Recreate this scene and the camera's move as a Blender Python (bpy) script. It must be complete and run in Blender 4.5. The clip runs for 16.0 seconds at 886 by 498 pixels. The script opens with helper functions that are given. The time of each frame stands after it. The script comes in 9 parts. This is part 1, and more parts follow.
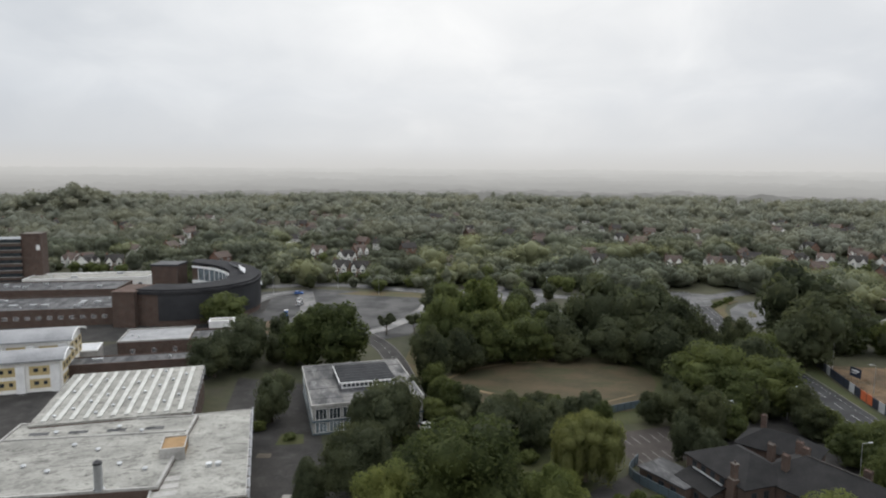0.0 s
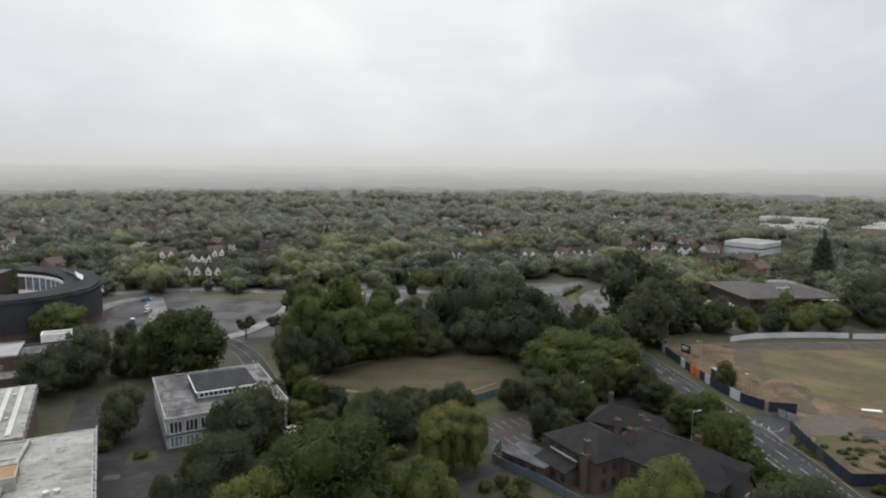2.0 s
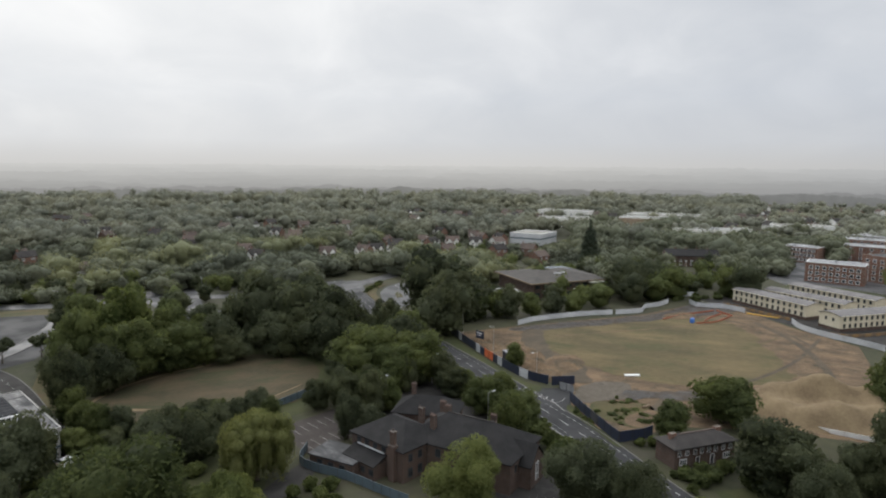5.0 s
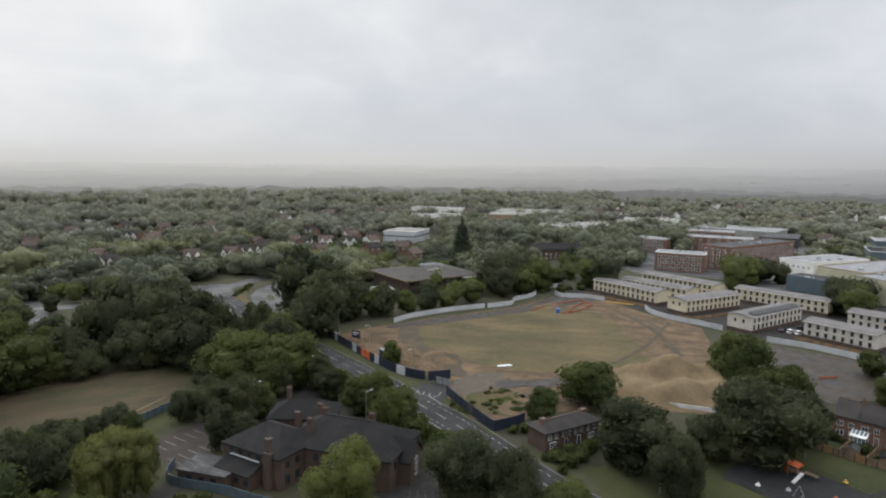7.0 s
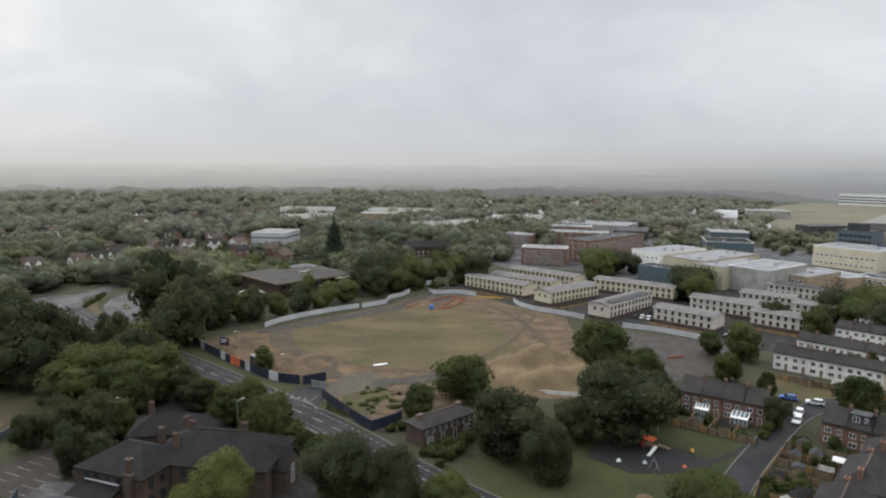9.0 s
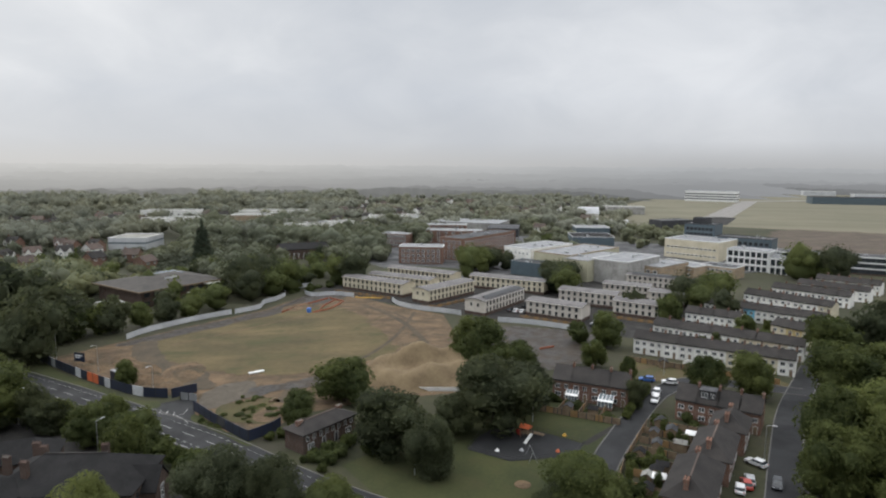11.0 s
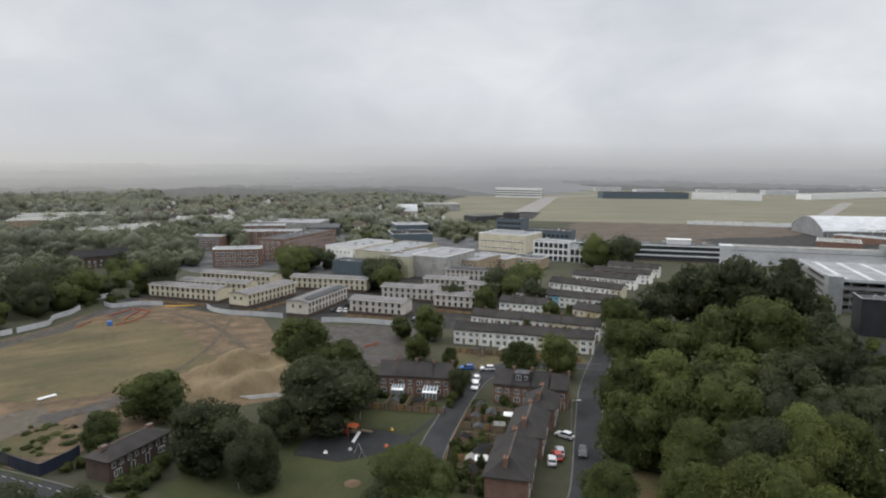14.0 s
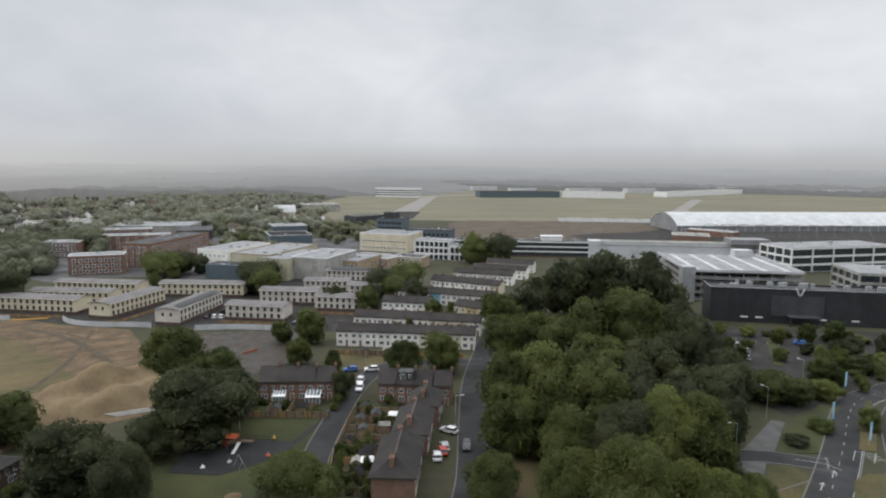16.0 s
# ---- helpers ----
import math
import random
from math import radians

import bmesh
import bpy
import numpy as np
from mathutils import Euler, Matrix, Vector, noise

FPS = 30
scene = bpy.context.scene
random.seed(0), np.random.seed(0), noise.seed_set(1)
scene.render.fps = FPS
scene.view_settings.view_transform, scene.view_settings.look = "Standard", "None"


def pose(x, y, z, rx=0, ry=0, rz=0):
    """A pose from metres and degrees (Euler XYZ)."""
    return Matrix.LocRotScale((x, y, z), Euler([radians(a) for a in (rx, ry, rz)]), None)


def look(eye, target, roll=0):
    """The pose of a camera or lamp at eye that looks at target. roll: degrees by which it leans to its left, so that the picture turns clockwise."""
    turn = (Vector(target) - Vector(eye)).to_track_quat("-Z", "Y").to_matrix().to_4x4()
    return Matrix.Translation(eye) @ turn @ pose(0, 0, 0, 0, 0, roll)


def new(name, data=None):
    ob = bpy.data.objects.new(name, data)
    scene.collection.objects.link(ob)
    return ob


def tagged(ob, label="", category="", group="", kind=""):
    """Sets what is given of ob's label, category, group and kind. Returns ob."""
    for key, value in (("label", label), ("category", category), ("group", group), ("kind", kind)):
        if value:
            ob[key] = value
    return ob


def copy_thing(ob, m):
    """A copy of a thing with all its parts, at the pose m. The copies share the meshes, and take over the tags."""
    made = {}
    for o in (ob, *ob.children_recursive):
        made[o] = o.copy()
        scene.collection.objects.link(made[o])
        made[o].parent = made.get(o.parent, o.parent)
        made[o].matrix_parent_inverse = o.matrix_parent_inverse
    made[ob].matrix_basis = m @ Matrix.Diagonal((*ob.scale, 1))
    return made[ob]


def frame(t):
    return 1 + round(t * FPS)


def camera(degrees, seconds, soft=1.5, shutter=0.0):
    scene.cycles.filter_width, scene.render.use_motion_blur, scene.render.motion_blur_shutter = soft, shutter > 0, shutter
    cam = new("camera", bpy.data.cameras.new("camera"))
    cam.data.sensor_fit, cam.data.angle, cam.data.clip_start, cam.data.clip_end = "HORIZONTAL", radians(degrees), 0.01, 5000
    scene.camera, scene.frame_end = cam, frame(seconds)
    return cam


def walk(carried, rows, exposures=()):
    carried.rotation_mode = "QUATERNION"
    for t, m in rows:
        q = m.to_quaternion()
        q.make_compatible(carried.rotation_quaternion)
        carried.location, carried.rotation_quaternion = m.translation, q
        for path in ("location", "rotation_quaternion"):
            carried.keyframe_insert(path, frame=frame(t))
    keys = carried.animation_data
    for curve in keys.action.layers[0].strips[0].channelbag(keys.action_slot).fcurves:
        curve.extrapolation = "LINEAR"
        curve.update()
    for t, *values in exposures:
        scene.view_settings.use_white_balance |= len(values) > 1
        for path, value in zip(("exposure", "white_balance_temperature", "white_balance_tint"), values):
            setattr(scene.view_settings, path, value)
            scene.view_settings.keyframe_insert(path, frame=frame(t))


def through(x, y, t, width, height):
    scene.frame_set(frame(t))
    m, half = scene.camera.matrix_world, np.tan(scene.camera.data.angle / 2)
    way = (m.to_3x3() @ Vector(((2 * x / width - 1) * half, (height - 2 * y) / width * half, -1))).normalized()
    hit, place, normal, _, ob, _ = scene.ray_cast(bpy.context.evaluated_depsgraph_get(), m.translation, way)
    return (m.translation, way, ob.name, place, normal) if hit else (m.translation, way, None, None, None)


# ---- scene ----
cam = camera(69.07, 16.0, soft=2.1)
EYE = (0.0, 0.0, 60.0)
PATH = [
    (0.0, pose(*EYE, 82.80, -0.40, 0.00)),
    (0.5, pose(*EYE, 82.75, -0.41, -3.16)),
    (1.0, pose(*EYE, 82.70, -0.39, -6.31)),
    (1.5, pose(*EYE, 82.66, -0.41, -9.20)),
    (2.0, pose(*EYE, 82.63, -0.41, -12.29)),
    (2.5, pose(*EYE, 82.59, -0.43, -15.32)),
    (3.0, pose(*EYE, 82.57, -0.42, -18.29)),
    (3.5, pose(*EYE, 82.56, -0.41, -21.07)),
    (4.0, pose(*EYE, 82.55, -0.43, -24.07)),
    (6.5, pose(*EYE, 82.49, -0.45, -38.65)),
    (7.0, pose(*EYE, 82.47, -0.47, -41.37)),
    (7.5, pose(*EYE, 82.48, -0.50, -44.27)),
    (8.0, pose(*EYE, 82.48, -0.45, -47.15)),
    (8.5, pose(*EYE, 82.47, -0.43, -50.09)),
    (9.0, pose(*EYE, 82.47, -0.42, -52.75)),
    (11.5, pose(*EYE, 82.51, -0.36, -66.50)),
    (12.0, pose(*EYE, 82.49, -0.34, -69.22)),
    (12.5, pose(*EYE, 82.52, -0.34, -71.89)),
    (13.0, pose(*EYE, 82.52, -0.38, -74.36)),
    (13.5, pose(*EYE, 82.52, -0.42, -77.00)),
    (14.0, pose(*EYE, 82.50, -0.43, -79.66)),
    (14.5, pose(*EYE, 82.51, -0.44, -82.39)),
    (15.0, pose(*EYE, 82.52, -0.46, -84.90)),
    (15.5, pose(*EYE, 82.54, -0.48, -87.58)),
    (16.0, pose(*EYE, 82.57, -0.52, -90.27)),
]
walk(cam, PATH)

# ---- sky and light ----
def node(nt, kind, **inputs):
    n = nt.nodes.new(kind)
    for key, value in inputs.items():
        if isinstance(value, bpy.types.NodeSocket):
            nt.links.new(value, n.inputs[key])
        else:
            n.inputs[key].default_value = value
    return n


def ramp(nt, fac, *stops):
    n = nt.nodes.new("ShaderNodeValToRGB")
    e = n.color_ramp.elements
    while len(e) < len(stops):
        e.new(0.5)
    for k, (p, c) in zip(e, stops):
        k.position, k.color = p, (*c, 1) if len(c) == 3 else c
    nt.links.new(fac, n.inputs[0])
    return n.outputs[0]


def maths(nt, op, a, b=0.0, clamp=False):
    n = nt.nodes.new("ShaderNodeMath")
    n.operation, n.use_clamp = op, clamp
    for k, v in enumerate((a, b)):
        if isinstance(v, bpy.types.NodeSocket):
            nt.links.new(v, n.inputs[k])
        else:
            n.inputs[k].default_value = v
    return n.outputs[0]


def mix(nt, fac, a, b, blend="MIX"):
    n = nt.nodes.new("ShaderNodeMix")
    n.data_type, n.blend_type = "RGBA", blend
    for k, v in ((0, fac), (6, a), (7, b)):
        if isinstance(v, bpy.types.NodeSocket):
            nt.links.new(v, n.inputs[k])
        else:
            n.inputs[k].default_value = (*v, 1) if isinstance(v, tuple) else v
    return n.outputs[2]


def noise_tex(nt, vec, scale, detail=4.0, rough=0.55, dist=0.0):
    n = nt.nodes.new("ShaderNodeTexNoise")
    nt.links.new(vec, n.inputs["Vector"])
    n.inputs["Scale"].default_value, n.inputs["Detail"].default_value = scale, detail
    n.inputs["Roughness"].default_value, n.inputs["Distortion"].default_value = rough, dist
    return n.outputs["Fac"]


SUN_AZ, SUN_EL = -4.0, 34.0
world = bpy.data.worlds.new("overcast")
scene.world = world
world.use_nodes = True
nt = world.node_tree
nt.nodes.clear()
way = nt.nodes.new("ShaderNodeTexCoord").outputs["Generated"]
split = node(nt, "ShaderNodeSeparateXYZ", Vector=way)
# low cloud: a veil of grey that thickens to mist at the horizon, and brighter where the sun stands behind it
flat = nt.nodes.new("ShaderNodeMapping")
flat.inputs["Scale"].default_value = (1.0, 1.0, 2.0)
nt.links.new(way, flat.inputs["Vector"])
broad = noise_tex(nt, flat.outputs[0], 1.7, 3.0, 0.5, 0.4)
fine = noise_tex(nt, flat.outputs[0], 5.5, 5.0, 0.55, 0.5)
cloud = maths(nt, "ADD", maths(nt, "MULTIPLY", broad, 0.65), maths(nt, "MULTIPLY", fine, 0.35))
body = ramp(nt, cloud, (0.30, (0.50, 0.525, 0.56)), (0.5, (0.60, 0.615, 0.635)), (0.68, (0.74, 0.745, 0.75)))
to_sun = Vector((math.sin(radians(SUN_AZ)) * math.cos(radians(SUN_EL)), math.cos(radians(SUN_AZ)) * math.cos(radians(SUN_EL)), math.sin(radians(SUN_EL))))
dot = nt.nodes.new("ShaderNodeVectorMath")
dot.operation = "DOT_PRODUCT"
nt.links.new(way, dot.inputs[0])
dot.inputs[1].default_value = to_sun
glow = maths(nt, "POWER", maths(nt, "MAXIMUM", dot.outputs["Value"], 0.0), 9.0)
body = mix(nt, maths(nt, "MULTIPLY", glow, 0.5), body, (0.86, 0.86, 0.85))
mist = ramp(nt, split.outputs["Z"], (0.0, (1, 1, 1)), (0.012, (0.8, 0.8, 0.8)), (0.035, (0.35, 0.35, 0.35)), (0.10, (0.0, 0.0, 0.0)))
side = nt.nodes.new("ShaderNodeMapRange")
nt.links.new(split.outputs["Y"], side.inputs["Value"])
side.inputs["From Min"].default_value, side.inputs["From Max"].default_value = 0.1, 0.85
mist_tone = mix(nt, side.outputs[0], (0.36, 0.366, 0.374), (0.502, 0.497, 0.487))
# an overcast sky grows brighter towards the zenith
high = nt.nodes.new("ShaderNodeMapRange")
nt.links.new(split.outputs["Z"], high.inputs["Value"])
high.inputs["From Min"].default_value, high.inputs["From Max"].default_value = 0.26, 1.0
high.inputs["To Min"].default_value, high.inputs["To Max"].default_value = 1.0, 2.65
body = mix(nt, 1.0, body, node(nt, "ShaderNodeCombineXYZ", X=high.outputs[0], Y=high.outputs[0], Z=high.outputs[0]).outputs[0], "MULTIPLY")
away = nt.nodes.new("ShaderNodeMapRange")
nt.links.new(split.outputs["X"], away.inputs["Value"])
away.inputs["From Min"].default_value, away.inputs["From Max"].default_value = 0.25, 1.0
body = mix(nt, away.outputs[0], body, mix(nt, 1.0, body, (0.815, 0.835, 0.87), "MULTIPLY"))
west = nt.nodes.new("ShaderNodeMapRange")
nt.links.new(split.outputs["X"], west.inputs["Value"])
west.inputs["From Min"].default_value, west.inputs["From Max"].default_value = 0.0, -0.6
body = mix(nt, west.outputs[0], body, mix(nt, 1.0, body, (0.82, 0.845, 0.875), "MULTIPLY"))
sky = mix(nt, mist, body, mist_tone)
bg = node(nt, "ShaderNodeBackground", Color=sky, Strength=1.27)
nt.links.new(bg.outputs[0], node(nt, "ShaderNodeOutputWorld").inputs["Surface"])

sun = new("sun", bpy.data.lights.new("sun", "SUN"))
sun.data.energy, sun.data.angle, sun.data.color = 0.9, radians(25), (1.0, 0.97, 0.92)
sun.matrix_world = look(to_sun * 400, (0, 0, 0))

# ---- materials ----
def surface(name, rough=0.8, metal=0.0, spec=0.5):
    m = bpy.data.materials.new(name)
    m.use_nodes = True
    tree = m.node_tree
    b = tree.nodes["Principled BSDF"]
    b.inputs["Roughness"].default_value, b.inputs["Metallic"].default_value = rough, metal
    b.inputs["Specular IOR Level"].default_value = spec
    return m, tree, b


def place(tree):
    return tree.nodes.new("ShaderNodeNewGeometry").outputs["Position"]


def mottled(name, dark, light, big, small, rough=0.85, metal=0.0, bump=0.0, stain=None, spec=0.4, per_object=0.0, wet=None, streak=None):
    """Two scales of variation between two colours; stain: (colour, scale, how much); wet: (scale, roughness of wet patches)."""
    m, tree, b = surface(name, rough, metal, spec)
    p = place(tree)
    if streak:
        # marks drawn out along one direction (degrees), so many times as long as wide
        mp = tree.nodes.new("ShaderNodeMapping")
        mp.vector_type = "TEXTURE"
        mp.inputs["Rotation"].default_value = (0, 0, radians(streak[0]))
        mp.inputs["Scale"].default_value = (streak[1], 1, 1)
        tree.links.new(p, mp.inputs["Vector"])
        p = mp.outputs[0]
    a = maths(tree, "ADD", maths(tree, "MULTIPLY", noise_tex(tree, p, 1 / big, 3), 0.6), maths(tree, "MULTIPLY", noise_tex(tree, p, 1 / small, 5, 0.65), 0.4))
    col = ramp(tree, a, (0.36, dark), (0.64, light))
    if stain:
        s = ramp(tree, noise_tex(tree, p, 1 / stain[1], 6, 0.7, 0.6), (0.50, (0, 0, 0)), (0.66, (stain[2],) * 3))
        col = mix(tree, s, col, stain[0])
    if per_object:
        r = tree.nodes.new("ShaderNodeObjectInfo").outputs["Random"]
        hs = tree.nodes.new("ShaderNodeHueSaturation")
        tree.links.new(col, hs.inputs["Color"])
        tree.links.new(maths(tree, "ADD", maths(tree, "MULTIPLY", r, per_object), 1 - per_object / 2), hs.inputs["Value"])
        col = hs.outputs[0]
    tree.links.new(col, b.inputs["Base Color"])
    if wet:
        w = ramp(tree, noise_tex(tree, p, 1 / wet[0], 4, 0.6), (0.44, (wet[1],) * 3), (0.62, (rough,) * 3))
        tree.links.new(w, b.inputs["Roughness"])
    if bump:
        n = tree.nodes.new("ShaderNodeBump")
        n.inputs["Strength"].default_value, n.inputs["Distance"].default_value = 0.6, bump
        tree.links.new(noise_tex(tree, p, 1 / small, 6, 0.7), n.inputs["Height"])
        tree.links.new(n.outputs[0], b.inputs["Normal"])
    return m


def foliage(name, dark, light, rough=0.7, spec=0.10, sheen=0.0, through=0.45, leafy=0.25, patch=0.12, grain=0.8):
    """Leaves: matt on top or with a sheen that stands in for haze, and letting some light through."""
    m, tree, b = surface(name, rough, 0, spec)
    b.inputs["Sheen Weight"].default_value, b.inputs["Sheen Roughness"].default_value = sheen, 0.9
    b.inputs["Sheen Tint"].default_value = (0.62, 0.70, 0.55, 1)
    isl = tree.nodes.new("ShaderNodeNewGeometry").outputs["Random Per Island"]
    obj = tree.nodes.new("ShaderNodeObjectInfo").outputs["Random"]
    big = noise_tex(tree, place(tree), patch, 3)
    v = maths(tree, "ADD", maths(tree, "MULTIPLY", isl, leafy), maths(tree, "ADD", maths(tree, "MULTIPLY", obj, 0.35), maths(tree, "MULTIPLY", big, 0.9)))
    # sprays of leaf at twig and branch size: relief, with hollows darkened in colour like shade
    spray = maths(tree, "ADD", maths(tree, "MULTIPLY", noise_tex(tree, place(tree), 1 / grain, 3, 0.7), 0.6), maths(tree, "MULTIPLY", noise_tex(tree, place(tree), 0.38 / grain, 2, 0.6), 0.4))
    v = maths(tree, "ADD", v, maths(tree, "MULTIPLY", maths(tree, "SUBTRACT", spray, 0.5), 1.1))
    col = ramp(tree, v, (0.38, dark), (1.02, light))
    relief = tree.nodes.new("ShaderNodeBump")
    relief.inputs["Strength"].default_value, relief.inputs["Distance"].default_value = 0.5, grain * 0.8
    tree.links.new(spray, relief.inputs["Height"])
    tree.links.new(relief.outputs[0], b.inputs["Normal"])
    # some crowns and sprays are yellower than others
    warm = ramp(tree, noise_tex(tree, place(tree), patch * 0.6, 2), (0.45, (0, 0, 0)), (0.62, (1, 1, 1)))
    col = mix(tree, warm, col, mix(tree, 1.0, col, (1.06, 1.02, 0.88), "MULTIPLY"))
    col = mix(tree, 1.0, col, (1.06, 0.99, 1.05), "MULTIPLY")
    tree.links.new(col, b.inputs["Base Color"])
    lit = node(tree, "ShaderNodeBsdfTranslucent", Color=mix(tree, 1.0, col, (1.5, 1.5, 1.4), "MULTIPLY"))
    both = tree.nodes.new("ShaderNodeMixShader")
    both.inputs[0].default_value = through
    tree.links.new(b.outputs[0], both.inputs[1])
    tree.links.new(lit.outputs[0], both.inputs[2])
    out = tree.nodes["Material Output"]
    tree.links.new(both.outputs[0], out.inputs["Surface"])
    return m


def courses(name, brick, mortar, length=0.225, height=0.075, rough=0.85, var=0.25):
    """Brickwork: courses by height, laid along whichever way the wall runs."""
    m, tree, b = surface(name, rough, 0, 0.3)
    p = place(tree)
    s = node(tree, "ShaderNodeSeparateXYZ", Vector=p)
    u = maths(tree, "ADD", s.outputs["X"], s.outputs["Y"])
    v = node(tree, "ShaderNodeCombineXYZ", X=u, Y=s.outputs["Z"], Z=0.0).outputs[0]
    t = tree.nodes.new("ShaderNodeTexBrick")
    tree.links.new(v, t.inputs["Vector"])
    t.inputs["Color1"].default_value = (*[c * (1 - var) for c in brick], 1)
    t.inputs["Color2"].default_value = (*[c * (1 + var) for c in brick], 1)
    t.inputs["Mortar"].default_value = (*mortar, 1)
    t.inputs["Scale"].default_value, t.inputs["Brick Width"].default_value, t.inputs["Row Height"].default_value = 1, length, height
    t.inputs["Mortar Size"].default_value = height * 0.12
    n = ramp(tree, noise_tex(tree, p, 0.4, 5, 0.7), (0.3, (0.7, 0.7, 0.7)), (0.7, (1.15, 1.15, 1.15)))
    tree.links.new(mix(tree, 1.0, t.outputs["Color"], n, "MULTIPLY"), b.inputs["Base Color"])
    return m


def striped(name, base, line, pitch, axis="X", share=0.08, rough=0.5, metal=0.0, spec=0.5):
    """Sheeting or tile rows: thin lines at an even pitch along one axis of the object."""
    m, tree, b = surface(name, rough, metal, spec)
    s = node(tree, "ShaderNodeSeparateXYZ", Vector=tree.nodes.new("ShaderNodeTexCoord").outputs["Object"])
    saw = maths(tree, "FRACT", maths(tree, "MULTIPLY", s.outputs[axis], 1 / pitch))
    on = maths(tree, "LESS_THAN", saw, share)
    n = noise_tex(tree, place(tree), 0.5, 5, 0.65)
    body = ramp(tree, n, (0.35, tuple(c * 0.72 for c in base)), (0.65, tuple(c * 1.15 for c in base)))
    tree.links.new(mix(tree, on, body, line), b.inputs["Base Color"])
    return m


def plain(name, colour, rough=0.6, metal=0.0, spec=0.5):
    return mottled(name, tuple(c * 0.85 for c in colour), tuple(min(1, c * 1.1) for c in colour), 2.5, 0.3, rough, metal, spec=spec)


def gleam(name, colour, rough=0.06):
    m, tree, b = surface(name, rough, 0, 0.6)
    n = noise_tex(tree, place(tree), 0.9, 2)
    tree.links.new(ramp(tree, n, (0.35, tuple(c * 0.6 for c in colour)), (0.65, tuple(c * 1.3 for c in colour))), b.inputs["Base Color"])
    return m


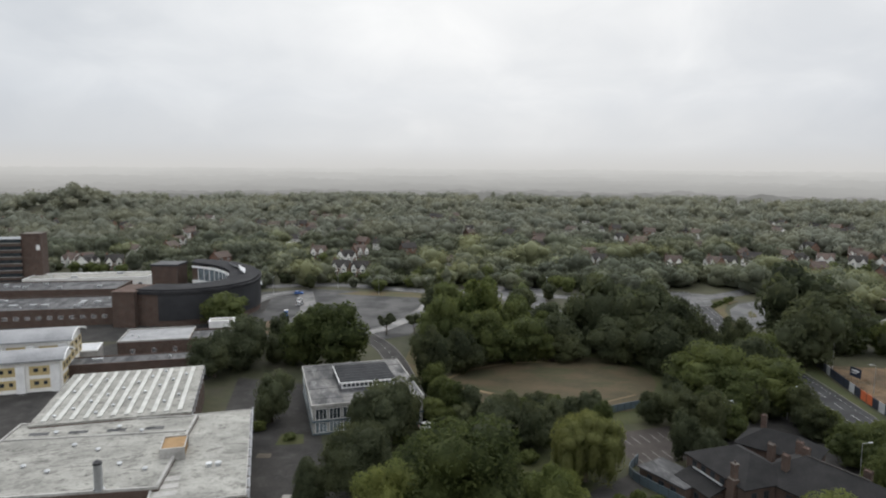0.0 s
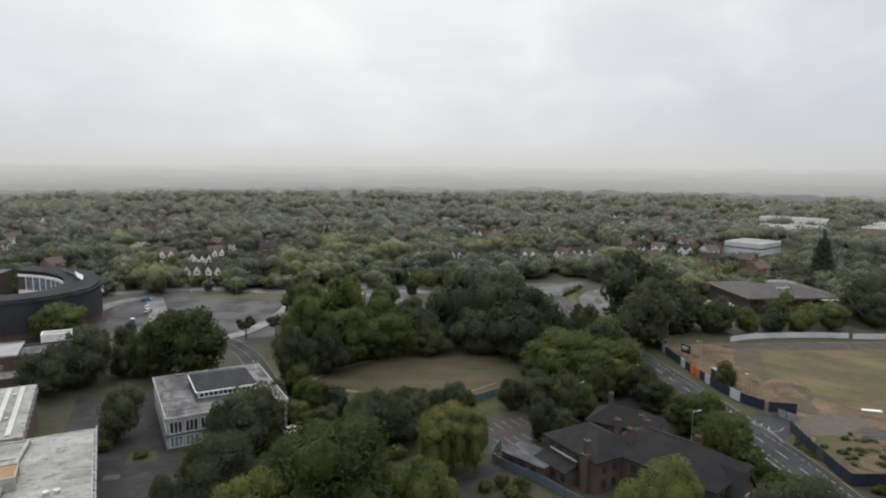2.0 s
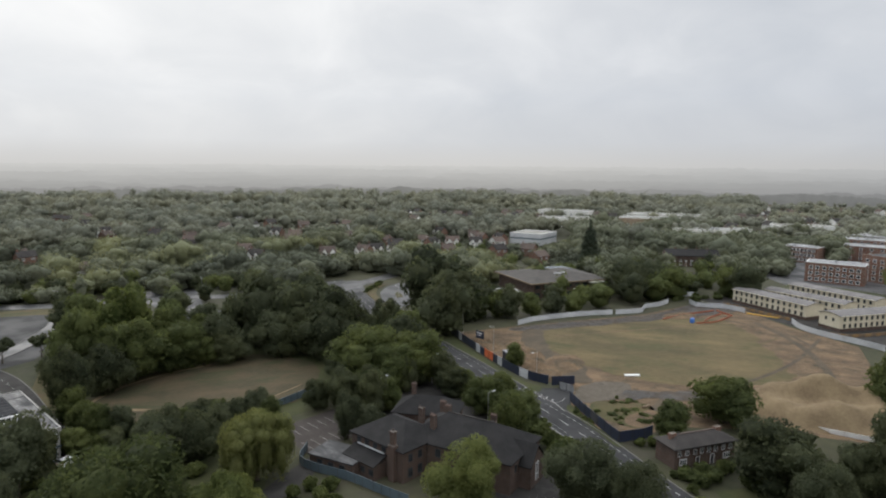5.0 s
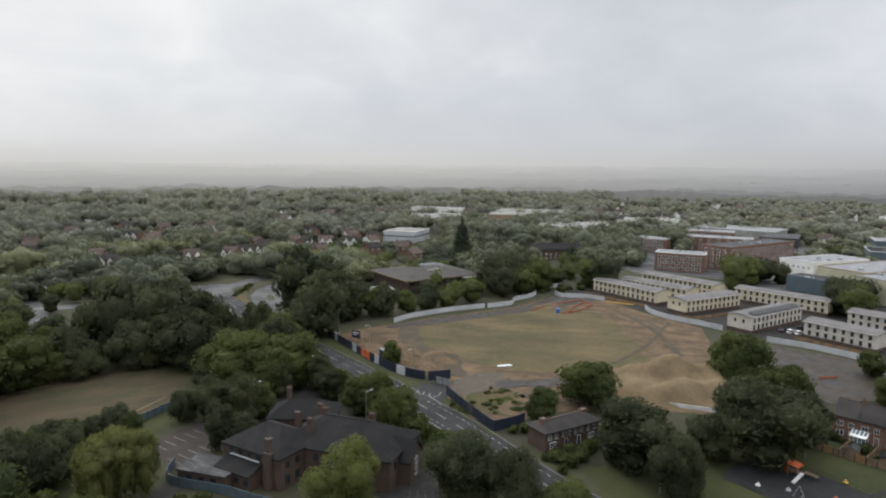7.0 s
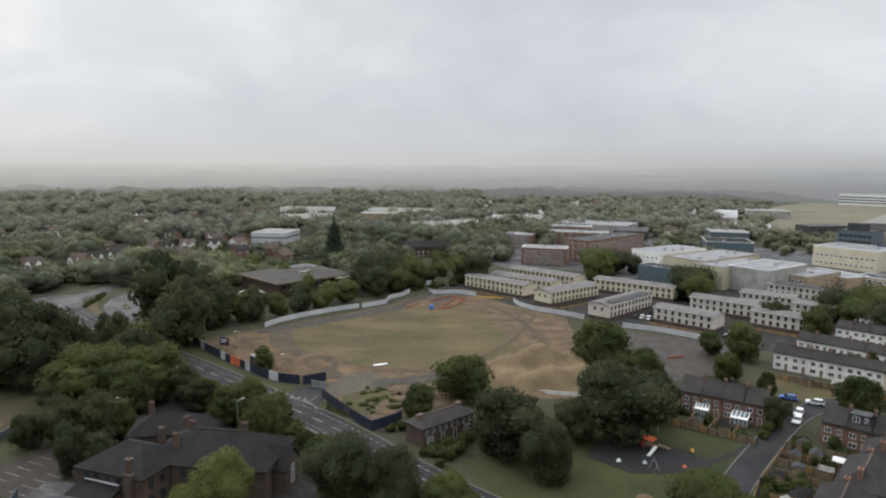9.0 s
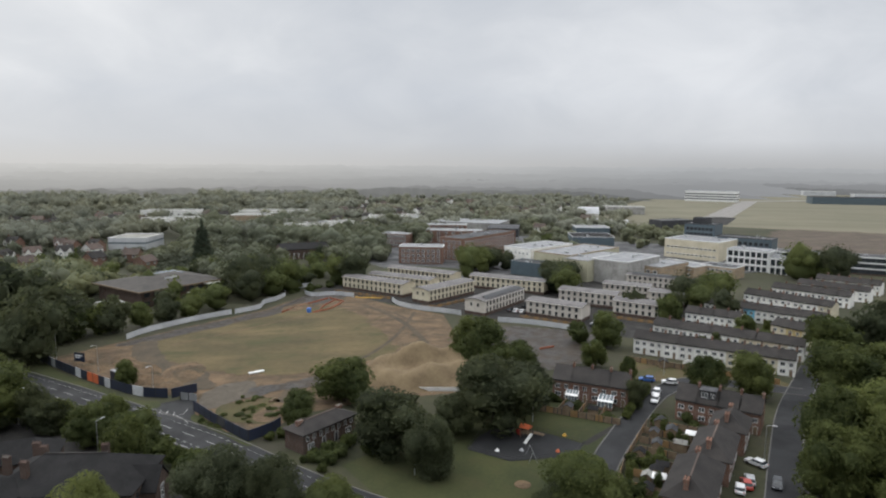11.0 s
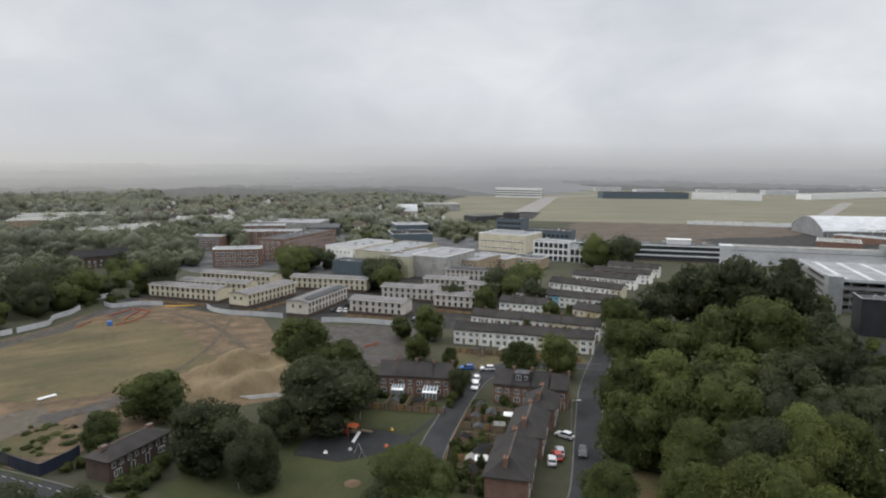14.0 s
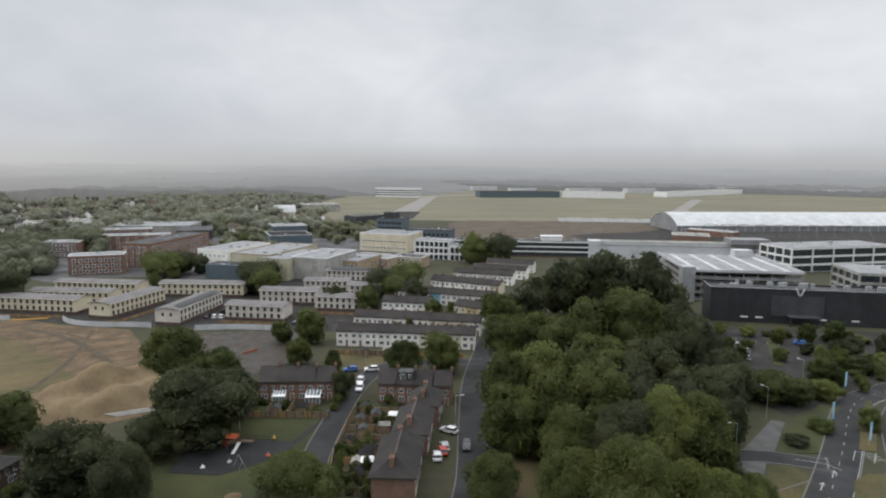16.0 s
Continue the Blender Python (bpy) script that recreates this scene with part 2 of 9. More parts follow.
MAT = {
    "ground": mottled("rough_grass", (0.02408, 0.02838, 0.01204), (0.05676, 0.05418, 0.02752), 40, 2.5, 0.95, stain=((0.043, 0.03612, 0.02752), 14, 0.6)),
    "lawn": mottled("lawn", (0.02456, 0.03179, 0.009391), (0.05201, 0.05635, 0.01734), 12, 0.8, 0.95, bump=0.05, stain=((0.05057, 0.04479, 0.01734), 6, 0.5)),
    "dry_grass": mottled("dry_grass", (0.038, 0.042, 0.014), (0.092, 0.072, 0.030), 8, 0.8, 0.95, stain=((0.082, 0.050, 0.029), 11, 0.9), streak=(-12, 1.6), bump=0.15),
    "brown_turf": mottled("parched_turf", (0.03432, 0.0312, 0.01404), (0.08112, 0.05772, 0.0312), 7, 0.7, 0.95, stain=((0.0312, 0.03744, 0.01326), 9, 0.9), streak=(-12, 2.0), bump=0.15),
    "stubble": mottled("stubble", (0.046, 0.040, 0.017), (0.136, 0.101, 0.048), 15, 0.9, 0.95, bump=0.25, stain=((0.054, 0.056, 0.020), 7, 0.85), streak=(-50, 2.2)),
    "heath": mottled("brown_heath", (0.058, 0.045, 0.034), (0.115, 0.086, 0.064), 13, 1.1, 0.95, bump=0.2, stain=((0.062, 0.058, 0.034), 9, 0.8), streak=(-50, 1.5)),
    "airfield": mottled("airfield_grass", (0.1187, 0.1108, 0.07279), (0.178, 0.1622, 0.1123), 60, 6, 0.95, stain=((0.0989, 0.09967, 0.06646), 40, 0.7), streak=(-80, 3.0)),
    "track": mottled("packed_earth", (0.04444, 0.03555, 0.02488), (0.0889, 0.06814, 0.04444), 5, 0.6, 0.95, bump=0.1, stain=((0.1007, 0.07406, 0.04444), 6, 0.7)),
    "hardcore": mottled("hardcore", (0.06375, 0.0525, 0.039), (0.1125, 0.0945, 0.072), 5, 0.5, 0.9, bump=0.1, stain=((0.045, 0.0375, 0.0285), 5, 0.8)),
    "earth": mottled("bare_earth", (0.06385, 0.04361, 0.02648), (0.1752, 0.1168, 0.06697), 6, 0.6, 0.95, bump=0.5, stain=((0.04361, 0.03893, 0.02336), 4.5, 0.85), streak=(-50, 1.4)),
    "mud": mottled("wet_mud", (0.02423, 0.0204, 0.01721), (0.05738, 0.04654, 0.03697), 5, 0.6, 0.85, bump=0.15, wet=(5, 0.45), spec=0.3, stain=((0.08288, 0.06375, 0.04462), 5, 0.6)),
    "spoil": mottled("sandy_spoil", (0.127, 0.09056, 0.05248), (0.2158, 0.1608, 0.0931), 6, 0.6, 0.95, bump=0.2),
    "asphalt": mottled("wet_asphalt", (0.01806, 0.01892, 0.01978), (0.03354, 0.03354, 0.03526), 9, 0.5, 0.85, wet=(12, 0.65), spec=0.22),
    "old_asphalt": mottled("worn_asphalt", (0.02064, 0.01978, 0.01892), (0.04472, 0.04214, 0.03956), 6, 0.5, 0.9, spec=0.2, stain=((0.0645, 0.06192, 0.05848), 4, 0.6)),
    "puddled": mottled("rain_wet_asphalt", (0.050, 0.050, 0.052), (0.090, 0.090, 0.090), 10, 0.6, 0.85, wet=(14, 0.5), spec=0.3),
    "paving": mottled("paving", (0.15, 0.14, 0.13), (0.26, 0.245, 0.225), 5, 0.5, 0.75),
    "kerb": plain("kerbstone", (0.13, 0.125, 0.12), 0.9),
    "paint": mottled("road_paint", (0.26, 0.26, 0.25), (0.48, 0.48, 0.46), 1.5, 0.15, 0.7),
    "bark": mottled("bark", (0.05, 0.04, 0.03), (0.11, 0.09, 0.07), 1, 0.12, 0.95),
    "leaf": foliage("leaf_mid", (0.02697, 0.03949, 0.01445), (0.09632, 0.1214, 0.04431)),
    "leaf_dark": foliage("leaf_dark", (0.02504, 0.03399, 0.01789), (0.07871, 0.0957, 0.05188)),
    "leaf_lime": foliage("leaf_lime", (0.04238, 0.06164, 0.0183), (0.1329, 0.1599, 0.05394)),
    "leaf_willow": foliage("leaf_willow", (0.07706, 0.09247, 0.03082), (0.1541, 0.1715, 0.06357), through=0.5),
    "needle": foliage("needles", (0.022, 0.034, 0.023), (0.060, 0.078, 0.050)),
    # the sheen on these woods imitates haze over the distance
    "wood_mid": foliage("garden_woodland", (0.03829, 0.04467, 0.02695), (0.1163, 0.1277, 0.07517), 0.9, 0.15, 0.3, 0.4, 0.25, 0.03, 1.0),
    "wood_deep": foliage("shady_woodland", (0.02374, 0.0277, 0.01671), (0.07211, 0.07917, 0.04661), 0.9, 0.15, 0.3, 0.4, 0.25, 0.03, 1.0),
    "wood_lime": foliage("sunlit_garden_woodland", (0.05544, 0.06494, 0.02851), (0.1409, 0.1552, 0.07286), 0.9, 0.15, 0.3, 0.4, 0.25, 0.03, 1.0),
    # far woods: base colour paled and greyed to stand in for haze
    "wood_far_hazed": foliage("woodland", (0.08475, 0.0934, 0.07091), (0.1799, 0.1903, 0.1453), 0.9, 0.15, 0.3, 0.4, 0.2, 0.022, 1.6),
    "brick": courses("red_brick", (0.190, 0.094, 0.064), (0.20, 0.175, 0.15)),
    "olive_panel": mottled("weathered_olive_cream_panel", (0.36, 0.34, 0.24), (0.48, 0.46, 0.34), 6, 0.6, 0.8, stain=((0.26, 0.24, 0.18), 5, 0.5)),
    "brick_dark": courses("brown_brick", (0.0817, 0.04902, 0.03784), (0.1118, 0.0989, 0.086)),
    "brick_buff": courses("buff_brick", (0.34, 0.25, 0.16), (0.33, 0.29, 0.24)),
    "tile": mottled("brown_roof_tile", (0.02236, 0.02064, 0.01978), (0.04472, 0.03956, 0.03698), 3, 0.3, 0.8, per_object=0.3, spec=0.25),
    "tile_weathered": mottled("weathered_roof_tile", (0.040, 0.037, 0.034), (0.076, 0.067, 0.060), 3, 0.3, 0.85),
    "tile_red": mottled("red_roof_tile", (0.064, 0.048, 0.041), (0.112, 0.082, 0.068), 3, 0.3, 0.85, per_object=0.4),
    "slate": mottled("slate", (0.01032, 0.01032, 0.01075), (0.02236, 0.0215, 0.02193), 3, 0.35, 0.85, per_object=0.2, spec=0.2),
    "render": mottled("white_render", (0.64, 0.63, 0.60), (0.82, 0.81, 0.77), 4, 0.4, 0.85, per_object=0.2),
    "cream": mottled("cream_board", (0.50, 0.45, 0.33), (0.63, 0.57, 0.44), 5, 0.5, 0.75),
    "buff_render": mottled("buff_render", (0.46, 0.42, 0.37), (0.60, 0.56, 0.50), 5, 0.5, 0.8, stain=((0.33, 0.29, 0.25), 3, 0.5)),
    "white": plain("white_paint", (0.72, 0.72, 0.71), 0.5),
    "yellow": mottled("ochre_panel", (0.40, 0.31, 0.15), (0.52, 0.42, 0.22), 4, 0.5, 0.6),
    "concrete": mottled("concrete", (0.24, 0.235, 0.22), (0.40, 0.39, 0.37), 6, 0.6, 0.85, stain=((0.15, 0.145, 0.135), 4, 0.6)),
    "roof_pale": mottled("weathered_pale_roof", (0.1702, 0.1674, 0.1518), (0.345, 0.3386, 0.3082), 5, 0.35, 0.85, stain=((0.0828, 0.07912, 0.07176), 1.3, 0.85), spec=0.3, streak=(13, 1.5)),
    "roof_strip": mottled("pale_rooflight", (0.3496, 0.3496, 0.3266), (0.4968, 0.4968, 0.4646), 2, 0.4, 0.6, stain=((0.2392, 0.23, 0.2208), 1.5, 0.5)),
    "roof_felt": mottled("wet_roofing_felt", (0.020, 0.021, 0.023), (0.052, 0.052, 0.055), 4, 0.6, 0.8, stain=((0.15, 0.15, 0.155), 1.6, 0.6), spec=0.25, wet=(3.5, 0.45), streak=(106, 2.5)),
    "lantern_roof": mottled("dark_metal_roof", (0.018, 0.019, 0.021), (0.040, 0.041, 0.044), 3, 0.4, 0.9, spec=0.12, streak=(106, 4)),
    "grey_paving": mottled("grey_paving", (0.065, 0.064, 0.062), (0.115, 0.112, 0.108), 4, 0.4, 0.85, spec=0.25),
    "faded_paint": mottled("faded_road_paint", (0.13, 0.125, 0.12), (0.26, 0.25, 0.24), 1.5, 0.15, 0.85),
    "brown_tarmac": mottled("brown_tarmac", (0.0344, 0.02924, 0.02666), (0.0602, 0.0516, 0.04644), 6, 0.6, 0.9, spec=0.2),
    "roof_grey": mottled("grey_roof_sheet", (0.17, 0.173, 0.18), (0.27, 0.273, 0.28), 6, 0.6, 0.7, wet=(5, 0.45)),
    "roof_taupe": mottled("weathered_roof_sheet", (0.125, 0.118, 0.117), (0.205, 0.195, 0.192), 4, 0.4, 0.85, spec=0.25, stain=((0.09, 0.085, 0.082), 2, 0.5)),
    "metal": mottled("galvanised_metal", (0.33, 0.34, 0.35), (0.50, 0.51, 0.52), 3, 0.3, 0.4, 0.6),
    "pale_metal": mottled("pale_sheet_metal", (0.40, 0.41, 0.425), (0.56, 0.57, 0.585), 8, 0.8, 0.55, 0.0, stain=((0.30, 0.305, 0.31), 6, 0.5)),
    "black": mottled("black_cladding", (0.016, 0.017, 0.02), (0.032, 0.033, 0.037), 5, 0.4, 0.5, spec=0.4),
    "charcoal": mottled("charcoal_panel", (0.035, 0.036, 0.04), (0.06, 0.061, 0.065), 5, 0.4, 0.7, spec=0.3),
    "dark_roof": mottled("dark_curved_roof", (0.022, 0.022, 0.024), (0.042, 0.042, 0.044), 4, 0.5, 0.95, spec=0.1),
    "blue_dark": plain("slate_blue_cladding", (0.08, 0.11, 0.13), 0.5),
    "glass": gleam("window_glass", (0.035, 0.042, 0.048)),
    "glass_pale": gleam("pale_glass", (0.16, 0.19, 0.21), 0.12),
    "frame_white": plain("white_upvc", (0.75, 0.75, 0.74), 0.4),
    "frame_dark": plain("dark_frame", (0.03, 0.03, 0.032), 0.5),
    "timber": mottled("weathered_timber", (0.12, 0.085, 0.055), (0.24, 0.18, 0.12), 1.5, 0.12, 0.85),
    "plywood": mottled("brown_board", (0.20, 0.12, 0.05), (0.30, 0.19, 0.09), 1.5, 0.2, 0.8),
    "hoard": plain("navy_hoarding", (0.018, 0.024, 0.045), 0.45),
    "orange": plain("orange_plastic", (0.55, 0.13, 0.05), 0.5),
    "red": plain("red_paint", (0.42, 0.05, 0.035), 0.4),
    "blue": plain("blue_paint", (0.05, 0.14, 0.42), 0.4),
    "sky_blue": plain("light_blue_banner", (0.18, 0.48, 0.66), 0.6),
    "green": plain("green_paint", (0.06, 0.16, 0.06), 0.5),
    "barrier_orange": plain("faded_orange_plastic", (0.36, 0.125, 0.07), 0.6),
    "amber": plain("amber_paint", (0.62, 0.36, 0.05), 0.5),
    "rubber": plain("rubber", (0.02, 0.02, 0.02), 0.8),
    "silver": plain("silver_paint", (0.45, 0.46, 0.47), 0.3, 0.4),
    "car_white": plain("white_car_paint", (0.74, 0.74, 0.74), 0.2),
    "car_dark": plain("dark_car_paint", (0.03, 0.032, 0.036), 0.2),
}

# ---- building blocks ----
class Geo:
    """Gathers solids into one mesh."""

    def __init__(self):
        self.v, self.f, self.m = [], [], []

    def add(self, verts, faces, mat=0):
        n = len(self.v)
        self.v += [tuple(p) for p in verts]
        self.f += [tuple(n + i for i in q) for q in faces]
        self.m += [mat] * len(faces)
        return self

    def box(self, x0, x1, y0, y1, z0, z1, mat=0):
        return self.add([(x0, y0, z0), (x1, y0, z0), (x1, y1, z0), (x0, y1, z0), (x0, y0, z1), (x1, y0, z1), (x1, y1, z1), (x0, y1, z1)],
                        [(0, 3, 2, 1), (4, 5, 6, 7), (0, 1, 5, 4), (1, 2, 6, 5), (2, 3, 7, 6), (3, 0, 4, 7)], mat)

    def prism(self, profile, x0, x1, mat=0):
        """A profile of (y, z), anticlockwise seen from +x, drawn out along x."""
        n = len(profile)
        v = [(x0, y, z) for y, z in profile] + [(x1, y, z) for y, z in profile]
        f = [(i, (i + 1) % n, n + (i + 1) % n, n + i) for i in range(n)]
        return self.add(v, [q[::-1] for q in f] + [tuple(range(n))[::-1], tuple(range(n, 2 * n))], mat)

    def rod(self, a, b, ra, rb=None, n=8, mat=0):
        a, b = Vector(a), Vector(b)
        rb = ra if rb is None else rb
        q = (b - a).to_track_quat("Z", "Y").to_matrix()
        ring = [Vector((math.cos(2 * math.pi * i / n), math.sin(2 * math.pi * i / n), 0)) for i in range(n)]
        v = [a + q @ (p * ra) for p in ring] + [b + q @ (p * rb) for p in ring]
        f = [(i, (i + 1) % n, n + (i + 1) % n, n + i) for i in range(n)]
        return self.add(v, f + [tuple(range(n))[::-1], tuple(range(n, 2 * n))], mat)

    def data(self, name, *mats):
        me = bpy.data.meshes.new(name)
        me.from_pydata(self.v, [], self.f)
        for m in mats:
            me.materials.append(MAT[m])
        if len(mats) > 1:
            me.polygons.foreach_set("material_index", self.m)
        me.update()
        return me


def part(name, geo, mats, parent, label="", m=None):
    me = geo if isinstance(geo, bpy.types.Mesh) else geo.data(name, *([mats] if isinstance(mats, str) else mats))
    ob = new(name, me)
    ob.parent = parent
    if m is not None:
        ob.matrix_basis = m
    if label:
        tagged(ob, label)
    return ob


def thing(name, label, category, m, group=""):
    ob = new(name)
    ob.matrix_basis = m
    ob.empty_display_size = 0.5
    return tagged(ob, label, category, group, "thing")


def single(name, geo, mats, label, category, m=None, group="", kind=""):
    me = geo if isinstance(geo, bpy.types.Mesh) else geo.data(name, *([mats] if isinstance(mats, str) else mats))
    ob = new(name, me)
    if m is not None:
        ob.matrix_basis = m
    return tagged(ob, label, category, group, kind)


def footing(p0, p1, z=0.0):
    """A frame with its origin at p0 and x along p0 to p1; y then runs into the building. Returns it and the length."""
    d = Vector((p1[0] - p0[0], p1[1] - p0[1], 0))
    return Matrix.Translation((p0[0], p0[1], z)) @ Matrix.Rotation(math.atan2(d.y, d.x), 4, "Z"), d.length


SHARED = {}


def window(parent, x, y, z, rz, w, h, frame="frame_white", bars=1, glass="glass", rows=1):
    """A window whose foot's middle is at x, y, z of the wall; rz: 0 looks to -y, 90 to +x, 180 to +y, 270 to -x."""
    key = (round(w, 2), round(h, 2), frame, bars, glass, rows)
    if key not in SHARED:
        t = max(0.06, min(0.10, w * 0.07))
        g = Geo().box(-w / 2, w / 2, -0.06, 0.02, 0, t).box(-w / 2, w / 2, -0.06, 0.02, h - t, h)
        for i in range(bars + 2):
            c = -w / 2 + t / 2 + (w - t) * i / (bars + 1)
            g.box(c - t / 2, c + t / 2, -0.06, 0.02, t, h - t)
        for i in range(1, rows):
            g.box(-w / 2 + t, w / 2 - t, -0.055, 0.02, h * i / rows - t / 2, h * i / rows + t / 2)
        SHARED[key] = (g.data("window", frame), Geo().box(-w / 2 + t * 0.5, w / 2 - t * 0.5, -0.03, 0.015, t * 0.5, h - t * 0.5).data("pane", glass))
    fr, pn = SHARED[key]
    if math.hypot(*parent.matrix_basis.translation[:2]) > 330:
        # far off, frame and pane are one piece
        if (key, "far") not in SHARED:
            g = Geo().box(-w / 2, w / 2, -0.05, 0.02, 0, h, 0).box(-w / 2 + 0.2, w / 2 - 0.2, -0.07, -0.05, 0.2, h - 0.2, 1)
            SHARED[(key, "far")] = g.data("window", frame, glass)
        return part("window", SHARED[(key, "far")], None, parent, m=pose(x, y, z, 0, 0, rz))
    ob = part("window", fr, None, parent, m=pose(x, y, z, 0, 0, rz))
    part("pane", pn, None, ob)
    return ob


def door(parent, x, y, z, rz, w, h, mat):
    key = ("door", w, h, mat)
    if key not in SHARED:
        g = Geo().box(-w / 2 - 0.08, -w / 2, -0.06, 0.02, 0, h + 0.08, 1).box(w / 2, w / 2 + 0.08, -0.06, 0.02, 0, h + 0.08, 1).box(-w / 2, w / 2, -0.06, 0.02, h, h + 0.08, 1)
        g.box(-w / 2, w / 2, -0.03, 0.02, 0, h, 0).box(-w / 2 + 0.15, w / 2 - 0.15, -0.045, -0.03, h * 0.55, h - 0.15, 0).box(-w / 2 + 0.15, w / 2 - 0.15, -0.045, -0.03, 0.15, h * 0.45, 0)
        SHARED[key] = g.data("door", mat, "frame_white")
    return part("door", SHARED[key], None, parent, m=pose(x, y, z, 0, 0, rz))


def window_row(parent, L, y, z, rz, n, w, h, inset=1.2, x0=0.0, **kw):
    for i in range(n):
        u = inset + (L - 2 * inset) * (i + 0.5) / n
        if rz in (0, 180):
            window(parent, x0 + u, y, z, rz, w, h, **kw)
        else:
            window(parent, x0, y + u, z, rz, w, h, **kw)


def ragged(outline, amount, seed=0.0):
    """A closed outline rounded off, with an uneven edge."""
    n = len(outline)
    P = [Vector((x, y, 0)) for x, y in outline]
    out = []
    for k in range(n):
        a, b, c, d = P[k - 1], P[k], P[(k + 1) % n], P[(k + 2) % n]
        m = max(2, int((c - b).length / 1.6))
        for i in range(m):
            t = i / m
            p = 0.5 * (2 * b + (c - a) * t + (2 * a - 5 * b + 4 * c - d) * t * t + (3 * b - a - 3 * c + d) * t ** 3)
            q = (c - b).normalized()
            w = amount * (noise.noise((p.x / 7, p.y / 7, seed)) * 1.3 + noise.noise((p.x / 2.2, p.y / 2.2, seed + 5)) * 0.7)
            out.append((p.x - q.y * w, p.y + q.x * w))
    return out


def sheet(name, outline, z, mat, label, category, kind="structure", thick=0.0, rag=0.0):
    """Level ground surface inside an outline of a few corners; rag: how uneven its edge is."""
    if rag:
        outline = ragged(outline, rag, z * 31)
    n = len(outline)
    g = Geo()
    if thick:
        g.add([(x, y, z - thick) for x, y in outline] + [(x, y, z) for x, y in outline],
              [tuple(range(n, 2 * n))] + [(i, (i + 1) % n, n + (i + 1) % n, n + i) for i in range(n)])
    else:
        g.add([(x, y, z) for x, y in outline], [tuple(range(n))])
    return single(name, g, mat, label, category, kind=kind)


def smooth(points, step=4.0):
    """A Catmull-Rom line through a few points, at about even steps."""
    P = [Vector((*p, 0)) if len(p) == 2 else Vector(p) for p in points]
    P = [P[0] * 2 - P[1]] + P + [P[-1] * 2 - P[-2]]
    out = []
    for a, b, c, d in zip(P, P[1:], P[2:], P[3:]):
        n = max(1, int((c - b).length / step))
        for i in range(n):
            t = i / n
            out.append(0.5 * (2 * b + (c - a) * t + (2 * a - 5 * b + 4 * c - d) * t * t + (3 * b - a - 3 * c + d) * t ** 3))
    return out + [P[-2]]


def sides(line):
    out = []
    for i, p in enumerate(line):
        d = (line[min(i + 1, len(line) - 1)] - line[max(i - 1, 0)]).normalized()
        out.append(Vector((-d.y, d.x, 0)))
    return out


def ribbon(geo, line, left, right, z, mat=0):
    n = sides(line)
    v = []
    for p, s in zip(line, n):
        v += [(p.x + s.x * left, p.y + s.y * left, z), (p.x + s.x * right, p.y + s.y * right, z)]
    return geo.add(v, [(2 * i + 1, 2 * i + 3, 2 * i + 2, 2 * i) for i in range(len(line) - 1)], mat)


def kerb(geo, line, off, w, z0, z1, mat=0):
    n = sides(line)
    v = []
    for p, s in zip(line, n):
        for o, z in ((off, z0), (off, z1), (off + w, z1), (off + w, z0)):
            v.append((p.x + s.x * o, p.y + s.y * o, z))
    f = []
    for i in range(len(line) - 1):
        a, b = 4 * i, 4 * i + 4
        for k in range(3):
            f.append((a + k, a + k + 1, b + k + 1, b + k) if w < 0 else (b + k, b + k + 1, a + k + 1, a + k))
    return geo.add(v, f, mat)


def dashes(geo, line, off, w, dash, gap, z, mat=0):
    run, on = 0.0, True
    n = sides(line)
    for a, b, s in zip(line, line[1:], n):
        L = (b - a).length
        d = (b - a) / L
        u = 0.0
        while u < L:
            left = (dash if on else gap) - run
            e = min(L, u + left)
            if on and e - u > 0.05:
                q = [a + d * u + s * (off - w / 2), a + d * e + s * (off - w / 2), a + d * e + s * (off + w / 2), a + d * u + s * (off + w / 2)]
                geo.add([(p.x, p.y, z) for p in q], [(0, 1, 2, 3)], mat)
            run += e - u
            u = e
            if run >= (dash if on else gap) - 1e-6:
                run, on = 0.0, not on


def road(name, points, width, z, mat, label, lines=(), verge=0.25, step=4.0):
    """A carriageway with raised kerbs and painted lines; lines: (offset, width, dash, gap)."""
    line = smooth(points, step)
    ob = single(name, ribbon(Geo(), line, width / 2, -width / 2, z), mat, label, "road", kind="structure")
    if verge:
        part("kerb", kerb(kerb(Geo(), line, width / 2, verge, 0, z + 0.11), line, -width / 2, -verge, 0, z + 0.11), "kerb", ob)
    if lines:
        g = Geo()
        for o, w, dash, gap in lines:
            dashes(g, line, o, w, dash, gap, z + 0.012)
        part("road_marking", g, "paint", ob, "worn white painted lines")
    return ob


# ---- the ground and the far distance ----
ring = [(2600 * math.cos(a * math.pi / 32), 2600 * math.sin(a * math.pi / 32)) for a in range(64)]
sheet("ground", ring, 0.0, "ground", "rough grass and scrub between houses and trees", "ground")


def nt_dir(t, d):
    """How far a place lies towards the direction d, from -1 to 1."""
    unit = t.nodes.new("ShaderNodeVectorMath")
    unit.operation = "NORMALIZE"
    t.links.new(place(t), unit.inputs[0])
    dp = t.nodes.new("ShaderNodeVectorMath")
    dp.operation = "DOT_PRODUCT"
    t.links.new(unit.outputs[0], dp.inputs[0])
    dp.inputs[1].default_value = d
    return dp.outputs["Value"]


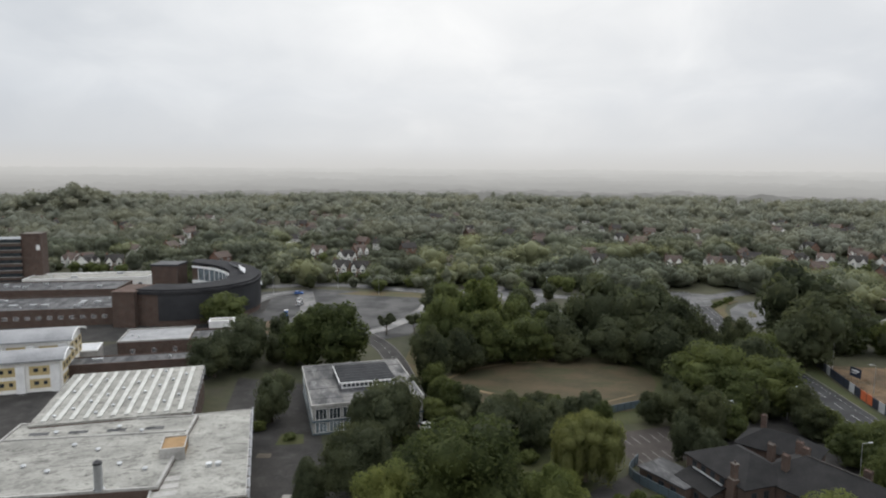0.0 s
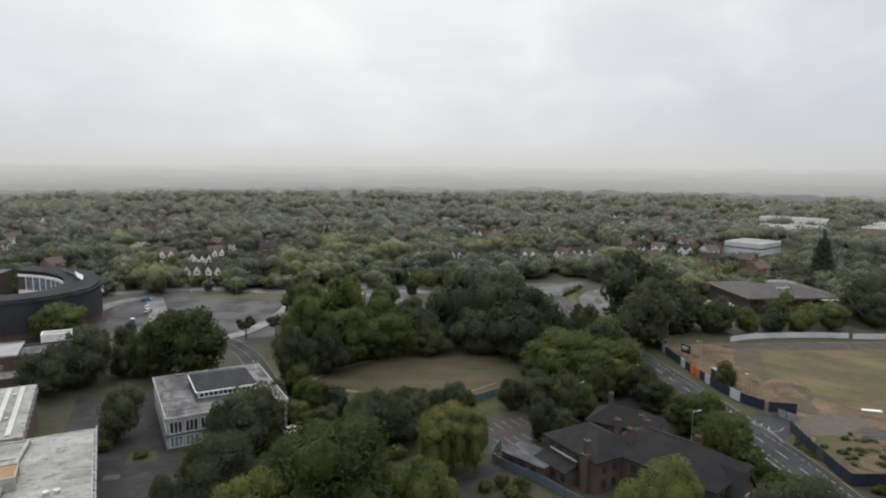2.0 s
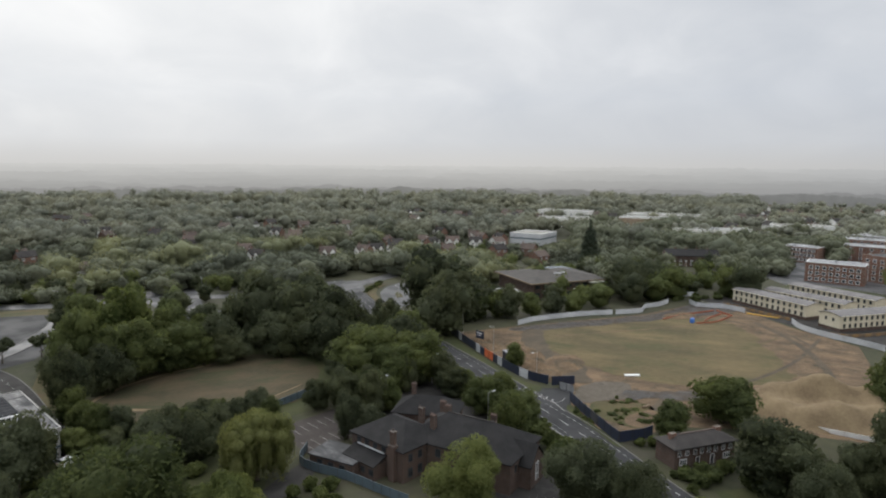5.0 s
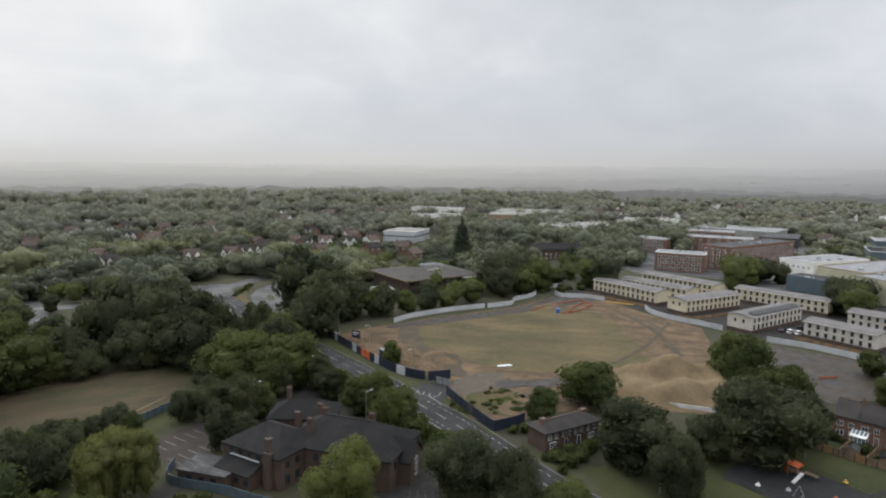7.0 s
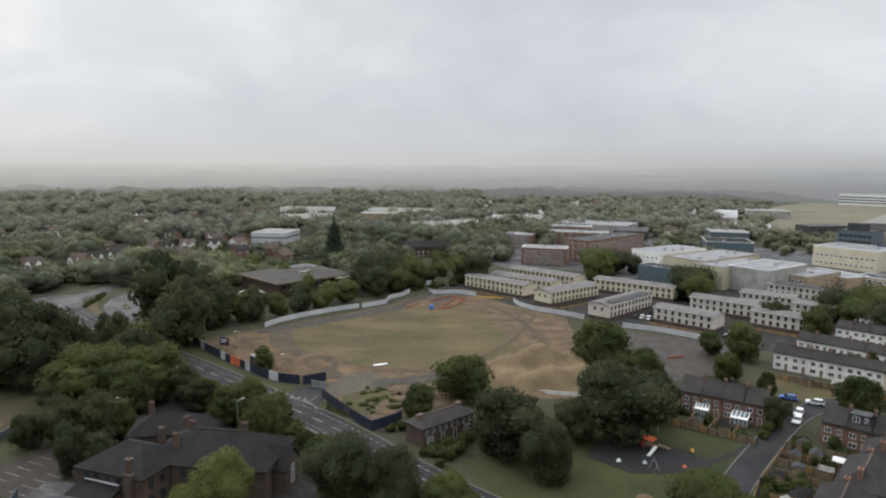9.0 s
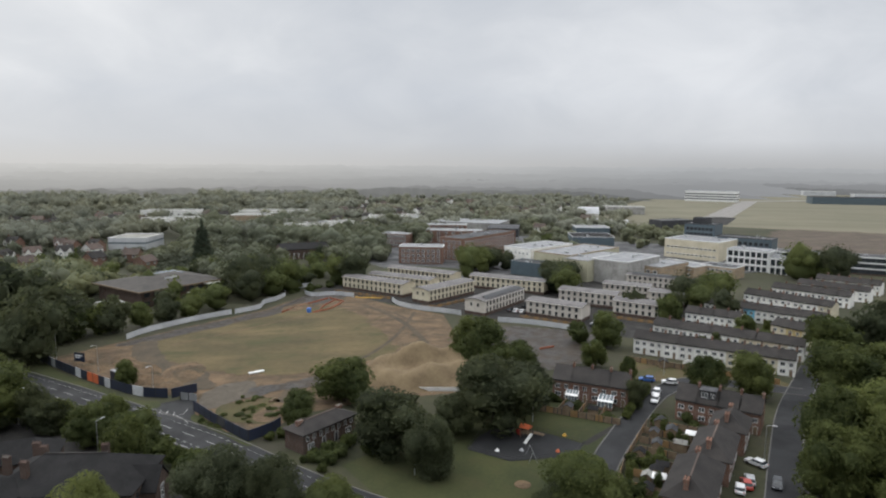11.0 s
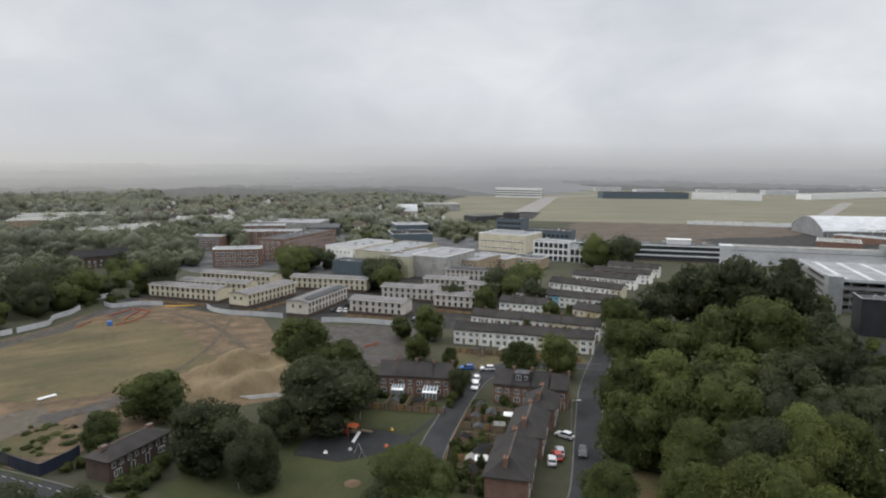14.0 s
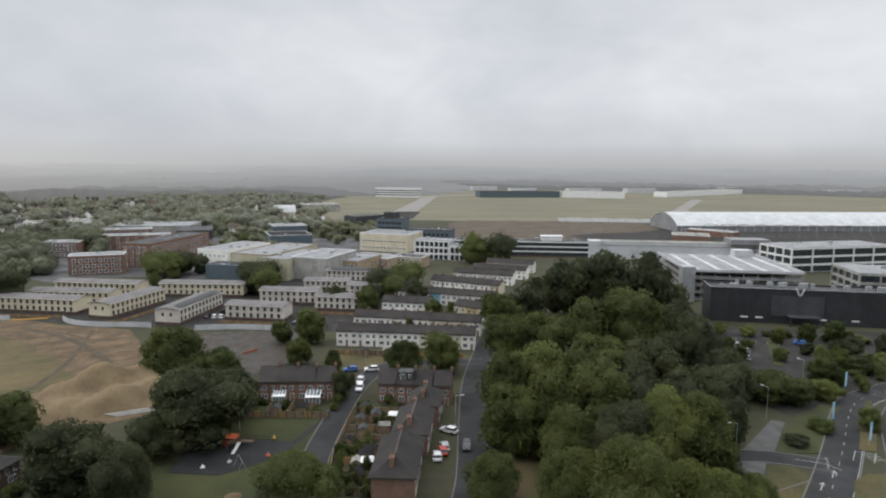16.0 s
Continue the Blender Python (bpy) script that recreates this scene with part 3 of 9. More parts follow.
# Haze is put into the emission: a ridge tone that pales with height.
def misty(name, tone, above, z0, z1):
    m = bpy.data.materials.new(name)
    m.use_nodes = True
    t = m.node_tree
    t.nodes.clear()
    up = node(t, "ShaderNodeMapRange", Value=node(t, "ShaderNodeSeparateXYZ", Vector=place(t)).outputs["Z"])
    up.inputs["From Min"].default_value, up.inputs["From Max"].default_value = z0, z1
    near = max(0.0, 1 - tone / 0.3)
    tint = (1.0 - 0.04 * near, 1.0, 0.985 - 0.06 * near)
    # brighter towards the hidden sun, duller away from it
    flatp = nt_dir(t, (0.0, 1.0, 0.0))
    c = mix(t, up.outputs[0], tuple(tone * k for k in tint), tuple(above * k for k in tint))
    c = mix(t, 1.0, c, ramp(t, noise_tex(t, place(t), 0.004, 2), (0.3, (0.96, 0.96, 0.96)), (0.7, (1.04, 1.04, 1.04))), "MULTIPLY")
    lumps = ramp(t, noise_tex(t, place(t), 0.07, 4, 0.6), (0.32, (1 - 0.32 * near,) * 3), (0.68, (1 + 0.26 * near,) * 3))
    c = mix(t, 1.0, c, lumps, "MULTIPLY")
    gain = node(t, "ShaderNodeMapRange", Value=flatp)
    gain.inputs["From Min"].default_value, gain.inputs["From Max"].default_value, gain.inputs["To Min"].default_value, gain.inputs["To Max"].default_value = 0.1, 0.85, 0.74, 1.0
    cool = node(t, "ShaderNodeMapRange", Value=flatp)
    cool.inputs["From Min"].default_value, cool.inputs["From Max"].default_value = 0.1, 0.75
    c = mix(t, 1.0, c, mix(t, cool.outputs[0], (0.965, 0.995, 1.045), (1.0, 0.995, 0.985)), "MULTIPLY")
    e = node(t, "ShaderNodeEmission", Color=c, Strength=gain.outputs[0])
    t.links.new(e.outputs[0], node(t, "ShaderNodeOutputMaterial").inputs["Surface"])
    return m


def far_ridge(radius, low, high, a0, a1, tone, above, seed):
    """Woods far off: a plain upright glowing backdrop with an uneven top, the mist painted in its tone."""
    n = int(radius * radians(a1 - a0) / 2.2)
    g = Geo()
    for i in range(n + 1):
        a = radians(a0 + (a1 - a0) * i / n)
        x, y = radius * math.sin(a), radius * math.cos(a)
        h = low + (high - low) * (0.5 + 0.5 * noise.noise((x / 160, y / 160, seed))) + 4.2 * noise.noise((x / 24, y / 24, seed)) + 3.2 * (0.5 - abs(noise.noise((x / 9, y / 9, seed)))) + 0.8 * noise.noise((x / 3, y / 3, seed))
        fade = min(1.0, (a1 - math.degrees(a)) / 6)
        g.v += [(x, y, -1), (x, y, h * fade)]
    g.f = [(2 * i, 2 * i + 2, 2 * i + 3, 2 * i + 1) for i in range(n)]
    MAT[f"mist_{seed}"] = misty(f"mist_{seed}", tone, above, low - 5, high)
    single("backdrop", g, f"mist_{seed}", "glowing backdrop of woods in painted mist along the horizon", "backdrop", kind="structure")


# woods at the edge of the mist, then the mist thickening behind them, all as glowing tones
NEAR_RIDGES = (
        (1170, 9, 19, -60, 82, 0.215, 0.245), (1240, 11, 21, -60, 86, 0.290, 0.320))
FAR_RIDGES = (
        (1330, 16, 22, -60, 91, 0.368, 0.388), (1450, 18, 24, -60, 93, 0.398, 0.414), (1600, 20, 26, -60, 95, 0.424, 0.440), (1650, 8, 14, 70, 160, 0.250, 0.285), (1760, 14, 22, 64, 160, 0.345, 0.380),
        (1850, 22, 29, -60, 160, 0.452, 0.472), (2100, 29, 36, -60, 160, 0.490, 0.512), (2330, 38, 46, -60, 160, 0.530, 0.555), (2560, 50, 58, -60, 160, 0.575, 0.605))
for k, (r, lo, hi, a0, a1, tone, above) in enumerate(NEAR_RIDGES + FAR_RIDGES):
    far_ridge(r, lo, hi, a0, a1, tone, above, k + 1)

# ---- roads ----
road("road", [(116, 312), (114.5, 290), (110.5, 262), (107, 240), (105, 220), (104, 200), (103.2, 180), (102.3, 165), (101.2, 150), (100.2, 136), (98.6, 120), (97.2, 106), (94.6, 92), (92, 80), (89.5, 62), (88, 30), (91, -10), (98, -42), (113, -74)],
     9.2, 0.05, "asphalt", "wet dark asphalt main road with dashed lines", ((0, 0.15, 4, 4), (2.9, 0.12, 1.2, 1.2), (-2.9, 0.12, 1.2, 1.2), (-4.3, 0.1, 900, 1)))
sheet("verge", [(108, 201), (114, 191), (111.4, 175), (109, 157), (107.9, 146), (107.4, 138), (108.6, 133), (105.2, 130), (105.4, 142), (106.3, 158), (107.4, 180)], 0.07, "lawn", "rank grass verge below the hoarding", "grass", rag=0.3)
sheet("verge", [(106.8, 119), (104.4, 111), (101.6, 101), (100.4, 95), (99, 95), (100.6, 102), (102.6, 112), (104, 117)], 0.07, "lawn", "rank grass verge below the hoarding", "grass", rag=0.2)
sheet("site_access", [(103, 133), (107.5, 132), (112, 130), (113.2, 125), (109.5, 122), (107, 119), (102.5, 115), (101.5, 124)], 0.062, "asphalt", "asphalt mouth of the site entrance", "road")
hatch = Geo()
for k in range(6):
    a = Vector((102.6 + k * 0.28, 133.5 - k * 2.1, 0.08))
    hatch.add([a, a + Vector((0.12, -0.16, 0)), a + Vector((2.0 - k * 0.12, 0.9, 0)), a + Vector((1.9 - k * 0.12, 1.1, 0))], [(0, 1, 2, 3)])
ribbon(hatch, smooth([(102.4, 135), (103.2, 128), (103.9, 121), (102.2, 116)], 1.5), 0.07, -0.07, 0.08)
ribbon(hatch, smooth([(103.6, 122), (106, 121.6), (108.5, 123)], 1.0), 0.06, -0.06, 0.08)
single("road_marking", hatch, "paint", "white hatching at the mouth of the site entrance", "road marking", kind="structure")

# ---- trees ----


def ico(sub):
    b = bmesh.new()
    bmesh.ops.create_icosphere(b, subdivisions=sub, radius=1)
    v = np.array([p.co[:] for p in b.verts])
    f = np.array([[p.index for p in q.verts] for q in b.faces])
    b.free()
    return v, f


ICO1, ICO2 = ico(1), ico(2)


def leaf_mesh(name, pts, nrm, size, hulls, mat, rng, hang=False, rough=1.0):
    """Leaf sprays: bent quads at pts, facing along nrm, with dark hulls (centre, radii) inside them."""
    n = len(pts)
    t = rng.normal(size=(n, 3)) * (0.12 if hang else 1.0)
    if hang:
        t[:, 2] -= 1.0
    t -= (t * nrm).sum(1, keepdims=True) * nrm
    t /= np.linalg.norm(t, axis=1, keepdims=True) + 1e-9
    s = np.cross(nrm, t)
    a, b = (size * rng.uniform(0.6, 1.35, (n, 1)) for _ in range(2))
    if hang:
        a, b = a * 2.6, b * 0.34
    bend = nrm * a * rng.uniform(-0.1, 0.45, (n, 1))
    quad = np.stack([pts - t * a - s * b * 0.6, pts + s * b * 0.25 - t * a * 0.3 + bend, pts + t * a + s * b, pts - s * b * 0.8 + t * a * 0.5 + bend * 0.4], 1).reshape(-1, 3)
    verts, loops, sizes = [quad], [np.arange(4 * n)], [np.full(n, 4)]
    base = 4 * n
    for c, r, (iv, fi) in hulls:
        lump = 1 + 0.12 * np.sin(iv @ np.array([3.1, 4.7, 5.3]) + c[0])[:, None] + rng.normal(size=(len(iv), 1)) * 0.13
        v = iv * r * lump + c
        verts.append(v)
        loops.append(fi.ravel() + base)
        sizes.append(np.full(len(fi), 3))
        base += len(v)
    V, Lp, S = np.concatenate(verts), np.concatenate(loops), np.concatenate(sizes)
    me = bpy.data.meshes.new(name)
    me.vertices.add(len(V))
    me.vertices.foreach_set("co", V.ravel().astype(np.float32))
    me.loops.add(len(Lp))
    me.loops.foreach_set("vertex_index", Lp.astype(np.int32))
    me.polygons.add(len(S))
    me.polygons.foreach_set("loop_start", np.concatenate([[0], np.cumsum(S)[:-1]]).astype(np.int32))
    me.update(calc_edges=True)
    me.materials.append(MAT[mat])
    return me


def crown_points(rng, lobes, n, droop=0.0):
    """Points on the outside of a heap of ellipsoids (centre, radii), with their outward normals."""
    C = np.array([c for c, r in lobes])
    R = np.array([r for c, r in lobes])
    w = (R[:, 0] * R[:, 2])
    k = rng.choice(len(lobes), n * 3, p=w / w.sum())
    d = rng.normal(size=(n * 3, 3))
    d[:, 2] += 0.25
    d /= np.linalg.norm(d, axis=1, keepdims=True)
    p = C[k] + d * R[k] * rng.uniform(0.84, 1.14, (n * 3, 1))
    inside = np.zeros(len(p), bool)
    for c, r in zip(C, R):
        inside |= (((p - c) / (r * 0.83)) ** 2).sum(1) < 1
    p, d = p[~inside][:n], d[~inside][:n]
    nrm = d + rng.normal(size=d.shape) * 0.8
    nrm[:, 2] += 0.25 - droop
    nrm /= np.linalg.norm(nrm, axis=1, keepdims=True)
    return p, nrm


def make_crown(kind, seed, n, size):
    """A crown one unit high and about one wide in half, to be scaled: z runs from the ground to 1, x and y from -1 to 1."""
    rng = np.random.default_rng(seed)
    lobes = []
    if kind == "conifer":
        for i in range(16):
            z = 0.15 + 0.8 * i / 15
            r = 0.95 * (1 - z) ** 0.8 + 0.06
            for a in range(4 if z < 0.8 else 1):
                t = a * 1.57 + i * 0.9 + rng.uniform(-0.3, 0.3)
                q = r * 0.45 if z < 0.8 else 0
                lobes.append((np.array([q * math.cos(t), q * math.sin(t), z]), np.array([r * 0.55, r * 0.55, 0.06])))
        mat = "needle"
    elif kind == "willow":
        for i in range(22):
            a, q = i * 2.4 + rng.uniform(-0.3, 0.3), math.sqrt(i / 22) * 0.78
            top = 0.40 + 0.47 * math.sqrt(1 - (q / 0.92) ** 2) + rng.uniform(-0.06, 0.04)
            s, reach = rng.uniform(0.16, 0.27), rng.uniform(0.37, 0.48)
            lobes.append((np.array([q * math.cos(a), q * math.sin(a), top]), np.array([s, s, 0.13])))
            lobes.append((np.array([q * 1.06 * math.cos(a), q * 1.06 * math.sin(a), top * (1 - reach)]), np.array([s * 0.75, s * 0.75, top * reach])))
        mat = "leaf_willow"
    else:
        m = {"broad": 19, "dark": 16, "lime": 17, "bush": 7, "open": 9}[kind]
        if kind != "open":
            lobes.append((np.array([0, 0, 0.52]), np.array([0.66, 0.66, 0.37])))
        for i in range(m):
            a, e = i * 2.4 + rng.uniform(-0.4, 0.4), rng.uniform(-0.95, 1.0)
            q = math.cos(e * 1.2) * rng.uniform(0.42, 0.78)
            s = rng.uniform(0.20, 0.46)
            if kind == "open":
                q, e, s = q * 0.95, e * 0.4 + 0.55, s * 0.75
            lobes.append((np.array([q * math.cos(a), q * math.sin(a), 0.50 + 0.33 * math.sin(e * 1.35)]), np.array([s, s, s * 0.48])))
        mat = {"broad": "leaf", "dark": "leaf_dark", "lime": "leaf_lime", "bush": "leaf", "open": "leaf_dark"}[kind]
    p, nrm = crown_points(rng, lobes, n, 0.9 if kind == "willow" else 0.0)
    return p, nrm, lobes, mat, rng


TREE = {}


def tree_kind(kind, v, far=0):
    key = (kind, v, far)
    if key in TREE:
        return TREE[key]
    H, R = {"conifer": (26, 7.5), "willow": (14, 7), "bush": (3.5, 2.5)}.get(kind, (15, 8))
    n, size = ((6800, 0.215), (2100, 0.36), (950, 0.53))[far]
    if kind == "bush":
        n, size = 220, 0.38
    p, nrm, lobes, mat, rng = make_crown(kind, 11 * v + 5 * len(kind), n, size)
    S = np.array([R, R, H])
    lobes = [(c * S, r * S * 0.86, ICO1) for c, r in lobes]
    if kind == "willow":
        lobes = [(c, r * 0.9, i) for c, r, i in lobes]
    me = leaf_mesh("crown", p * S, nrm, size, lobes, mat, rng, kind == "willow")
    g = Geo()
    top = H * (0.9 if kind == "conifer" else 0.5)
    r0 = 0.035 * H
    g.rod((0, 0, -0.3), (0.1, 0, top * 0.5), r0, r0 * 0.7, 9).rod((0.1, 0, top * 0.5), (0, 0.1, top), r0 * 0.7, r0 * 0.3, 8)
    for i in range(6):
        a = i * 1.1 + v
        z = top * (0.45 + 0.08 * i)
        g.rod((0.08, 0.03, z), (math.cos(a) * R * 0.55, math.sin(a) * R * 0.55, z + H * 0.16), r0 * 0.34, r0 * 0.1, 6)
    TREE[key] = (me, g.data("trunk", "bark"), H, R)
    return TREE[key]


LABELS = {
    "broad": "full-crowned green broadleaf tree in summer leaf",
    "dark": "dense dark green broadleaf tree",
    "lime": "bright yellow-green broadleaf tree",
    "willow": "weeping willow with hanging light green branches",
    "conifer": "tall dark pointed conifer",
    "open": "small open-crowned tree with bare lower trunk",
    "bush": "rounded green garden shrub",
}
COUNT = [0]
DISTANT = []


def tree(x, y, h, r, kind, group):
    d = math.hypot(x, y)
    if d > 262 and kind in ("broad", "dark", "lime"):
        DISTANT.append((x, y, h, r))
        return None
    COUNT[0] += 1
    k = COUNT[0]
    far = 0 if d < 128 or kind == "willow" else 1 if d < 205 else 2
    me, trunk, H, R = tree_kind(kind, k % (3 if kind in ("broad", "dark") else 2), far)
    m = Matrix.Translation((x, y, 0)) @ Matrix.Rotation(k * 2.13, 4, "Z") @ Matrix.Diagonal((r / R, r / R * (0.92 + 0.16 * ((k * 0.37) % 1)), h / H, 1))
    if kind == "bush":
        return single("shrub", me, None, LABELS[kind], "shrub", m, group)
    ob = thing("tree", LABELS[kind], "tree", m, group)
    part("trunk", trunk, None, ob)
    part("crown", me, None, ob)
    return ob


def grove(group, rows):
    for x, y, h, r, kind in rows:
        tree(x, y, h, r, kind, group)


grove("near grove", [
    (-9, 93, 16, 6.1, "lime"),
    (3, 97, 21, 11.9, "broad"),
    (18, 95, 15, 5.8, "lime"),
    (28, 118, 13.5, 8.0, "willow"),
    (-15, 111, 14, 7.1, "dark"),
    (-23, 106, 10, 4.0, "dark"),
    (-40, 146, 13, 5.4, "dark"),
    (-11, 133, 15, 6.9, "dark"),
    (-17, 133, 12, 5.1, "dark"),
    (3, 151, 9, 4.2, "broad"),
    (-2, 165, 9, 4.2, "broad"),
    (12, 136, 10, 5.8, "dark"),
    (24, 137, 10, 3.8, "dark"),
    (37, 152, 6, 3.5, "dark"),
    (-8, 142, 10, 4.0, "dark"),
    (-2, 147, 6, 4.2, "broad"),
    (-8, 156, 8, 4, "dark"),
    (0, 158, 8, 4, "broad"),
    (6, 150, 8, 4.5, "dark"),
    (15, 142, 9, 4.8, "dark"),
    (20, 132, 11, 5, "dark"),
    (9, 127, 9, 5, "dark"),
    (30, 147, 6, 3, "dark"),
    (-14, 121, 9, 5, "dark"),
])
grove("park edge", [
    (-32, 188, 21, 12.1, "broad"),
    (-41, 191, 17, 8.0, "broad"),
    (-82, 237, 14, 8.8, "broad"),
    (-60, 188, 16, 9.8, "dark"),
    (-65, 178, 13, 6.9, "dark"),
    (-20, 227, 8, 4.6, "open"),
    (-10, 228, 8, 3.6, "open"),
    (-1, 195, 21, 7.0, "broad"),
    (12, 215, 24, 9.6, "lime"),
    (12, 192, 18, 10.5, "broad"),
    (25, 196, 14, 8.9, "broad"),
    (38, 202, 15, 7.4, "dark"),
    (53, 212, 26, 10.8, "dark"),
    (67, 203, 24, 11.5, "dark"),
    (74, 191, 22, 10.1, "dark"),
    (66, 185, 19, 9.8, "dark"),
    (-3, 174, 16, 5.6, "dark"),
    (6, 184, 14, 6.7, "dark"),
    (54, 196, 15, 8.3, "dark"),
    (24, 211, 16, 6.7, "broad"),
])
grove("park edge", [
    (39, 196, 9, 6.4, "dark"),
    (32, 196, 9, 5.4, "broad"),
])
grove("road side", [
    (69, 162, 15, 10.5, "broad"),
    (89, 176, 14, 8.0, "dark"),
    (50, 147, 8, 3.8, "dark"),
    (56, 145, 10, 5.1, "dark"),
    (61, 137, 12, 4.5, "dark"),
    (54, 126, 8, 4.5, "dark"),
    (121, 217, 28, 14.4, "dark"),
    (133, 211, 21, 13.4, "dark"),
    (38, 146, 6, 3.2, "broad"),
    (82, 156, 13, 9.7, "broad"),
    (85, 145, 11, 4.6, "dark"),
    (92, 129, 8, 5.5, "broad"),
    (88, 115, 8, 5.5, "broad"),
    (74, 153, 13, 8.6, "broad"),
    (78, 106, 13, 5.9, "broad"),
    (84, 125, 9, 4.9, "broad"),
    (85, 139, 8, 5.3, "dark"),
    (57, 89, 14, 6.6, "lime"),
    (50, 127, 11, 3.5, "dark"),
    (74, 77, 15, 7.8, "dark"),
])
grove("road side", [
    (78, 69, 13, 6.1, "dark"),
    (81, 60, 8, 6.6, "broad"),
])
grove("site trees", [
    (131, 92, 12, 8.5, "broad"),
    (115, 94, 8, 4.9, "broad"),
    (110, 67, 14, 9.6, "dark"),
    (105, 54, 13, 6.0, "dark"),
    (172, 73, 16, 10.2, "broad"),
    (133, 52, 17, 12.6, "dark"),
    (148, 50, 12, 8.7, "dark"),
    (125, 58, 10, 5.8, "dark"),
    (113, 151, 7, 3.3, "broad"),
    (170, 60, 11, 6.6, "broad"),
    (140, 57, 13, 8.4, "dark"),
    (211, 43, 12, 5.9, "broad"),
    (256, 29, 12, 4.8, "broad"),
    (178, 10, 11, 5.7, "broad"),
    (181, -1, 12, 6.2, "broad"),
    (188, 42, 9, 4.4, "broad"),
    (178, 30, 8, 2.5, "broad"),
    (99, 22, 13, 7.0, "broad"),
    (98, 27, 9, 4.5, "dark"),
    (110, -10, 9, 5.4, "broad"),
])
grove("site trees", [
    (159, 25, 8, 3.0, "dark"),
    (268, 10, 15, 6.0, "dark"),
    (246, 2, 9, 3.9, "broad"),
    (109, 26.5, 9, 6.6, "broad"),
])
grove("wood a", [
    (219, -22, 16, 8.9, "broad"),
    (244, -35, 18, 9.9, "dark"),
    (253, -51, 24.5, 11.5, "dark"),
    (251, -64, 27.5, 12.6, "dark"),
    (247, -79, 28, 13.4, "dark"),
    (243, -89, 17, 7.5, "dark"),
    (182, -21, 17, 9.2, "broad"),
    (187, -31, 18, 9.5, "broad"),
    (193, -46, 21, 10.8, "broad"),
    (194, -60, 23, 11.0, "broad"),
    (194, -73, 20, 10.3, "dark"),
    (148, -16, 17, 7.6, "broad"),
    (155, -26, 18, 9.4, "lime"),
    (159, -40, 19, 9.8, "broad"),
    (156, -51, 19, 9.7, "dark"),
    (168, -65, 17, 9.0, "dark"),
    (188, -80, 14, 5.6, "dark"),
    (170, -77, 12, 6.4, "dark"),
    (158, -76, 11, 6.0, "dark"),
])
grove("wood b", [
    (129, -15, 16, 7.4, "broad"),
    (132, -24, 18, 8.2, "broad"),
    (132, -34, 19, 8.3, "broad"),
    (135, -44, 18, 8.6, "dark"),
    (142, -57, 16, 8.5, "dark"),
    (149, -68, 13, 6.8, "dark"),
    (129, -20, 10, 6.8, "broad"),
    (120, -26, 14, 7.6, "broad"),
    (117, -36, 16, 7.6, "dark"),
    (117, -43, 19, 8.2, "lime"),
    (118, -51, 18, 7.8, "broad"),
    (130, -62, 12, 4.7, "dark"),
    (96, -21, 17, 6.8, "broad"),
    (92, -30, 20, 9.5, "broad"),
    (92, -41, 16, 7.4, "lime"),
    (97, -48, 11, 5.3, "lime"),
    (101, -9, 13, 5.0, "broad"),
])
grove("business park", [
    (158, -91, 7, 5.9, "broad"),
    (162, -86, 8, 7.6, "broad"),
    (161, -101, 6, 4.3, "lime"),
    (141, -99.5, 6, 2.8, "lime"),
    (142, -88.5, 2.6, 3.6, "lime"),
    (134, -78.5, 2.2, 3.2, "dark"),
    (192, -93, 6, 2.4, "broad"),
    (195, -107, 5, 2.5, "broad"),
    (184, -125, 5, 5.0, "broad"),
    (174, -108, 8, 4.6, "broad"),
    (227, -102, 5, 2.8, "lime"),
    (225, -111, 4, 3.4, "lime"),
    (218, -143, 3, 7.0, "lime"),
    (107, -56, 7, 4.1, "lime"),
    (118, -56, 4, 3.8, "dark"),
    (102, -46, 10, 5.4, "lime"),
])
grove("school side", [
    (112, 192, 24, 10.9, "dark"),
    (188, 218, 14, 4.2, "lime"),
    (180, 214, 10, 4.6, "dark"),
    (195, 212, 8.5, 4.2, "broad"),
    (206, 209, 8, 4.0, "dark"),
    (136, 209, 13, 6.7, "broad"),
    (145, 206, 12, 5.7, "lime"),
    (148, 203, 14, 6.6, "dark"),
    (158, 201, 10, 5.2, "broad"),
    (199, 246, 14, 5.1, "broad"),
    (251, 268, 30, 8.6, "conifer"),
    (217, 207, 22, 9.3, "broad"),
    (192, 199, 12, 6.6, "dark"),
    (168, 200, 9.5, 5.8, "dark"),
    (211, 198, 17, 7.5, "dark"),
    (178, 198, 9.5, 6, "dark"),
    (262, 178, 20, 8.5, "dark"),
    (238, 199, 17, 8.6, "dark"),
    (235, 211, 20, 9.8, "broad"),
    (226, 198, 13, 7.9, "dark"),
    (226, 222, 16, 8.5, "broad"),
    (265, 188, 16, 8.6, "broad"),
    (349, 141, 13, 10.0, "dark"),
    (306, 137, 18, 6.0, "broad"),
])
grove("school side", [
    (296, 84, 14, 9.6, "broad"),
    (493, 151, 6, 9.1, "broad"),
])
grove("terrace trees", [
    (291, 28, 16, 6.5, "dark"),
    (309, 15, 14, 9.6, "dark"),
    (308, 20, 11, 6.9, "dark"),
    (392, -21, 20, 10.4, "dark"),
    (398, -37, 20, 12.4, "dark"),
    (396, -32, 10, 7.0, "lime"),
    (272, 29, 11, 4.9, "dark"),
    (212, 53, 8, 4.4, "broad"),
    (333, 139, 13, 6.4, "broad"),
    (347, 130, 12, 4.9, "broad"),
    (287, 78, 15, 7.9, "broad"),
    (266, 44, 11, 4.8, "dark"),
    (284, 19, 13, 7.6, "dark"),
    (323, 91, 12, 10.4, "broad"),
    (337, 146, 15, 11.4, "broad"),
])


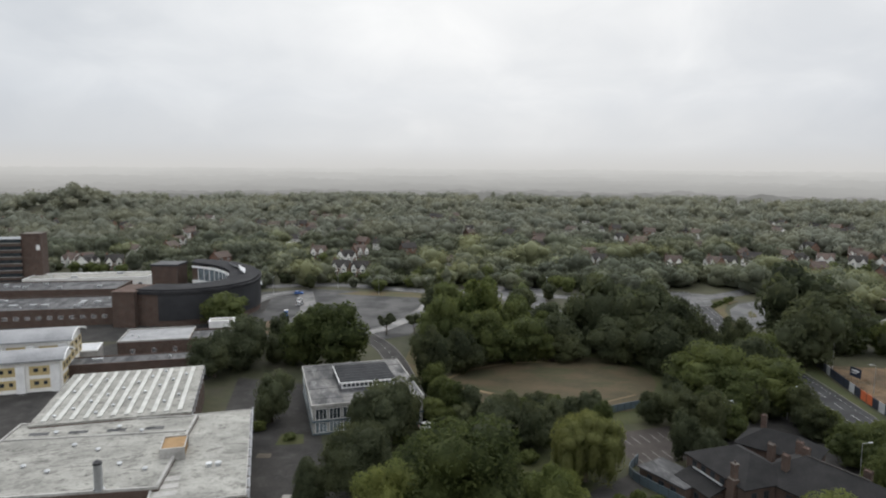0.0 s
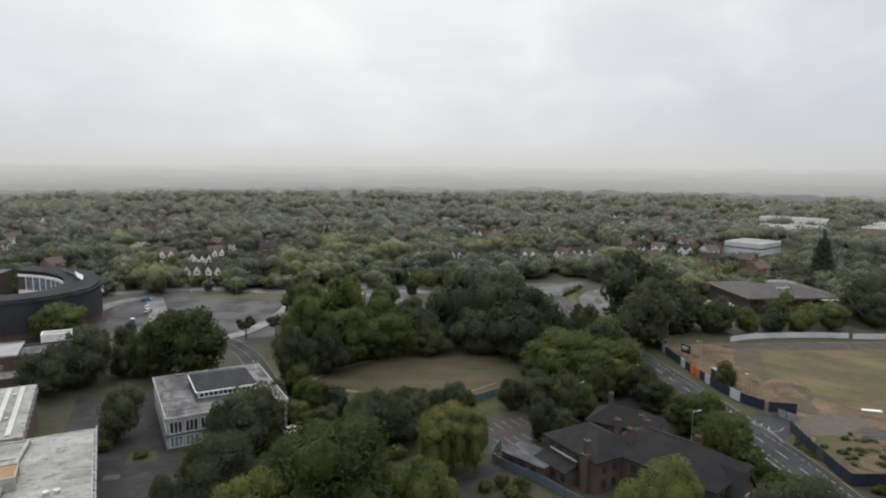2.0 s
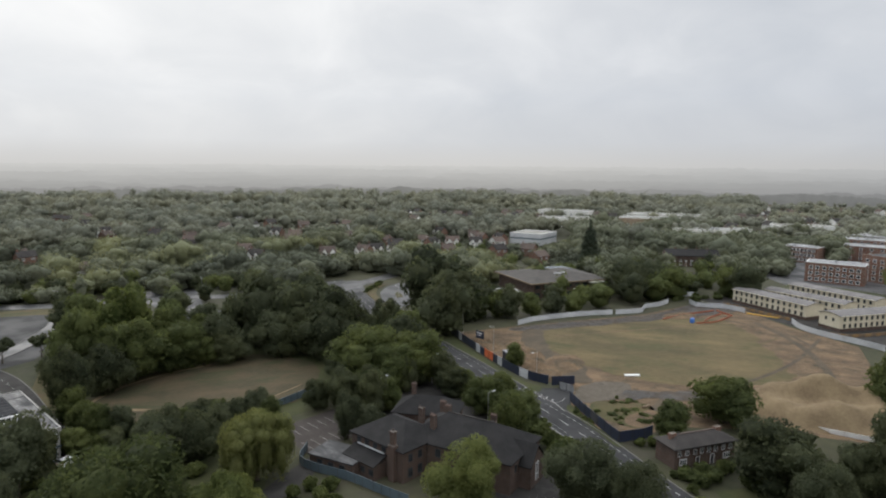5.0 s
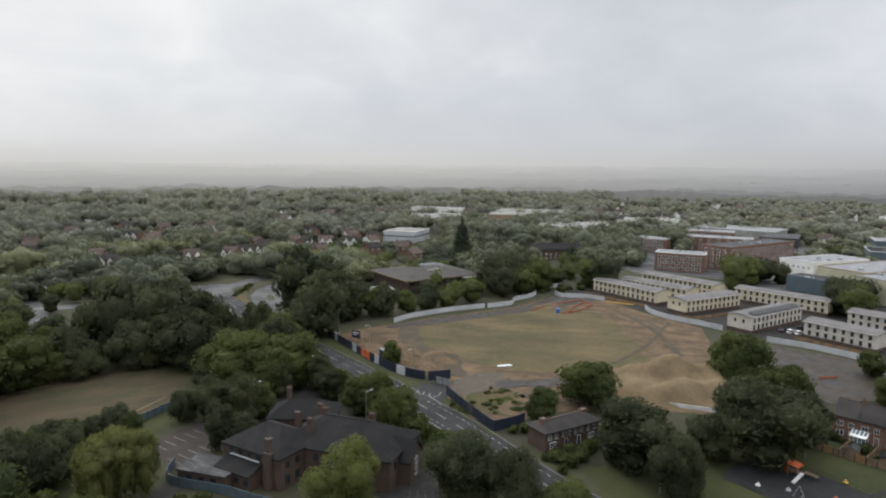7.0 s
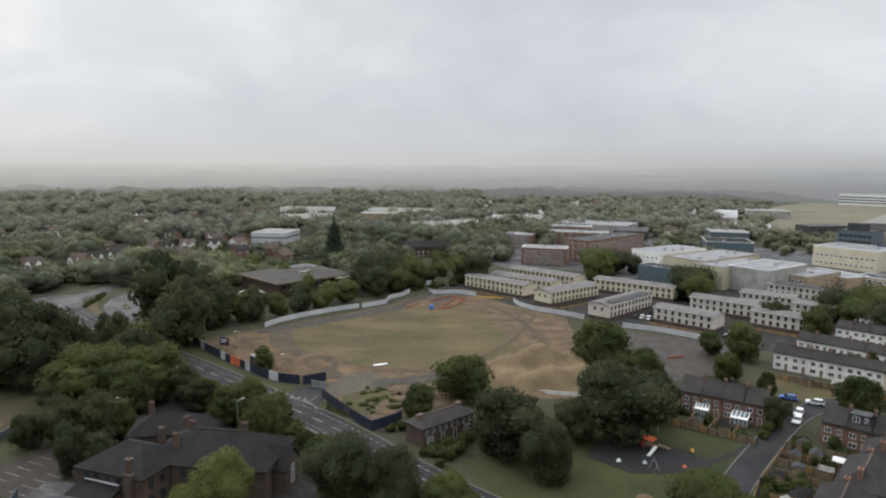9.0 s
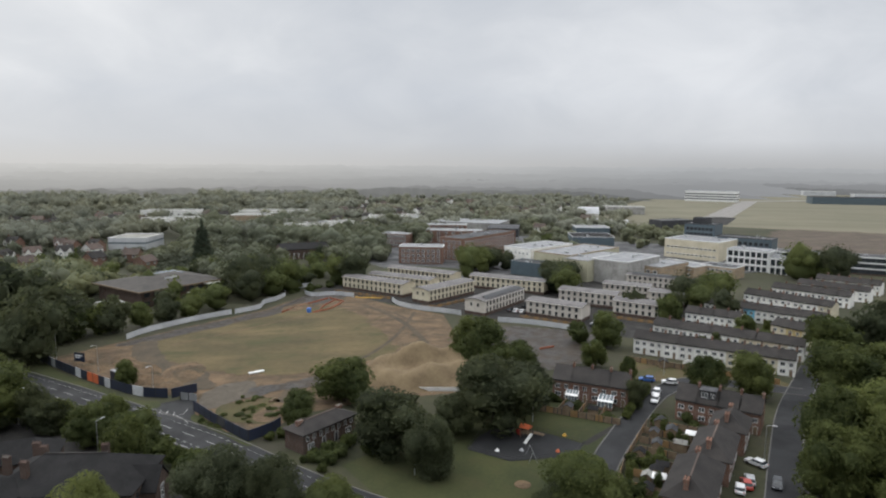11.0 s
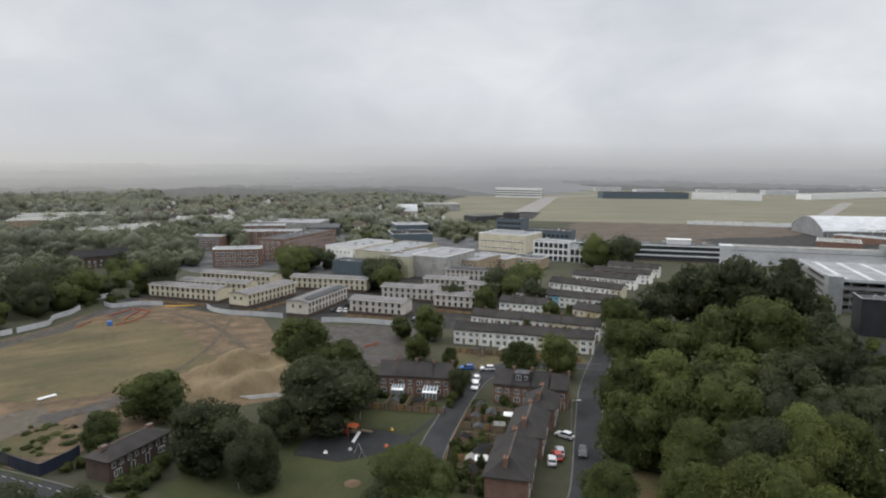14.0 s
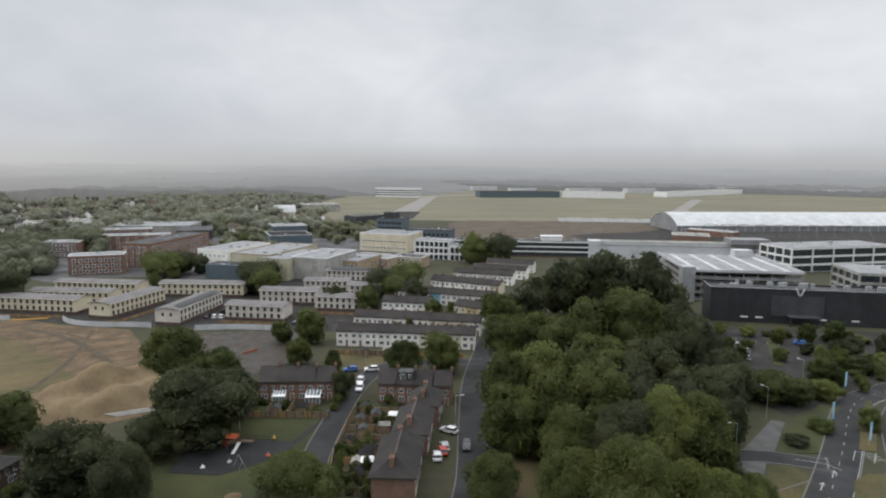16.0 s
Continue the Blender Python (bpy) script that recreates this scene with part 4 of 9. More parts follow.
def clear_of(x, y, spots):
    return all((x - a) ** 2 + (y - b) ** 2 > r * r for a, b, r in spots)


# suburban woods: crowns past counting
def woodland(name, label, spots, mat, clumps, flakes, leaf, seed, skirt=0.0):
    """Trees as heaps of rounded clumps with loose sprays of leaf over them; spots: (x, y, height, radius)."""
    rng = np.random.default_rng(seed)
    P, N, hulls = [np.zeros((0, 3))], [np.zeros((0, 3))], []
    for x, y, h, r in spots:
        leafage = flakes * min(3.5, max(0.7, (r / 5.5) ** 1.7))
        lift = 24 * max(0, 1 - math.hypot(x + 425, y - 745) / 95)
        turn = rng.uniform(0, 6.3)
        if skirt:
            hulls.append((np.array([x, y, lift + 0.27 * h]), np.array([skirt * r, skirt * r, 0.31 * h]), ICO1))
        for i in range(clumps):
            if i == 0:
                q, z, s = 0.1 * r, 0.52 * h, 0.80 * r
            else:
                q, z, s = r * rng.uniform(0.42, 0.66), h * rng.uniform(0.40, 0.64), r * rng.uniform(0.36, 0.52)
            a = turn + i * 2.4 + rng.uniform(-0.4, 0.4)
            c = np.array([x + q * math.cos(a), y + q * math.sin(a), z + lift])
            e = np.array([s, s, 0.46 * h if i == 0 else min(s * 0.85, 0.32 * h)])
            hulls.append((c, e * 0.80, ICO1))
            n = int(leafage / (clumps + 1) * (2 if i == 0 else 1))
            if n:
                d = rng.normal(size=(n, 3))
                d[:, 2] = np.abs(d[:, 2]) - 0.2
                d /= np.linalg.norm(d, axis=1, keepdims=True)
                P.append(c + d * e * rng.uniform(0.86, 1.12, (n, 1)))
                w = d + rng.normal(size=d.shape) * 0.75
                N.append(w / np.linalg.norm(w, axis=1, keepdims=True))
    me = leaf_mesh(name, np.concatenate(P), np.concatenate(N), leaf, hulls, mat, rng)
    tagged(new(name, me), label, "woodland", kind="stuff")


fill = random.Random(9)
grove("park belt", [(fill.uniform(-4, 92), fill.uniform(218, 276), fill.uniform(9, 15), fill.uniform(4.5, 7), fill.choice(("dark", "broad", "broad"))) for _ in range(26)])
grove("park belt", [(fill.uniform(60, 98), fill.uniform(172, 216), fill.uniform(9, 15), fill.uniform(4.5, 7), fill.choice(("dark", "dark", "broad"))) for _ in range(16)])
grove("club house trees", [(fill.uniform(62, 88), fill.uniform(136, 172), fill.uniform(6, 11), fill.uniform(3, 5), fill.choice(("dark", "broad"))) for _ in range(14)])
grove("library trees", [(fill.uniform(-62, -38), fill.uniform(180, 212), fill.uniform(8, 12), fill.uniform(4, 6), "dark") for _ in range(8)])
grove("road belt", [(fill.uniform(123, 137), fill.uniform(206, 230), fill.uniform(10, 17), fill.uniform(5, 8), fill.choice(("dark", "broad"))) for _ in range(7)])
grove("school trees", [(fill.uniform(222, 262), fill.uniform(186, 262), fill.uniform(8, 15), fill.uniform(3.5, 5.5), fill.choice(("dark", "broad", "broad"))) for _ in range(22)])
grove("school trees", [(fill.uniform(150, 215), fill.uniform(268, 300), fill.uniform(8, 15), fill.uniform(3.5, 5.5), fill.choice(("dark", "broad", "broad"))) for _ in range(14)])


OPEN = [(-72, 345, 13), (-72, 375, 11), (-71, 405, 10), (-70, 435, 9), (97, 370, 10), (100, 398, 16), (110, 430, 10), (120, 460, 9), (-65, 265, 55), (-20, 260, 60), (122, 268, 30), (130, 300, 26), (165, 325, 15), (60, 300, 26), (36, 290, 18),
        (-170, 280, 85), (-130, 250, 70)]
# halls, schools and offices stand clear of the trees, and so does the ground on their camera side
for x, y, r in ((200, 243, 30), (160, 236, 14), (312, 396, 36), (464, 350, 30), (470, 436, 34), (488, 570, 34), (424, 490, 26), (545, 475, 36), (328, 262, 22), (344, 186, 22), (404, 240, 20), (447, 214, 28), (486, 238, 24), (396, 176, 42),
                (562, 330, 32), (530, 240, 46), (506, 192, 32), (370, 128, 30), (365, 90, 45), (450, 40, 50)):
    d = math.hypot(x, y)
    OPEN += [(x, y, r), (x * (1 - r / d), y * (1 - r / d), r * 0.62)]


HOMES = [(-221, 375), (-211, 376), (-202, 369), (-190, 369), (-193, 474), (-138, 587), (-110, 516), (-82, 419), (-57, 396), (-57, 353), (-53, 424), (-46, 350), (4, 374), (38, 594), (25, 578), (142, 515), (97, 418),
         (94, 389), (183, 459), (160, 381), (172, 382), (184, 384), (139, 382), (263, 463), (239, 397), (269, 411), (252, 386), (281, 403), (275, 424), (225, 397)]
NEAR_HOMES = len(HOMES)
pick = random.Random(4)
for _ in range(6000):
    a, d = radians(pick.uniform(-42, 46)), pick.uniform(390, 770)
    x, y = d * math.sin(a), d * math.cos(a)
    if noise.noise((x / 60, y / 60, 3.3)) < 0.0 and clear_of(x, y, [(u, v, 15) for u, v in HOMES]) and clear_of(x, y, OPEN) and not (x > 290 and y < 520):
        HOMES.append((x, y))
    if len(HOMES) >= 150:
        break
# trees are kept off the camera side of the houses, so that their fronts show
for x, y in HOMES:
    d = math.hypot(x, y)
    OPEN += [(x, y, 7.5), (x * (1 - 13 / d), y * (1 - 13 / d), 6.5)]
for x, y in HOMES[:NEAR_HOMES]:
    d = math.hypot(x, y)
    OPEN += [(x * (1 - 14 / d), y * (1 - 14 / d), 7), (x * (1 - 26 / d), y * (1 - 26 / d), 5)]


def scatter(seed, a0, a1, d0, d1, count, hmin, hmax, gap, keep):
    rng = np.random.default_rng(seed)
    out, cell = [], {}
    for _ in range(count * 5):
        a, d = radians(rng.uniform(a0, a1)), math.sqrt(rng.uniform(d0 * d0, d1 * d1))
        x, y = d * math.sin(a), d * math.cos(a)
        k = (int(x // gap), int(y // gap))
        if k in cell or not keep(x, y):
            continue
        cell[k] = 1
        h = rng.uniform(hmin, hmax) * (1.5 if noise.noise((x / 55, y / 55, 6.6)) > 0.06 else 1.3 if rng.random() < 0.07 else 1)
        out.append((x, y, h, h * rng.uniform(0.52, 0.72) if rng.random() > 0.08 else h * 0.3))
        if len(out) >= count:
            break
    return out


def keep_homes_in_view(spots):
    """Trees between a house and the camera are cut low to fit the view, so that the house shows."""
    H = np.array(HOMES)
    D = np.hypot(H[:, 0], H[:, 1])
    U = H / D[:, None]
    out = []
    for x, y, h, r in spots:
        along = D - (U[:, 0] * x + U[:, 1] * y)
        across = np.abs(U[:, 0] * y - U[:, 1] * x)
        if ((along > 0) & (along < 48) & (across < 7.5)).any():
            h, r = min(h, 5.5), min(r, 3.4)
        out.append((x, y, h, r))
    return out


def town_free(x, y):
    # streets, buildings and the camera's views of them leave gaps in the canopy
    return clear_of(x, y, OPEN)


SUBURB = "mixed garden and street trees among houses"
near_suburb = keep_homes_in_view([(x, y, h * (0.82 + 0.5 * noise.noise((x / 20, y / 20, 4.4)) + 0.16 * math.sin(k * 1.7)), r * (1 + 0.2 * math.sin(k * 2.9))) for k, (x, y, h, r) in enumerate(scatter(1, -48, 46, 318, 500, 1100, 7, 10.5, 7.6, town_free))])
patch = [noise.noise((x / 48, y / 62, 2.7)) + 0.22 * math.sin(i * 2.39) for i, (x, y, h, r) in enumerate(near_suburb)]
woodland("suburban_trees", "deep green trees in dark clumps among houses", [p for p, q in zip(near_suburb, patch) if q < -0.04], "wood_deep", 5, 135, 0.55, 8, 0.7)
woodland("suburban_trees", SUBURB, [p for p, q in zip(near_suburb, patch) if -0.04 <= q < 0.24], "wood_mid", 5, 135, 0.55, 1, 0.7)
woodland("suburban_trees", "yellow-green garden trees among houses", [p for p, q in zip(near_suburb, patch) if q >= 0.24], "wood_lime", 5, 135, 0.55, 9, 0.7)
far_suburb = keep_homes_in_view(scatter(2, -48, 50, 500, 790, 1550, 8, 12, 10, town_free))
woodland("suburban_trees", SUBURB, far_suburb, "wood_far_hazed", 3, 46, 0.86, 2)
woodland("suburban_trees", SUBURB, scatter(7, -48, 56, 790, 1170, 1500, 10, 13.5, 14, lambda x, y: True), "wood_far_hazed", 2, 26, 1.2, 7)
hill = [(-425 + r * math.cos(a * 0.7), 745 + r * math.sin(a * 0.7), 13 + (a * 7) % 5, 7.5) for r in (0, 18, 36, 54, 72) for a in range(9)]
woodland("hill_woods", "dense trees on a low rounded hill", hill, "wood_far_hazed", 5, 150, 0.8, 6)
# young trees set on the camera side of the nearer houses
grove("front garden trees", [(x * (1 - k / math.hypot(x, y)) + off, y * (1 - k / math.hypot(x, y)), h, h * 0.5, kind) for x, y in HOMES[:NEAR_HOMES] if y < 420 for k, off, h, kind in ((12, -5, 5, "broad"), (20, 4, 6.5, "dark"))])
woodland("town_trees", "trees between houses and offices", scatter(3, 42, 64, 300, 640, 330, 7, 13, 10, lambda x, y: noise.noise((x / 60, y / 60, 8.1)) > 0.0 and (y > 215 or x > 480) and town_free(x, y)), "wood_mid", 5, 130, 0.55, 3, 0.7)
woodland("town_trees", "trees between houses and offices", scatter(4, 48, 80, 560, 1150, 900, 6, 10.5, 12, lambda x, y: noise.noise((x / 80, y / 80, 5.1)) > -0.2 and x * 0.18 < y), "wood_far_hazed", 3, 42, 0.85, 4)
WORKS = [(458, 110, 28), (475, 105, 26), (545, 125, 26), (624, 130, 26), (455, 40, 36), (470, 8, 26), (485, 40, 24), (415, 5, 24), (380, 45, 22), (378, 18, 18), (360, 70, 30), (350, 118, 36), (385, 100, 30), (666, 70, 40)]
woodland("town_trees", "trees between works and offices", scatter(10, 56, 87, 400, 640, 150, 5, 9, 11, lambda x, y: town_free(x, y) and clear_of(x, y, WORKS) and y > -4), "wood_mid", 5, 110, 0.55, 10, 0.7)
woodland("town_trees", "trees at the edge of the airfield town", scatter(5, 66, 79, 640, 1010, 110, 4, 8, 13, lambda x, y: clear_of(x, y, [(728, 174, 26), (815, 150, 34), (624, 130, 24), (666, 70, 40)])), "wood_far_hazed", 3, 60, 0.8, 5)

# ---- buildings: the kinds ----
def roof_kit(parent, L, D, n, seed, z, mat="metal"):
    """Small plant on a flat roof: vents, cowls and boxes."""
    r = random.Random(seed)
    for i in range(n):
        x, y = r.uniform(0.12, 0.88) * L, r.uniform(0.15, 0.85) * D
        k = r.random()
        if k < 0.45:
            g = Geo().rod((x, y, z), (x, y, z + 0.5), 0.22, n=10).rod((x, y, z + 0.5), (x, y, z + 0.62), 0.4, 0.3, 10)
            part("roof_vent", g, mat, parent)
        else:
            a, b, c = r.uniform(0.5, 1.4), r.uniform(0.4, 1.0), r.uniform(0.5, 1.2)
            g = Geo().box(x - a, x + a, y - b, y + b, z, z + c).box(x - a - 0.08, x + a + 0.08, y - b - 0.08, y + b + 0.08, z + c, z + c + 0.08)
            part("roof_unit", g, mat, parent)


def flat_block(name, label, p0, p1, depth, h, wall="brick", roof="roof_felt", parapet=0.35, coping="concrete", category="building", group="",
               front=(), back=(), left=(), right=(), plant=0, band=None, z=0.0):
    """A flat-roofed block. front, left, right: rows of windows (z, count, width, height)."""
    m, L = footing(p0, p1, z)
    ob = thing(name, label, category, m, group)
    D = depth
    part("wall", Geo().box(0, L, 0, D, 0, h), wall, ob)
    t = 0.3
    g = Geo().box(-0.06, L + 0.06, -0.06, t, h, h + parapet).box(-0.06, L + 0.06, D - t, D + 0.06, h, h + parapet)
    g.box(-0.06, t, t, D - t, h, h + parapet).box(L - t, L + 0.06, t, D - t, h, h + parapet)
    part("parapet", g, coping, ob)
    part("roof", Geo().box(t, L - t, t, D - t, h, h + 0.12), roof, ob)
    if band:
        for zz, hh, mt in band:
            part("band", Geo().box(-0.08, L + 0.08, -0.08, D + 0.08, zz, zz + hh), mt, ob)
    for zz, n, w, hh, *kw in front:
        window_row(ob, L, -0.01, zz, 0, n, w, hh, **(kw[0] if kw else {}))
    for zz, n, w, hh, *kw in back:
        window_row(ob, L, D + 0.01, zz, 180, n, w, hh, **(kw[0] if kw else {}))
    for zz, n, w, hh, *kw in left:
        window_row(ob, D, 0, zz, 270, n, w, hh, x0=-0.01, **(kw[0] if kw else {}))
    for zz, n, w, hh, *kw in right:
        window_row(ob, D, 0, zz, 90, n, w, hh, x0=L + 0.01, **(kw[0] if kw else {}))
    if plant:
        roof_kit(ob, L, D, plant, int(abs(p0[0] * 7 + p0[1])), h + 0.1)
    return ob, L


def gable_roof(ob, L, D, eave, ridge, mat, over=0.3, name="roof"):
    t = 0.16
    k = (ridge - eave) / (D / 2)
    o = over
    top = [(-o, eave - o * k + t), (D / 2, ridge + t), (D + o, eave - o * k + t)]
    low = [(D + o, eave - o * k), (D / 2, ridge), (-o, eave - o * k)]
    part(name, Geo().prism((top + low)[::-1], -over * 0.6, L + over * 0.6), mat, ob)
    part("ridge_tile", Geo().prism([(D / 2 - 0.16, ridge + t - 0.1), (D / 2 + 0.16, ridge + t - 0.1), (D / 2, ridge + t + 0.09)], -over * 0.6, L + over * 0.6), mat, ob)


def hip_roof(ob, L, D, eave, ridge, mat, over=0.4, inset=None, x0=0.0, y0=0.0, name="roof"):
    i = min(D, L) / 2 if inset is None else inset
    a, b, c, d = x0 - over, x0 + L + over, y0 - over, y0 + D + over
    if L >= D:
        r0, r1 = (x0 + i, y0 + D / 2, ridge), (x0 + L - i, y0 + D / 2, ridge)
        f = [(4, 5, 9, 8), (5, 6, 9), (6, 7, 8, 9), (7, 4, 8)]
    else:
        r0, r1 = (x0 + L / 2, y0 + i, ridge), (x0 + L / 2, y0 + D - i, ridge)
        f = [(4, 5, 8), (5, 6, 9, 8), (6, 7, 9), (7, 4, 8, 9)]
    e = eave - 0.05
    v = [(a, c, e), (b, c, e), (b, d, e), (a, d, e), (a, c, e + 0.2), (b, c, e + 0.2), (b, d, e + 0.2), (a, d, e + 0.2), r0, r1]
    part(name, Geo().add(v, f + [(3, 2, 1, 0), (0, 1, 5, 4), (1, 2, 6, 5), (2, 3, 7, 6), (3, 0, 4, 7)]), mat, ob)


def chimney(ob, x, y, z0, z1, w=0.7, d=0.7, mat="brick", pots=2):
    ob = part("chimney", Geo().box(x - w / 2, x + w / 2, y - d / 2, y + d / 2, z0, z1).box(x - w / 2 - 0.06, x + w / 2 + 0.06, y - d / 2 - 0.06, y + d / 2 + 0.06, z1 - 0.3, z1 - 0.1), mat, ob)
    for i in range(pots):
        u = x + (i - (pots - 1) / 2) * w * 0.5
        part("chimney_pot", Geo().rod((u, y, z1), (u, y, z1 + 0.35), 0.12, 0.09, 8), "tile_red", ob)


def terrace(p0, p1, n, depth=8.0, eave=5.0, ridge=7.4, walls=("render",), roof="tile", label="terraced house", group="terrace", back_first=True):
    """A row of joined houses, each a thing of its own, sharing meshes where they look alike."""
    m, L = footing(p0, p1)
    w = L / n
    made = {}
    for i in range(n):
        mat = walls[(i * 7 + i // 3) % len(walls)]
        here = m @ Matrix.Translation((i * w, 0, 0))
        if mat in made:
            copy_thing(made[mat], here)
            continue
        colour = {"render": "white-rendered", "cream": "cream-rendered", "brick": "red brick", "brick_dark": "brown brick", "yellow": "ochre-painted", "sky_blue": "light blue painted", "brick_buff": "buff brick"}[mat]
        ob = made[mat] = thing("terraced_house", f"{colour} {label} with dark tiled roof", "house", here, group)
        D = depth
        part("wall", Geo().prism([(0, 0), (D, 0), (D, eave), (D / 2, ridge), (0, eave)], 0.02, w - 0.02), mat, ob)
        gable_roof(ob, w, D, eave, ridge, roof, 0.3)
        for y, rz in ((-0.01, 0),) if group.startswith("white") else ((-0.01, 0), (D + 0.01, 180)):
            window(ob, w * 0.28, y, 2.9, rz, 1.3, 1.15)
            window(ob, w * 0.74, y, 2.9, rz, 1.0, 1.15)
            window(ob, w * 0.30, y, 0.75, rz, 1.5, 1.25)
            door(ob, w * 0.76, y, 0.05, rz, 0.85, 2.0, "charcoal" if i % 2 else "timber")
        part("gutter", Geo().box(0, w, -0.42, -0.3, eave - 0.34, eave - 0.22), "frame_dark", ob)
        chimney(ob, w - 0.1, D / 2, ridge - 0.6, ridge + 1.0, 0.55, 0.9)
    return m, L


def modular(p0, p1, depth=9.5, strip=False, skin="cream"):
    """Two-storey barrel-roofed factory-built housing block: cream boards over a brick plinth."""
    m, L = footing(p0, p1)
    ob = thing("housing_block", f"two-storey {'cream' if skin == 'cream' else 'white'}-boarded housing block with curved grey roof", "housing block", m, "curved-roof housing blocks")
    D, e, r = depth, 6.1, 7.0
    part("plinth", Geo().box(0, L, 0, D, 0, 1.3), "brick_dark", ob, "brick plinth")
    part("wall", Geo().box(0.02, L - 0.02, 0.02, D - 0.02, 1.3, e), skin, ob)
    arc = [(-0.4 + (D + 0.8) * i / 12, e - 0.1 + (r - e) * math.sin(math.pi * i / 12)) for i in range(13)]
    low = [(y, z - 0.18) for y, z in arc[::-1]]
    part("roof", Geo().prism((arc + low)[::-1], -0.5, L + 0.5), "roof_taupe", ob)
    for x in (0.15, L - 0.3):
        part("gable_infill", Geo().prism([(0.1, e - 0.05), (D - 0.1, e - 0.05)] + [(D * (1 - i / 8), e - 0.3 + (r - e) * math.sin(math.pi * i / 8)) for i in range(1, 8)], x, x + 0.15), skin, ob)
    n = max(4, int(L / 2.6))
    window_row(ob, L, 0.01, 4.0, 0, n, 1.05, 1.55, inset=0.6, frame="frame_dark", bars=0)
    window_row(ob, L, 0.01, 1.5, 0, n, 1.05, 1.6, inset=0.6, frame="frame_dark", bars=0)
    window_row(ob, D, 0, 3.55, 270, 2, 0.95, 1.3, inset=1.5, x0=0.01, frame="frame_dark", bars=0)
    part("fascia", Geo().box(-0.45, L + 0.45, -0.46, -0.40, e - 0.36, e - 0.08), skin, ob)
    if strip:
        part("roof_glazing", Geo().prism([(0.5, e + 0.42), (3.1, e + 1.17), (3.1, e + 1.27), (0.5, e + 0.52)], 2.5, L - 1.0), "frame_dark", ob, "long dark glazed strip in the roof")
    return ob


def semi(x, y, rz, wall, roof, label, group, w=9.5, d=8.0, e=5.0, r=8.4, cross=True):
    """A suburban house with a front gable, bay windows and a chimney."""
    ob = thing("house", label, "house", pose(x, y, 0, 0, 0, rz), group)
    part("wall", Geo().prism([(0, 0), (d, 0), (d, e), (d / 2, r), (0, e)], -w / 2, w / 2), wall, ob)
    t, o = 0.16, 0.35
    k = (r - e) / (d / 2)
    prof = [(-o, e - o * k + t), (d / 2, r + t), (d + o, e - o * k + t), (d + o, e - o * k), (d / 2, r), (-o, e - o * k)]
    part("roof", Geo().prism(prof[::-1], -w / 2 - 0.25, w / 2 + 0.25), roof, ob)
    if cross:
        for s in ((-1, 1) if w > 9 else (1,)):
            c, hw, top = s * w * 0.27, w * 0.16, r - 1.1
            g = Geo().add([(c - hw, -0.9, 2.5), (c + hw, -0.9, 2.5), (c + hw, -0.9, e), (c, -0.9, top), (c - hw, -0.9, e), (c - hw, d / 2, 2.5), (c + hw, d / 2, 2.5), (c + hw, d / 2, e), (c, d / 2, top), (c - hw, d / 2, e)],
                          [(0, 1, 2, 3, 4), (9, 8, 7, 6, 5), (0, 4, 9, 5), (1, 6, 7, 2)])
            part("front_gable", g, "render", ob, "white-rendered front gable")
            g = Geo()
            for q in (-1, 1):
                a = [(c, -1.15, top + 0.02), (c + q * (hw + 0.3), -1.15, e - 0.32), (c + q * (hw + 0.3), d / 2, e - 0.32), (c, d / 2, top + 0.02)]
                g.add(a + [(px, py, pz + 0.17) for px, py, pz in a], [(0, 1, 2, 3), (7, 6, 5, 4), (0, 4, 5, 1), (1, 5, 6, 2), (2, 6, 7, 3), (3, 7, 4, 0)])
            part("gable_roof", g, roof, ob)
            window(ob, c, -0.91, 3.1, 0, 1.7, 1.3, bars=2)
            window(ob, c, -0.01, 0.7, 0, 2.0, 1.5, bars=2)
    door(ob, 0, -0.01, 0, 0, 0.95, 2.05, "green")
    window(ob, 0, -0.01, 3.1, 0, 0.8, 1.1, bars=0)
    chimney(ob, -w * 0.42, d / 2, r - 0.8, r + 1.3, 0.9, 0.6)
    return ob


